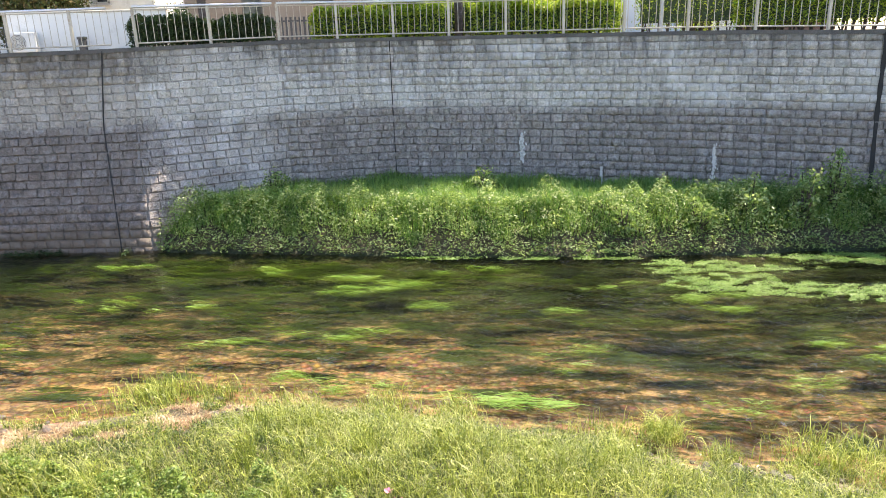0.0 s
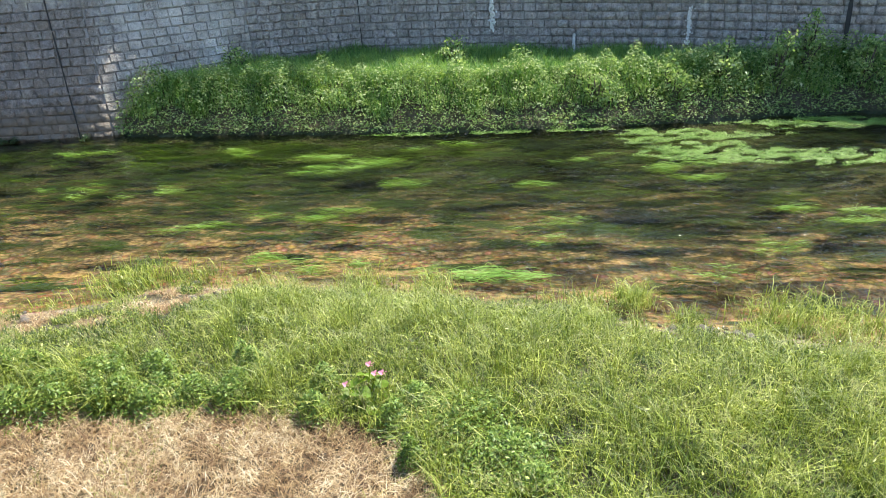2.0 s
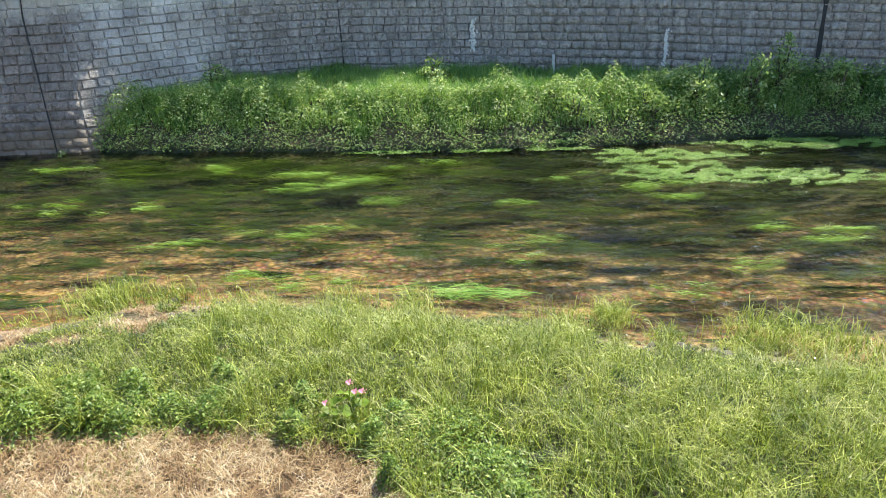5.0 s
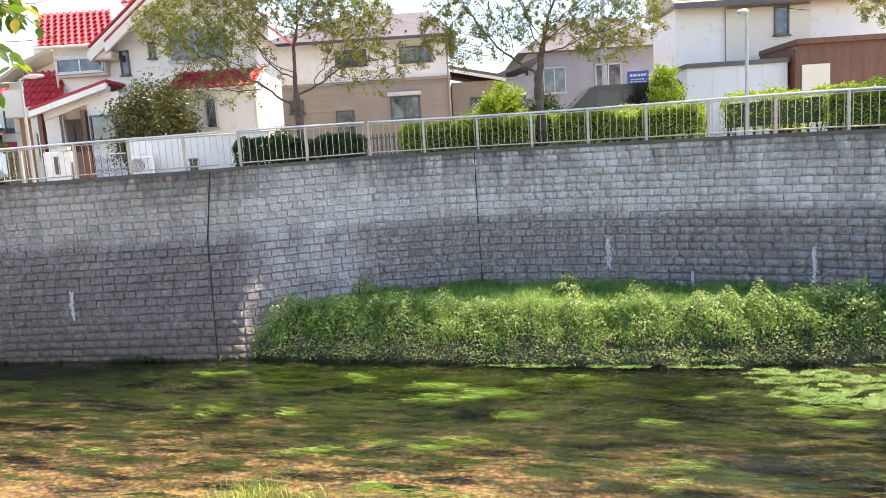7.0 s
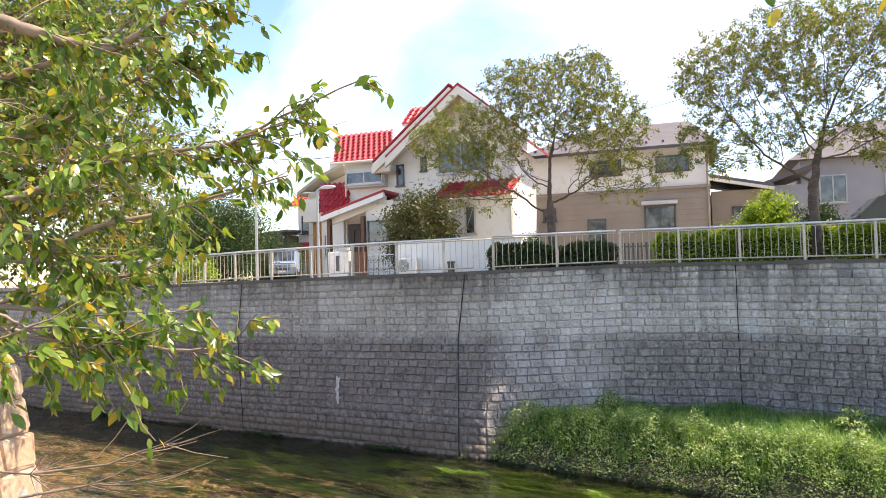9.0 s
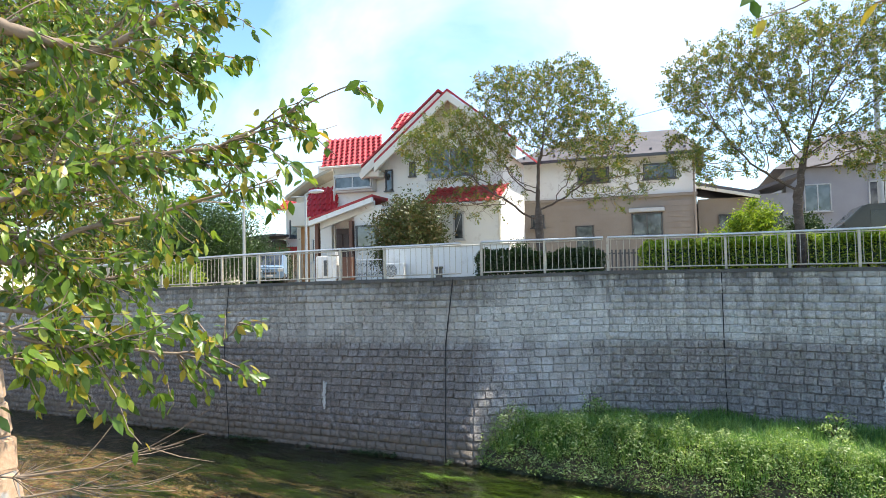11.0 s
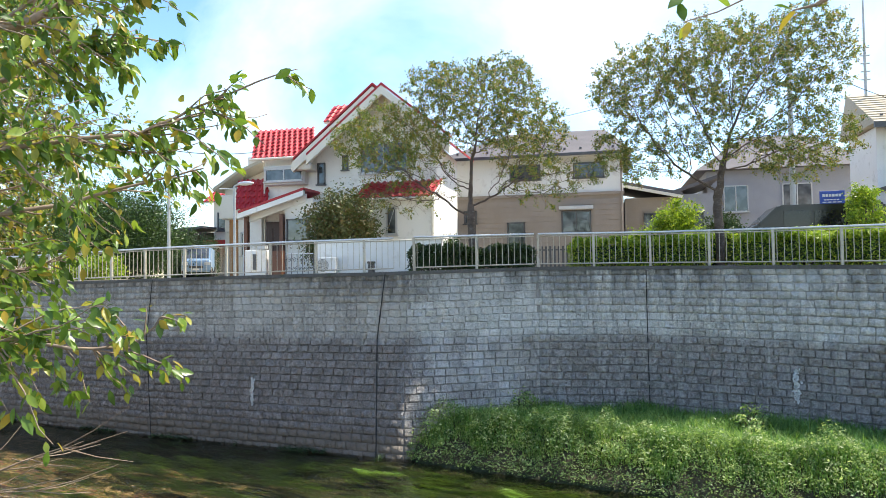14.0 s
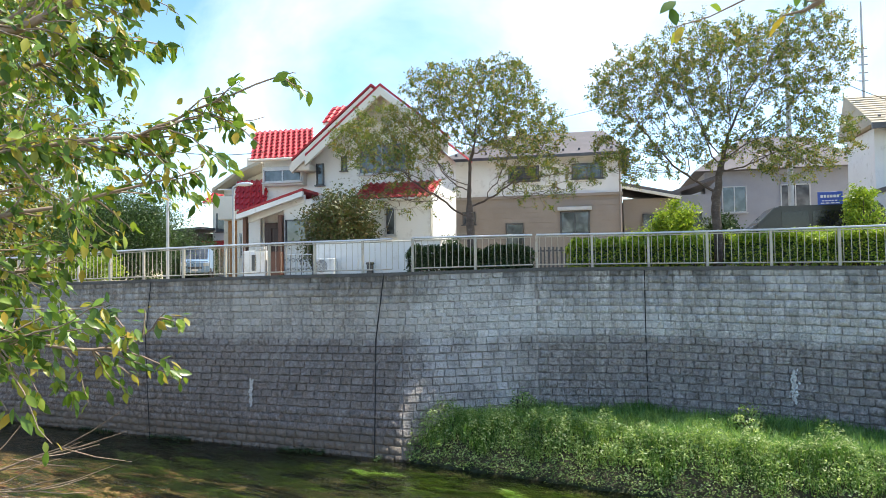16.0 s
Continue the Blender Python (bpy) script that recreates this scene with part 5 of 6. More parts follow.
# ---- houses ----
def window(parent, x0, x1, z0, z1, y, frame=FRAME, panes=2, lattice=False, sill=True):
    """Sliding window standing 4 cm proud of a wall that faces -y."""
    bm = bmesh.new()
    t = 0.055
    for a, b, c, d in ((x0, z0, x1, z0 + t), (x0, z1 - t, x1, z1), (x0, z0, x0 + t, z1), (x1 - t, z0, x1, z1)):
        box(bm, a, y - 0.06, b, c, y + 0.05, d)
    w = part("window", bm, frame, parent)
    step = (x1 - x0 - 2 * t) / panes
    for i in range(panes):
        a = x0 + t + i * step
        part("pane", boxed(a + 0.012, y - 0.02 - 0.012 * (i % 2), z0 + t, a + step - 0.012, y - 0.005 - 0.012 * (i % 2), z1 - t), GLASS, w)
        if i:
            part("mullion", boxed(a - 0.025, y - 0.05, z0 + t, a + 0.025, y, z1 - t), frame, w)
    if lattice:
        for k in range(-6, 12):
            for s in (1, -1):
                xs = x0 + k * 0.12
                v, f = tube_np([(xs, y - 0.07, z0), (xs + s * (z1 - z0) * 0.35, y - 0.07, z1)], [0.008, 0.008], 4)
                keep = [q for q in ((xs), (xs + s * (z1 - z0) * 0.35)) if x0 - 0.02 <= q <= x1 + 0.02]
                if len(keep) == 2:
                    part("lattice_bar", mesh_of("lattice_bar", v, f, SILVER), SILVER, w)
    if sill:
        part("sill", boxed(x0 - 0.05, y - 0.11, z0 - 0.05, x1 + 0.05, y, z0), frame, w)
    return w


def pan_tile():
    """One S-shaped roof tile in a unit cell: x across, y up the slope."""
    prof = [(0.0, 0.0), (0.12, -0.05), (0.3, -0.07), (0.48, -0.03), (0.6, 0.08), (0.75, 0.16), (0.9, 0.12), (1.03, 0.02)]
    bm = bmesh.new()
    a = [bm.verts.new((x, -0.06, z + 0.10)) for x, z in prof]
    b = [bm.verts.new((x, 1.0, z)) for x, z in prof]
    c = [bm.verts.new((x, -0.06, z - 0.02)) for x, z in prof]
    for i in range(len(prof) - 1):
        bm.faces.new((a[i], a[i + 1], b[i + 1], b[i]))
        bm.faces.new((c[i], c[i + 1], a[i + 1], a[i]))
    me = bpy.data.meshes.new("roof_tile")
    bm.to_mesh(me)
    bm.free()
    me.materials.append(TILE)
    return me


PAN = pan_tile()


def tiled(parent, origin, across, up, cols, rows, name="roof"):
    """A sloping bed of separate tiles: origin at the eave, vectors along the eave and up the slope."""
    o, a, u = (np.array(v, float) for v in (origin, across, up))
    n = np.cross(a, u)
    n /= np.linalg.norm(n)
    if n[2] < 0:
        n = -n
    bm = bmesh.new()
    lo = [bm.verts.new(o + s * a + t * u - n * d) for d in (0.03, 0.15) for s, t in ((0, 0), (1, 0), (1, 1), (0, 1))]
    for f in ((0, 1, 2, 3), (7, 6, 5, 4), (0, 4, 5, 1), (1, 5, 6, 2), (2, 6, 7, 3), (3, 7, 4, 0)):
        bm.faces.new([lo[k] for k in f])
    roof = part(name, bm, WHITE, parent, "glazed red pantile roof")
    for r in range(rows):
        for c in range(cols):
            t = hang(new("roof_tile", PAN), roof)
            m = Matrix((Vector(a / cols), Vector(u / rows), Vector(n * 0.32))).transposed().to_4x4()
            m.translation = Vector(o + a * c / cols + u * r / rows)
            t.matrix_basis = m
    return roof


def slab(p, q, y0, y1, thick):
    """Sloping slab in the x-z plane from p to q, between two y."""
    bm = bmesh.new()
    (x0, z0), (x1, z1) = p, q
    v = [bm.verts.new(c) for y in (y0, y1) for c in ((x0, y, z0), (x1, y, z1), (x1, y, z1 - thick), (x0, y, z0 - thick))]
    for f in ((0, 1, 2, 3), (7, 6, 5, 4), (0, 4, 5, 1), (1, 5, 6, 2), (2, 6, 7, 3), (3, 7, 4, 0)):
        bm.faces.new([v[k] for k in f])
    bmesh.ops.recalc_face_normals(bm, faces=bm.faces[:])
    return bm


def gable_wall(x0, x1, xa, z0, ze, za, y0, y1):
    bm = bmesh.new()
    ring = [(x0, z0), (x1, z0), (x1, ze), (xa, za), (x0, ze)]
    f = [bm.verts.new((x, y0, z)) for x, z in ring]
    b = [bm.verts.new((x, y1, z)) for x, z in ring]
    bm.faces.new(f)
    bm.faces.new(b[::-1])
    for i in range(5):
        bm.faces.new((f[i], b[i], b[(i + 1) % 5], f[(i + 1) % 5]))
    bmesh.ops.recalc_face_normals(bm, faces=bm.faces[:])
    return bm


G = 4.6


def red_house():
    h = thing("house", "white rendered two-storey house with glazed red tile roofs", "house")
    part("gable_wall", gable_wall(-11.35, -6.3, -8.62, G, 9.75, 12.05, 25.0, 28.6), WHITE, h)
    part("wing_wall", boxed(-13.75, 25.1, G, -11.36, 28.6, 9.62), WHITE, h)
    # main gable roof: edge-on slopes with white barge boards
    part("roof", slab((-12.05, 9.5), (-8.66, 12.35), 24.3, 28.9, 0.09), TILE, h, "red tiled gable slope")
    part("roof", slab((-8.66, 12.35), (-5.6, 9.82), 24.3, 28.9, 0.09), TILE, h, "red tiled gable slope")
    part("barge_board", slab((-12.05, 9.33), (-8.66, 12.18), 24.27, 24.45, 0.42), CREAM, h, "cream barge board")
    part("barge_board", slab((-8.66, 12.18), (-5.6, 9.65), 24.27, 24.45, 0.34), CREAM, h, "cream barge board")
    part("soffit_return", boxed(-12.2, 24.4, 9.0, -11.3, 26.0, 9.28, 0.04), CREAM, h)
    # wing roof with its gutter
    tiled(h, (-14.0, 24.55, 9.62), (2.75, 0, 0), (-0.95, 2.0, 1.62), 11, 8)
    v, f = tube_np([(-14.05, 24.5, 9.55), (-12.5, 24.5, 9.55), (-11.3, 24.5, 9.55)], [0.06] * 3, 8)
    part("gutter", mesh_of("gutter", v, f, CREAM, True), CREAM, h)
    v, f = tube_np([(-13.66, 24.98, 9.5), (-13.66, 24.98, 7.0), (-13.66, 24.98, 4.65)], [0.035] * 3, 8)
    part("downpipe", mesh_of("downpipe", v, f, CREAM, True), CREAM, h)
    bay = part("bay_window", boxed(-13.55, 24.75, 8.48, -11.75, 25.12, 9.28, 0.02), SILVER, h, "grey metal bay window box")
    window(bay, -13.5, -11.8, 8.62, 9.16, 24.74, SILVER, 2)
    window(h, -11.28, -10.95, 8.45, 9.35, 24.98, FRAME, 1)
    window(h, -10.2, -9.95, 9.0, 9.6, 24.98, FRAME, 1)
    window(h, -9.45, -7.45, 8.8, 10.05, 24.98, SILVER, 2)
    # nearer gable stepping forward under the main one
    for a, b in (((-11.2, 9.55), (-8.1, 12.16)), ((-8.1, 12.16), (-5.5, 9.98))):
        part("roof", slab(a, b, 23.75, 24.26, 0.1), TILE, h, "red tiled gable slope")
        part("barge_board", slab((a[0], a[1] - 0.13), (b[0], b[1] - 0.13), 23.72, 23.86, 0.34), CREAM, h, "cream barge board")
    # small cross gable behind the ridge
    tiled(h, (-12.0, 27.2, 11.65), (1.7, 0, 0), (0, 1.2, 1.0), 6, 4)
    part("dormer_wall", boxed(-11.95, 27.4, 9.3, -10.35, 28.4, 11.72), WHITE, h)
    # lean-to with tiled roof
    part("lean_to_wall", boxed(-9.05, 23.75, G, -6.1, 25.0, 7.62), WHITE, h)
    tiled(h, (-9.15, 23.4, 7.62), (3.1, 0, 0), (0, 1.6, 0.82), 12, 4)
    v, f = tube_np([(-9.2, 23.38, 7.55), (-7.6, 23.38, 7.55), (-6.0, 23.38, 7.55)], [0.05] * 3, 8)
    part("gutter", mesh_of("gutter", v, f, CREAM, True), CREAM, h)
    v, f = tube_np([(-6.15, 23.7, 7.5), (-6.15, 23.7, 6.0), (-6.15, 23.7, 4.65)], [0.04] * 3, 8)
    part("downpipe", mesh_of("downpipe", v, f, CREAM, True), CREAM, h)
    window(h, -7.95, -7.52, 6.2, 7.3, 23.73, SILVER, 1, lattice=True)
    # porch
    part("porch_roof", slab((-14.0, 7.32), (-11.2, 8.15), 23.5, 25.05, 0.10), TILE, h, "low red tiled porch roof")
    part("barge_board", slab((-14.0, 7.2), (-11.2, 8.03), 23.46, 23.62, 0.2), WHITE, h, "white barge board")
    part("porch_wall", boxed(-12.2, 23.94, G, -11.0, 25.05, 7.76), WHITE, h)
    part("porch_gable", slab((-13.9, 7.15), (-11.3, 7.95), 23.9, 24.0, 0.32), WHITE, h)
    window(h, -12.1, -11.15, 6.05, 6.95, 23.88, FRAME, 1)
    door = part("door", boxed(-13.55, 24.9, G, -12.25, 25.06, 6.95), DARK_DOOR, h, "dark brown panelled front door")
    for k in range(4):
        part("door_panel", boxed(-13.45 + k * 0.29, 24.87, 4.9, -13.24 + k * 0.29, 24.9, 6.7, 0.01), DARK_DOOR, door)
    for x in (-13.82, -12.28):
        part("porch_post", boxed(x - 0.08, 23.75, G, x + 0.08, 23.95, 7.15, 0.01), BROWN, h, "dark brown porch post")
    tiled(h, (-14.75, 24.5, 7.5), (1.45, 0, 0), (-0.4, 0.9, 1.35), 6, 5)
    part("side_wall", boxed(-14.6, 24.9, G, -13.76, 29, 7.5), WHITE, h)


red_house()


def garden_front():
    w = thing("garden_wall", "smooth white rendered garden wall along the path", "garden wall")
    part("wall_body", boxed(-9.35, 20.55, 4.6, -5.0, 20.72, 5.78, 0.01), WHITE, w)
    part("capping", boxed(-9.4, 20.51, 5.78, -4.95, 20.76, 5.83, 0.01), CREAM, w)
    gp = thing("gate_pillar", "white gate pillar with a dark intercom slot", "gate pillar")
    part("pillar_body", boxed(-11.95, 20.5, 4.6, -11.15, 20.75, 5.6, 0.02), WHITE, gp)
    part("slot", boxed(-11.62, 20.47, 4.9, -11.48, 20.5, 5.45), FRAME, gp, "dark recessed slot")
    part("letter_box", boxed(-11.4, 20.4, 5.62, -11.12, 20.62, 5.75, 0.01), SILVER, gp)
    pp = thing("gate_pillar", "narrow brown brick gate pillar", "gate pillar")
    part("pillar_body", boxed(-11.0, 20.5, 4.6, -10.6, 20.75, 5.55, 0.01), BROWN, pp)
    for k in range(9):
        part("brick_course", boxed(-11.01, 20.49, 4.66 + k * 0.1, -10.59, 20.76, 4.745 + k * 0.1), BROWN, pp)
    gate = thing("garden_gate", "white wrought-iron gate with scrolls", "gate", (-10.45, 20.6, 4.68))
    for z in (0.0, 0.75):
        v, f = tube_np([(0, 0, z), (0.5, 0, z), (1.0, 0, z)], [0.018] * 3, 6)
        part("gate_rail", mesh_of("gate_rail", v, f, RAIL_TOP), RAIL_TOP, gate)
    for k in range(6):
        x = k * 0.2
        v, f = tube_np([(x, 0, 0), (x, 0, 0.4), (x, 0, 0.78)], [0.012] * 3, 6)
        part("gate_bar", mesh_of("gate_bar", v, f, FRAME), FRAME, gate)
    for k in range(5):
        for zz, sgn in ((0.22, 1), (0.55, -1)):
            a = np.linspace(0, 9, 22)
            rr = 0.085 - 0.007 * a
            pts = np.stack([0.1 + k * 0.2 + sgn * rr * np.cos(a), np.zeros(22), zz + rr * np.sin(a)], 1)
            v, f = tube_np(pts, np.full(22, 0.009), 5)
            part("scroll", mesh_of("scroll", v, f, FRAME), FRAME, gate)
    ac = thing("air_conditioner", "white outdoor air-conditioning unit against the wall", "air conditioner", (-8.85, 20.3, 4.68))
    part("casing", boxed(-0.36, -0.13, 0.06, 0.36, 0.13, 0.6, 0.02), WHITE, ac)
    for k in range(5):
        a = np.linspace(0, 6.2832, 17)
        r = 0.05 + k * 0.038
        v, f = tube_np(np.stack([-0.08 + r * np.cos(a), np.full(17, -0.145), 0.33 + r * np.sin(a)], 1), np.full(17, 0.007), 4)
        part("grille_ring", mesh_of("grille_ring", v, f, FRAME), FRAME, ac)
    for x in (-0.28, 0.28):
        part("foot", boxed(x - 0.04, -0.12, -0.03, x + 0.04, 0.12, 0.06), GALV, ac)
    for x in (-7.3, -5.75):
        m = thing("tap_post", "squat concrete post by the garden wall", "post", (x, 20.3, 4.62))
        part("shaft", boxed(-0.09, -0.09, 0, 0.09, 0.09, 0.42, 0.02), COPING, m)
        part("cap", boxed(-0.11, -0.11, 0.42, 0.11, 0.11, 0.5, 0.02), COPING, m)


garden_front()


def neighbour_left():
    h = thing("house", "cream two-storey house with a balcony over a brick porch", "house")
    part("wall", boxed(-17.25, 27.8, G, -15.1, 32, 8.9), CREAM, h)
    part("lower_brick", boxed(-16.9, 27.6, G, -16.1, 27.82, 7.35), ORANGE_BRICK, h, "orange brick pier")
    b = part("balcony", boxed(-17.0, 26.9, 7.35, -15.4, 27.8, 8.45, 0.02), CREAM, h)
    v, f = tube_np([(-17.0, 26.95, 8.75), (-16.2, 26.95, 8.75), (-15.4, 26.95, 8.75)], [0.03] * 3, 6)
    part("balcony_rail", mesh_of("balcony_rail", v, f, SILVER), SILVER, b)
    part("roof", slab((-17.5, 8.85), (-16.3, 9.6), 27.2, 32.5, 0.16), TAN_ROOF, h, "tan shingle roof slope")
    part("roof", slab((-16.3, 9.6), (-15.0, 10.1), 27.2, 32.5, 0.16), TAN_ROOF, h, "tan shingle roof slope")
    part("porch_wall", boxed(-16.05, 26.95, G, -15.3, 27.7, 7.3), CREAM, h)
    window(h, -15.9, -15.5, 5.6, 6.7, 26.93, SILVER, 1)
    part("attic_wall", boxed(-16.4, 28.4, 9.0, -15.0, 32, 10.45), CREAM, h)
    h2 = thing("house", "distant house with a red tile roof and white walls", "house")
    part("wall", boxed(-24.1, 37.5, G, -20.5, 43, 9.7), CREAM, h2)
    tiled(h2, (-24.5, 37.0, 9.5), (4.2, 0, 0), (0, 2.0, 1.3), 12, 6)
    window(h2, -23.8, -22.6, 7.6, 8.8, 37.47, FRAME, 2)
    part("red_awning", boxed(-23.9, 36.0, 6.6, -21.6, 37.5, 6.95), TILE, h2, "dark red awning")


neighbour_left()


def carport():
    """Dark lean-to behind the parked car."""
    c = thing("carport", "dark timber carport with a flat roof behind a parked car", "carport")
    part("rear_wall", boxed(-28.5, 38.6, G, -24.2, 38.8, 7.5), DARK_DOOR, c)
    part("side_wall", boxed(-24.4, 36.4, G, -24.22, 38.58, 7.5), DARK_DOOR, c)
    part("roof", slab((-28.9, 7.5), (-23.9, 7.85), 36.0, 39.0, 0.14), FRAME, c)
    for x in (-28.3, -26.4, -24.5):
        part("post", boxed(x - 0.06, 36.2, G, x + 0.06, 36.32, 7.4), DARK_DOOR, c)


carport()


def siding(parent, x0, x1, z0, z1, y, mat, pitch=0.2):
    """Horizontal lap boards on a wall that faces -y."""
    me = bpy.data.meshes.new("siding_board")
    bm = bmesh.new()
    v = [bm.verts.new(p) for p in ((0, 0, 0), (1, 0, 0), (1, 0.022, 1), (0, 0.022, 1), (0, 0.03, 0), (1, 0.03, 0))]
    bm.faces.new((v[0], v[1], v[2], v[3]))
    bm.faces.new((v[4], v[5], v[1], v[0]))
    bm.to_mesh(me)
    bm.free()
    me.materials.append(mat)
    k = int((z1 - z0) / pitch)
    for i in range(k):
        o = hang(new("siding_board", me), parent)
        o.matrix_basis = Matrix.Translation((x0, y - 0.03, z0 + i * pitch)) @ Matrix.Diagonal((x1 - x0, 1, pitch, 1))


def grey_house():
    h = thing("house", "two-storey house, white above and beige siding below, with a grey roof", "house")
    lo = part("lower_wall", boxed(-6.9, 30.0, G, 0.86, 36, 8.2), BEIGE, h, "beige lower walls")
    up = part("upper_wall", boxed(-6.9, 30.02, 8.2, 0.86, 36, 10.05), WHITE, h)
    siding(lo, -6.9, 0.86, G, 8.2, 29.98, BEIGE, 0.24)
    part("belt_course", boxed(-6.95, 29.9, 8.15, 0.9, 30.05, 8.28), BEIGE, h)
    bm = bmesh.new()
    e = [bm.verts.new(p) for p in ((-7.4, 29.4, 10.02), (1.25, 29.4, 10.02), (1.25, 36.6, 10.02), (-7.4, 36.6, 10.02))]
    r = [bm.verts.new(p) for p in ((-4.6, 33.0, 11.75), (0.1, 33.0, 11.75))]
    for f in ((e[0], e[1], r[1], r[0]), (e[1], e[2], r[1]), (e[2], e[3], r[0], r[1]), (e[3], e[0], r[0]), (e[3], e[2], e[1], e[0])):
        bm.faces.new(f)
    part("roof", bm, DARK_ROOF, h, "low grey slate hip roof")
    part("fascia", boxed(-7.42, 29.36, 9.9, 1.27, 29.44, 10.03), FRAME, h, "dark eaves fascia")
    for k in range(11):
        part("snow_guard", boxed(-6.6 + k * 0.7, 29.86, 10.27, -6.5 + k * 0.7, 29.92, 10.35), FRAME, h)
    window(h, -1.3, 0.06, 8.95, 9.65, 29.98, FRAME, 2)
    window(h, -4.15, -2.75, 8.95, 9.65, 29.98, FRAME, 2)
    w = window(h, -1.85, -0.55, 6.45, 7.45, 29.95, FRAME, 2)
    part("shutter_box", boxed(-1.95, 29.78, 7.5, -0.45, 29.98, 7.68, 0.02), SILVER, w, "pale shutter box")
    window(h, -4.3, -3.5, 5.0, 7.0, 29.95, FRAME, 1, sill=False)
    window(h, -6.3, -5.7, 7.0, 7.6, 29.95, FRAME, 1)
    v, f = tube_np([(0.78, 29.9, 9.9), (0.78, 29.9, 7), (0.78, 29.9, 4.7)], [0.04] * 3, 8)
    part("downpipe", mesh_of("downpipe", v, f, BEIGE, True), BEIGE, h)


grey_house()


def far_houses():
    h = thing("house", "low tan house behind garden shrubs with a grey roof", "house")
    part("wall", boxed(0.95, 32, G, 3.1, 38, 8.15), BEIGE, h)
    part("roof", slab((0.7, 8.95), (3.5, 8.3), 31.5, 36, 0.16), DARK_ROOF, h)
    part("fascia", slab((0.7, 8.8), (3.5, 8.15), 31.46, 31.56, 0.14), CREAM, h, "cream eaves board")
    window(h, 1.8, 2.7, 6.5, 7.4, 31.97, FRAME, 2)
    part("side_wing", boxed(3.1, 33.4, G, 5.1, 38, 8.4), STUCCO, h, "grey side wing")
    part("roof", slab((3.0, 8.5), (5.4, 9.3), 33.0, 38, 0.16), DARK_ROOF, h)
    window(h, 3.5, 4.6, 6.3, 7.5, 33.37, FRAME, 2)
    h = thing("house", "grey stucco two-storey house with a dark hip roof", "house")
    part("wall", boxed(5.2, 36.5, G, 12.6, 43, 9.9), STUCCO, h)
    bm = bmesh.new()
    e = [bm.verts.new(p) for p in ((4.6, 35.9, 9.9), (13.2, 35.9, 9.9), (13.2, 43.6, 9.9), (4.6, 43.6, 9.9))]
    r = [bm.verts.new(p) for p in ((7.6, 39.6, 12.2), (10.6, 39.6, 12.2))]
    for f in ((e[0], e[1], r[1], r[0]), (e[1], e[2], r[1]), (e[2], e[3], r[0], r[1]), (e[3], e[0], r[0]), (e[3], e[2], e[1], e[0])):
        bm.faces.new(f)
    part("roof", bm, DARK_ROOF, h)
    window(h, 6.0, 7.2, 7.7, 9.1, 36.47, SILVER, 2)
    window(h, 8.8, 10.2, 7.7, 9.1, 36.47, SILVER, 2)
    window(h, 6.2, 7.8, 5.0, 6.8, 36.47, FRAME, 2, sill=False)


far_houses()


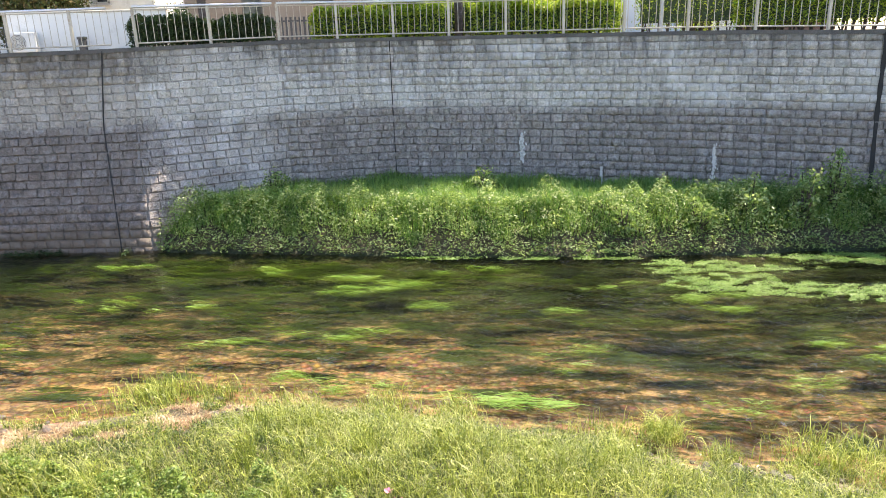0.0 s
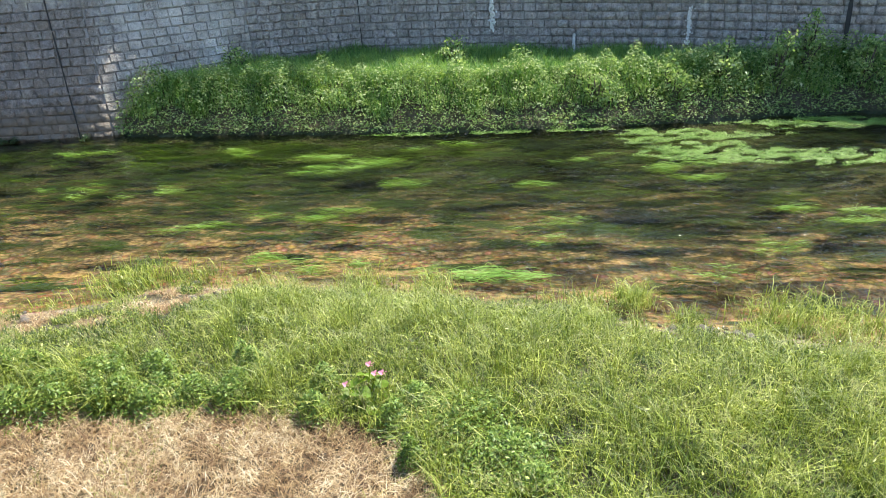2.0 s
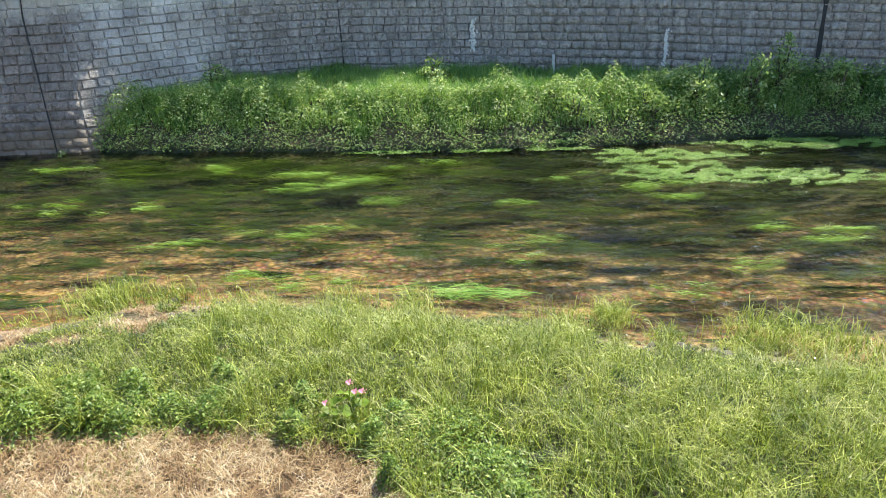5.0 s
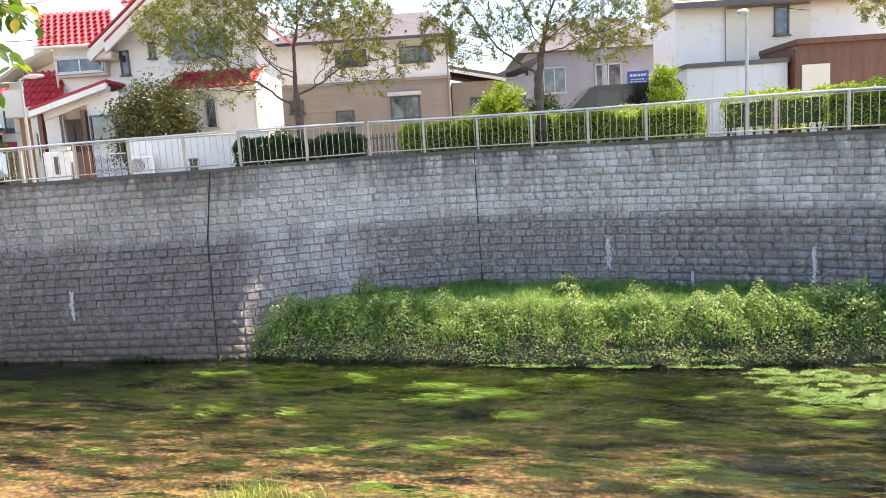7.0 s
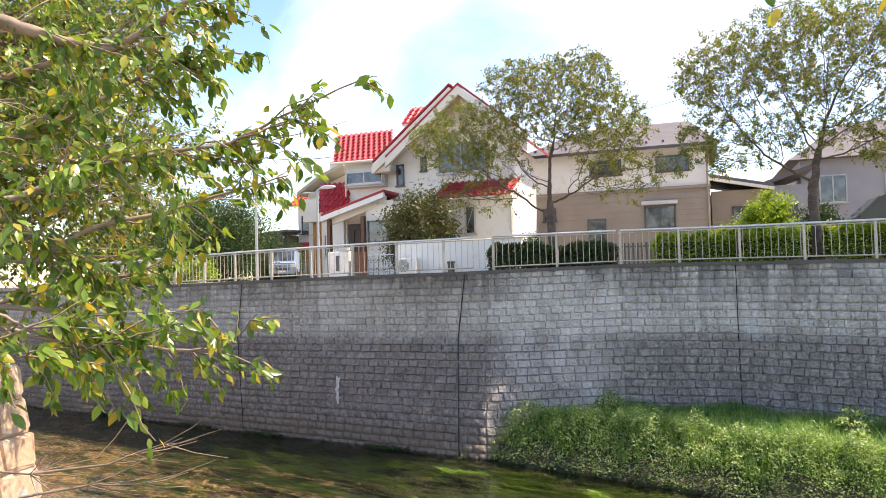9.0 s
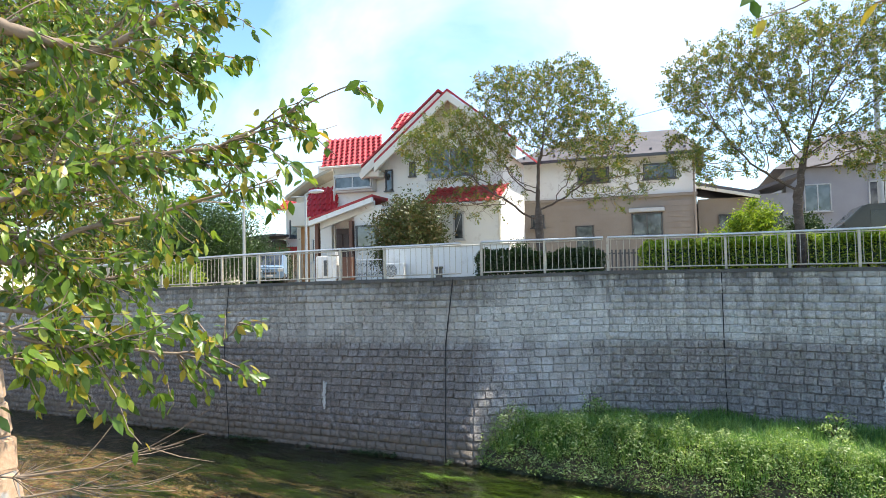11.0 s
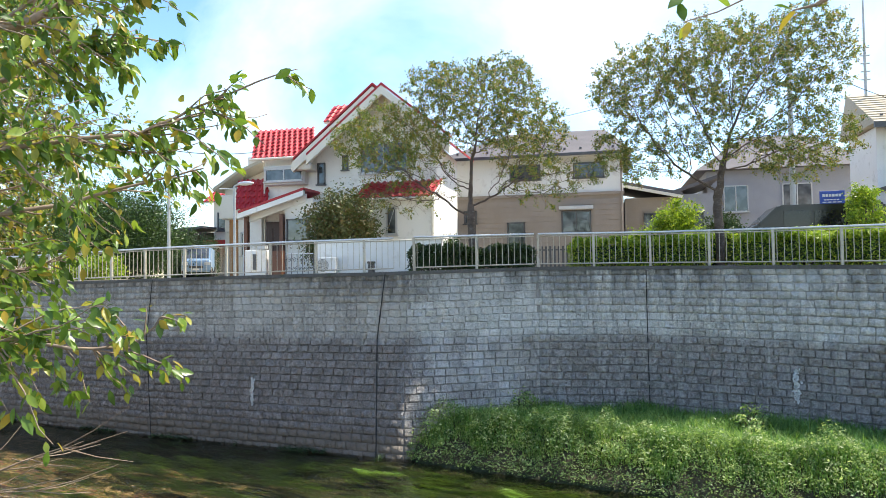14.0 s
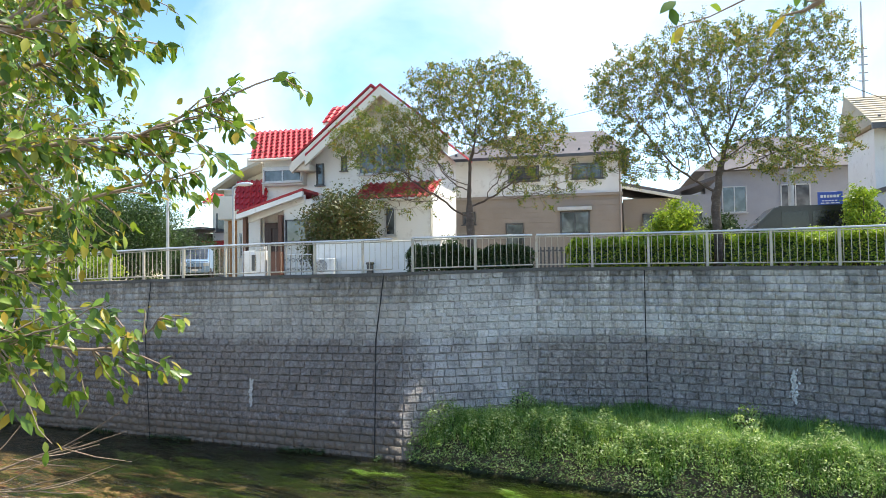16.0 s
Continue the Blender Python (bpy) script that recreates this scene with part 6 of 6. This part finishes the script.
def right_house():
    h = thing("house", "white and buff-sided two-storey house with a tan shingle roof", "house", far=True)
    part("wall", boxed(9.1, 25.0, G, 18, 27.6, 9.55), WHITE, h)
    sid = part("siding_panel", boxed(10.9, 24.95, 7.2, 14.0, 25.0, 9.5), BEIGE, h, "buff ribbed siding panel")
    siding(sid, 10.9, 14.0, 7.2, 9.5, 24.94, CREAM, 0.1)
    bm = bmesh.new()
    e = [bm.verts.new(p) for p in ((8.85, 24.4, 9.6), (18.6, 24.4, 9.6), (18.6, 27.9, 9.6), (8.85, 27.9, 9.6))]
    r = [bm.verts.new(p) for p in ((8.85, 27.0, 11.2), (18.6, 27.0, 11.2))]
    for f in ((e[0], e[1], r[1], r[0]), (e[2], e[3], r[0], r[1]), (e[3], e[0], r[0]), (e[1], e[2], r[1]), (e[3], e[2], e[1], e[0])):
        bm.faces.new(f)
    roof = part("roof", bm, TAN_ROOF, h, "tan shingle roof")
    me = bpy.data.meshes.new("shingle_course")
    b = boxed(0, 0, 0, 9.7, 0.2, 0.02)
    b.to_mesh(me)
    me.materials.append(TAN_ROOF)
    for k in range(12):
        o = hang(new("shingle_course", me), roof)
        o.location, o.rotation_euler = (8.85, 24.4 + k * 0.21, 9.62 + k * 0.129), (math.atan2(0.126, 0.21) - 0.08, 0, 0)
    for k in range(12):
        part("snow_guard", boxed(9.2 + k * 0.75, 24.85, 9.9, 9.28 + k * 0.75, 24.9, 9.99), FRAME, h)
    part("fascia", boxed(8.83, 24.34, 9.42, 18.6, 24.42, 9.62), FRAME, h, "dark eaves fascia")
    window(h, 12.65, 13.2, 8.35, 9.4, 24.93, FRAME, 1)
    v, f = tube_np([(9.35, 26.5, 11.0), (9.35, 26.5, 12.5), (9.35, 26.5, 14.6)], [0.05, 0.05, 0.03], 6)
    part("aerial_mast", mesh_of("aerial_mast", v, f, GALV), GALV, h)
    for k in range(5):
        part("aerial_rung", boxed(9.2, 26.46, 11.6 + k * 0.3, 9.5, 26.5, 11.64 + k * 0.3), GALV, h)
    s = thing("shed", "flat-roofed pale blue-grey shed with a dark roof edge", "shed", far=True)
    part("wall", boxed(8.45, 22.2, G, 11.75, 24.3, 7.05), PALE_BLUE, s)
    part("roof_edge", boxed(8.4, 22.12, 7.05, 11.8, 24.35, 7.2), FRAME, s)
    for k in range(1, 4):
        part("panel_seam", boxed(8.45 + k * 0.82, 22.19, G, 8.465 + k * 0.82, 22.2, 7.05), SILVER, s)
    b = thing("lean_to", "rust-brown lean-to with a cream panel door", "lean-to", far=True)
    part("wall", boxed(11.85, 21.9, G, 16.5, 24.3, 7.55), BROWN, b)
    part("roof_edge", boxed(11.8, 21.7, 7.55, 16.6, 24.3, 7.72), BROWN, b)
    part("door", boxed(12.05, 21.86, G, 12.95, 21.9, 6.9), CREAM, b, "cream panel door")
    lt = part("small_lamp", boxed(11.72, 21.75, 7.35, 11.86, 21.95, 7.5, 0.03), FRAME, b)


right_house()


# ---- vehicles ----
def wheel(parent, x, y, r):
    a = np.linspace(0, 6.2832, 19)
    v, f = tube_np(np.stack([x + (r - 0.08) * np.cos(a), np.full(19, y), r + (r - 0.08) * np.sin(a)], 1), np.full(19, 0.09), 8)
    w = part("wheel", mesh_of("wheel", v, f, RUBBER, True), RUBBER, parent)
    bm = bmesh.new()
    bmesh.ops.create_cone(bm, cap_ends=True, segments=18, radius1=r - 0.12, radius2=r - 0.15, depth=0.14, matrix=Matrix.Translation((x, y, r)) @ Matrix.Rotation(radians(90), 4, "X"))
    part("rim", bm, GALV, w)


def extruded(profile, y0, y1, bevel=0.05):
    bm = bmesh.new()
    a = [bm.verts.new((x, y0, z)) for x, z in profile]
    b = [bm.verts.new((x, y1, z)) for x, z in profile]
    k = len(profile)
    bm.faces.new(a)
    bm.faces.new(b[::-1])
    for i in range(k):
        bm.faces.new((a[i], b[i], b[(i + 1) % k], a[(i + 1) % k]))
    bmesh.ops.recalc_face_normals(bm, faces=bm.faces[:])
    bmesh.ops.bevel(bm, geom=bm.edges[:], offset=bevel, segments=2, affect="EDGES")
    return bm


def van(at):
    v = thing("van", "black one-box van parked behind the hedges", "van", at, plotted=False)
    part("body", extruded([(0.0, 0.3), (4.1, 0.3), (4.15, 1.2), (4.02, 1.98), (1.15, 1.98), (0.55, 1.42), (0.05, 1.15)], 0, 1.65, 0.06), BLACK, v)
    for x0, x1 in ((1.25, 2.0), (2.1, 2.95), (3.05, 3.8)):
        part("side_window", boxed(x0, -0.012, 1.3, x1, 0.005, 1.8, 0.004), TINTED, v)
    ws = slab((0.6, 1.49), (1.1, 1.96), 0.1, 1.55, 0.03)
    part("windscreen", ws, GLASS, v)
    part("headlight", boxed(0.0, -0.01, 0.86, 0.32, 0.14, 1.08, 0.03), RAIL_TOP, v, "clear chrome headlight")
    part("tail_light", boxed(4.02, -0.01, 0.85, 4.14, 0.1, 1.3, 0.02), TILE, v, "red tail light")
    part("mirror", boxed(1.0, -0.2, 1.05, 1.14, -0.02, 1.24, 0.03), BLACK, v)
    part("door_trim", boxed(0.6, -0.012, 0.62, 3.9, 0.0, 0.66), GALV, v, "silver trim strip")
    for x in (0.75, 3.35):
        for y in (0.1, 1.55):
            wheel(v, x, y, 0.31)


van((3.9, 22.7, 4.48))


def small_car(at):
    c = thing("car", "pale blue small van parked nose-on in a drive", "car", at, plotted=True)
    part("body", extruded([(0, 0.3), (3.3, 0.3), (3.3, 1.65), (0.75, 1.7), (0.3, 1.0), (0, 0.9)], -0.72, 0.72, 0.07), CARBLUE, c)
    ws = slab((0.28, 1.04), (0.72, 1.66), -0.6, 0.6, 0.03)
    part("windscreen", ws, GLASS, c)
    for y in (-0.55, 0.55):
        part("headlight", boxed(-0.03, y - 0.14, 0.66, 0.06, y + 0.14, 0.84, 0.02), RAIL_TOP, c, "clear headlight")
    part("grille", boxed(-0.02, -0.35, 0.5, 0.03, 0.35, 0.62), FRAME, c)
    part("plate", boxed(-0.035, -0.16, 0.38, 0.0, 0.16, 0.48), WHITE, c, "plain pale number plate")
    for x in (0.6, 2.7):
        for y in (-0.7, 0.7):
            wheel(c, x, y, 0.28)
    c.rotation_euler.z = radians(118)


small_car((-21.5, 31.8, G + 0.06))


# ---- posts, lamps, wires, sign ----
def street_lamp(at, tall, arm, label):
    s = thing("street_lamp", label, "street lamp", at, plotted=at[0] < 0)
    v, f = tube_np([(0, 0, -0.05), (0, 0, tall * 0.5), (0, 0, tall)], [0.05, 0.045, 0.035], 8)
    part("pole", mesh_of("pole", v, f, GALV, True), GALV, s)
    v, f = tube_np([(0, 0, tall - 0.02), (arm * 0.5, 0, tall + 0.04), (arm, 0, tall + 0.06)], [0.03, 0.03, 0.03], 6)
    part("arm", mesh_of("arm", v, f, GALV, True), GALV, s)
    hd = bmesh.new()
    bmesh.ops.create_uvsphere(hd, u_segments=14, v_segments=8, radius=1.0, matrix=Matrix.Translation((arm * 1.15, 0, tall + 0.06)) @ Matrix.Diagonal((abs(arm) * 0.55 + 0.1, 0.11, 0.07, 1)))
    part("lamp_head", hd, RAIL_TOP, s, "pale lamp head")


street_lamp((-11.5, 19.15, 4.62), 3.05, 0.35, "slim street lamp with a flat white head beside the fence")
street_lamp((7.6, 17.25, 4.46), 3.0, -0.08, "short grey street lamp behind the fence")


def utility_pole(at, tall, label, bands=True):
    p = thing("utility_pole", label, "utility pole", at)
    v, f = tube_np([(0, 0, -0.1), (0, 0, tall * 0.5), (0, 0, tall)], [0.11, 0.1, 0.085] if bands else [0.06, 0.05, 0.045], 10)
    part("pole", mesh_of("pole", v, f, GALV, True), GALV, p)
    if bands:
        for z in (tall - 0.4, tall - 1.1):
            part("crossarm", boxed(-0.7, -0.05, z, 0.7, 0.05, z + 0.08), GALV, p)
            for x in (-0.6, 0, 0.6):
                part("insulator", boxed(x - 0.03, -0.03, z + 0.08, x + 0.03, 0.03, z + 0.22, 0.01), WHITE, p)


utility_pole((-15.4, 21.2, 4.6), 4.95, "slim grey pole beside the fence", False)
utility_pole((6.95, 27.0, 4.6), 9.6, "tall concrete utility pole behind the houses")


def wire(a, b, sag):
    t = np.linspace(0, 1, 20)[:, None]
    pts = np.array(a) * (1 - t) + np.array(b) * t - np.array((0, 0, 1)) * sag * 4 * t * (1 - t)
    pts = np.array([SITE @ Vector(q) for q in pts])
    v, f = tube_np(pts, np.full(20, 0.012), 4)
    ob = new("overhead_wire", mesh_of("overhead_wire", v, f, RUBBER))
    tagged(ob, "thin black overhead wire between poles and houses", "wire", "overhead wires")


wire((-15.4, 21.2, 9.45), (-13.6, 25.0, 10.0), 0.15)
wire((-15.4, 21.2, 9.4), (-26, 34, 9.0), 0.3)
wire((6.95, 27.0, 13.3), (-9.0, 38, 13.0), 0.6)
wire((6.95, 27.0, 13.0), (14, 25.0, 9.2), 0.6)
wire((6.95, 27.0, 12.6), (0.8, 30.1, 9.9), 0.4)


def blue_sign():
    s = thing("notice_sign", "blue notice board with white illegible writing above a van", "sign", far=True)
    part("board", boxed(7.0, 23.96, 6.83, 7.75, 24.0, 7.28, 0.006), BLUE, s)
    for k, (x0, x1, z, t) in enumerate(((7.08, 7.66, 7.08, 0.09), (7.12, 7.6, 6.96, 0.035), (7.08, 7.68, 6.88, 0.03))):
        n = 6 - k
        for i in range(n):
            a = x0 + (x1 - x0) * i / n
            part("writing_bar", boxed(a, 23.945, z, a + (x1 - x0) / n * 0.75, 23.958, z + t), WHITE, s)
    for x in (7.1, 7.65):
        part("post", boxed(x - 0.025, 24.0, G, x + 0.025, 24.05, 7.28), GALV, s)


blue_sign()
rail = thing("garden_fence", "dark picket fence beside a beige house", "fence", (-2.6, 22.4, 4.62))
for k in range(24):
    part("picket", boxed(k * 0.14, 0, 0, k * 0.14 + 0.07, 0.03, 0.95), FRAME, rail)
for z in (0.2, 0.8):
    part("fence_rail", boxed(0, 0.032, z, 3.4, 0.06, z + 0.05), FRAME, rail)


# ---- cherry trees on the near bank ----
LEAF_SHAPE = np.array([(0, 0, 0), (.22, .17, .035), (.5, .25, .05), (.8, .15, .02), (1.06, 0, -.06), (.8, -.15, .02), (.5, -.25, .05), (.22, -.17, .035), (.5, 0, 0)])
LEAF_FAN = np.array([(8, k, (k + 1) % 8) for k in range(8)])


def hung_leaves(points, ways, size, r):
    """Ovate pointed leaves, folded along the rib and drooping from their stalks."""
    k = len(points)
    d = ways + r.normal(0, 0.55, (k, 3)) + np.array([0, 0, -0.75])
    d /= np.linalg.norm(d, axis=1)[:, None]
    up = r.normal(0, 0.6, (k, 3)) + np.array([0.2, -0.3, 0.8])
    a = np.cross(up, d)
    a /= np.linalg.norm(a, axis=1)[:, None]
    n = np.cross(d, a)
    s = (size * r.uniform(0.6, 1.25, k))[:, None, None]
    L = LEAF_SHAPE
    v = points[:, None] + s * (L[None, :, :1] * d[:, None] + L[None, :, 1:2] * a[:, None] + L[None, :, 2:] * n[:, None])
    f = (np.arange(k)[:, None, None] * 9 + LEAF_FAN[None]).reshape(-1, 3)
    return v.reshape(-1, 3), f


REACH_LINES = [
    ([(-2.41, 1.73, 5.56), (-2.3, 1.81, 5.56), (-2.18, 1.93, 5.53), (-2.02, 2.05, 5.52), (-1.85, 2.12, 5.61), (-1.65, 2.18, 5.73)], 0.032, 30),
    ([(-2.66, 1.92, 5.12), (-2.48, 2.06, 5.19), (-2.25, 2.2, 5.35), (-2.04, 2.3, 5.48), (-1.84, 2.39, 5.52)], 0.016, 34),
    ([(-2.3, 1.55, 4.8), (-2.11, 1.69, 4.86), (-1.95, 1.81, 4.96), (-1.75, 1.95, 5.02), (-1.54, 2.08, 5.06), (-1.36, 2.14, 5.14), (-1.07, 2.23, 5.27)], 0.012, 30),
    ([(-2.38, 1.7, 4.7), (-2.24, 1.83, 4.69), (-2.09, 1.94, 4.82), (-1.87, 2.1, 4.87), (-1.63, 2.24, 4.95), (-1.42, 2.33, 5.01)], 0.013, 18),
    ([(-2.85, 2.07, 4.47), (-2.66, 2.24, 4.51), (-2.45, 2.39, 4.56), (-2.24, 2.52, 4.63)], 0.013, 26),
    ([(-2.3, 1.85, 4.5), (-2.13, 1.95, 4.42), (-2.04, 2.0, 4.36), (-1.88, 2.1, 4.32), (-1.71, 2.2, 4.31), (-1.59, 2.25, 4.45)], 0.010, 18),
    ([(-2.05, 1.55, 4.42), (-1.84, 1.66, 4.36), (-1.75, 1.69, 4.35), (-1.67, 1.71, 4.32)], 0.008, 14),
    ([(-2.92, 2.13, 5.46), (-2.69, 2.28, 5.58), (-2.46, 2.39, 5.71), (-2.18, 2.48, 5.91)], 0.018, 26),
    ([(-2.2, 1.4, 4.58), (-2.06, 1.46, 4.53), (-1.96, 1.53, 4.45), (-1.84, 1.62, 4.40)], 0.009, 16),
    ([(-1.97, 1.39, 4.40), (-1.87, 1.44, 4.33), (-1.8, 1.47, 4.33)], 0.007, 9),
    ([(-2.36, 1.69, 4.92), (-2.28, 1.76, 4.77), (-2.16, 1.87, 4.62), (-1.99, 2.0, 4.51)], 0.010, 18),
]


def near_tree(base, limbs, seed, label, leaf, per_twig, bare=(), over=None, twig_len=0.42):
    r = np.random.default_rng(seed)
    root = thing("cherry_tree", label, "tree", base)
    B = np.array(base)
    tubes, pts, ways = [], [], []
    crown = B + np.array([0.3, 0.2, 1.3])
    tubes.append(tube_np(np.array([B - (0, 0, 0.1), B + (0.05, 0.05, 0.7), crown, crown + (0.2, 0.1, 1.6), crown + (0.5, 0.2, 3.0)]), [0.24, 0.19, 0.16, 0.12, 0.05], 12))
    for line, rad, twigs in limbs:
        P = np.array(line) + (-0.1, -0.02, 0)
        first = P[0]
        lead = np.array([crown + np.array([0, 0, np.clip(first[2] - crown[2], 0, 2.4) * 0.6]), (crown + first) / 2 + (0, 0, 0.1), first])
        full = np.concatenate([lead[:-1], P])
        t = np.linspace(0, 1, len(full))
        tt = np.linspace(0, 1, 34)
        full = np.stack([np.interp(tt, t, full[:, k]) for k in range(3)], 1) + np.cumsum(r.normal(0, 0.004, (34, 3)), 0)
        tubes.append(tube_np(full, np.linspace(rad * 1.5, rad * 0.22, 34), 7))
        for _ in range(int(twigs * 1.35)):
            i = int(r.integers(10, 34))
            reach = 0.35 if (rad < 0.0135 and i > 29) else 1.0
            d = full[min(33, i + 1)] - full[i - 1]
            d = d / np.linalg.norm(d) + r.normal(0, 0.55, 3)
            ln = twig_len * r.uniform(0.4, 1.0) * reach
            q = [full[i]]
            for _ in range(6):
                d = d / np.linalg.norm(d) + r.normal(0, 0.18, 3) + (0, 0, -0.05)
                q.append(q[-1] + d / np.linalg.norm(d) * ln / 6)
            q = np.array(q)
            tubes.append(tube_np(q, np.linspace(0.0042, 0.0014, 7), 4))
            m = int(per_twig * reach * r.uniform(0.5, 1.2))
            j = r.integers(1, 7, m)
            pts.append(q[j] + r.normal(0, 0.012, (m, 3)))
            ways.append(np.repeat(d[None], m, 0) * 0.6)
    for line in bare:
        P = np.array(line)
        tubes.append(tube_np(P, np.linspace(0.007, 0.002, len(P)), 5))
        for k in range(9):
            i = int(r.integers(1, len(P)))
            d = (P[i] - P[i - 1]) / np.linalg.norm(P[i] - P[i - 1]) + r.normal(0, 0.5, 3)
            tubes.append(tube_np([P[i], P[i] + d * 0.08, P[i] + d * 0.17 + (0, 0, 0.02)], [0.003, 0.002, 0.001], 4))
    if over:
        P = np.array([crown + (0, 0, 1.5)] + over[0])
        t, tt = np.linspace(0, 1, len(P)), np.linspace(0, 1, 30)
        F = np.stack([np.interp(tt, t, P[:, k]) for k in range(3)], 1)
        tubes.append(tube_np(F, 0.05 * np.linspace(1, 0, 30) ** 1.6 + 0.0022, 6))
        for twig, leaves in over[1]:
            T = np.array(twig)
            tubes.append(tube_np(T, np.linspace(0.0035, 0.0015, len(T)), 5))
            for at, w in leaves:
                pts.append(np.array([at], float))
                ways.append(np.array([w], float))
    v, f = joined(tubes)
    part("trunk", mesh_of("trunk", v - B, f, PALE_BARK, True), PALE_BARK, root, "pale brown bark on slender reaching limbs")
    P, W = np.concatenate(pts), np.concatenate(ways)
    part("leaves", mesh_of("leaves", *(lambda q: (q[0] - B, q[1]))(hung_leaves(P, W, np.full(len(P), leaf), r)), LEAF_NEAR), LEAF_NEAR, root, "drooping green leaves, some turning yellow")


BARE = [[(-2.6, 2.0, 3.78), (-2.36, 2.17, 3.79), (-2.26, 2.21, 3.83), (-2.14, 2.25, 3.87)], [(-2.6, 1.95, 3.7), (-2.4, 2.1, 3.72), (-2.22, 2.2, 3.71)],
        [(-2.9, 1.75, 3.86), (-2.6, 2.0, 3.78), (-2.4, 2.15, 3.82)]]


STALK = [(-2.0, 0.8, 7.0), (-0.2, 1.3, 6.5), (0.6, 1.68, 5.75), (0.604, 1.72, 5.382), (0.542, 1.72, 5.207), (0.503, 1.72, 5.185), (0.451, 1.72, 5.177)]
TWIGS = [([(0.604, 1.72, 5.382), (0.474, 1.72, 5.299), (0.368, 1.72, 5.228), (0.28, 1.72, 5.191), (0.197, 1.72, 5.173)],
          [((0.2, 1.72, 5.175), (-1.2, 0, 0.7)), ((0.21, 1.71, 5.17), (-0.5, 0, -0.6)), ((0.2, 1.72, 5.24), (-0.9, 0, 0.6)), ((0.22, 1.73, 5.175), (-0.8, 0.2, -0.1)), ((0.31, 1.72, 5.205), (-0.5, 0, 0.9))]),
         ([(0.542, 1.72, 5.207), (0.53, 1.7, 5.2), (0.5, 1.7, 5.2)],
          [((0.45, 1.72, 5.18), (-1.1, 0, 0.2)), ((0.46, 1.72, 5.18), (-0.4, 0, -0.2)), ((0.47, 1.71, 5.185), (0.2, 0, -0.2)), ((0.48, 1.71, 5.19), (0.6, 0, 0.1)), ((0.5, 1.72, 5.19), (0.9, 0, 0.5)), ((0.47, 1.72, 5.19), (-0.2, 0, 0.9)), ((0.52, 1.72, 5.2), (0.8, 0.1, 0.9))])]
OVER = (STALK, TWIGS)
near_tree((-4.3, 0.2, 3.08), REACH_LINES, 501, "near cherry tree whose leafy limbs reach over the stream", 0.054, 21, BARE, OVER)
r5 = np.random.default_rng(77)
MID = np.array((0.0, -0.1, 4.55))
FAR_LINES = []
for rep in range(15):
    for line, rad, twigs in REACH_LINES:
        k = r5.uniform(1.75, 2.7)
        P = MID + (np.array(line[:5]) - MID) * k + r5.normal(0, 0.25, 3) + np.array([-0.9, -0.3, 0.0])
        if P[:, 2].min() > 4.7:
            FAR_LINES.append(([tuple(p) for p in P], rad * 1.6, int(twigs * 1.0)))
near_tree((-9.6, 3.3, 3.72), FAR_LINES, 502, "second cherry tree upstream with yellowing foliage", 0.05, 24, twig_len=0.8)
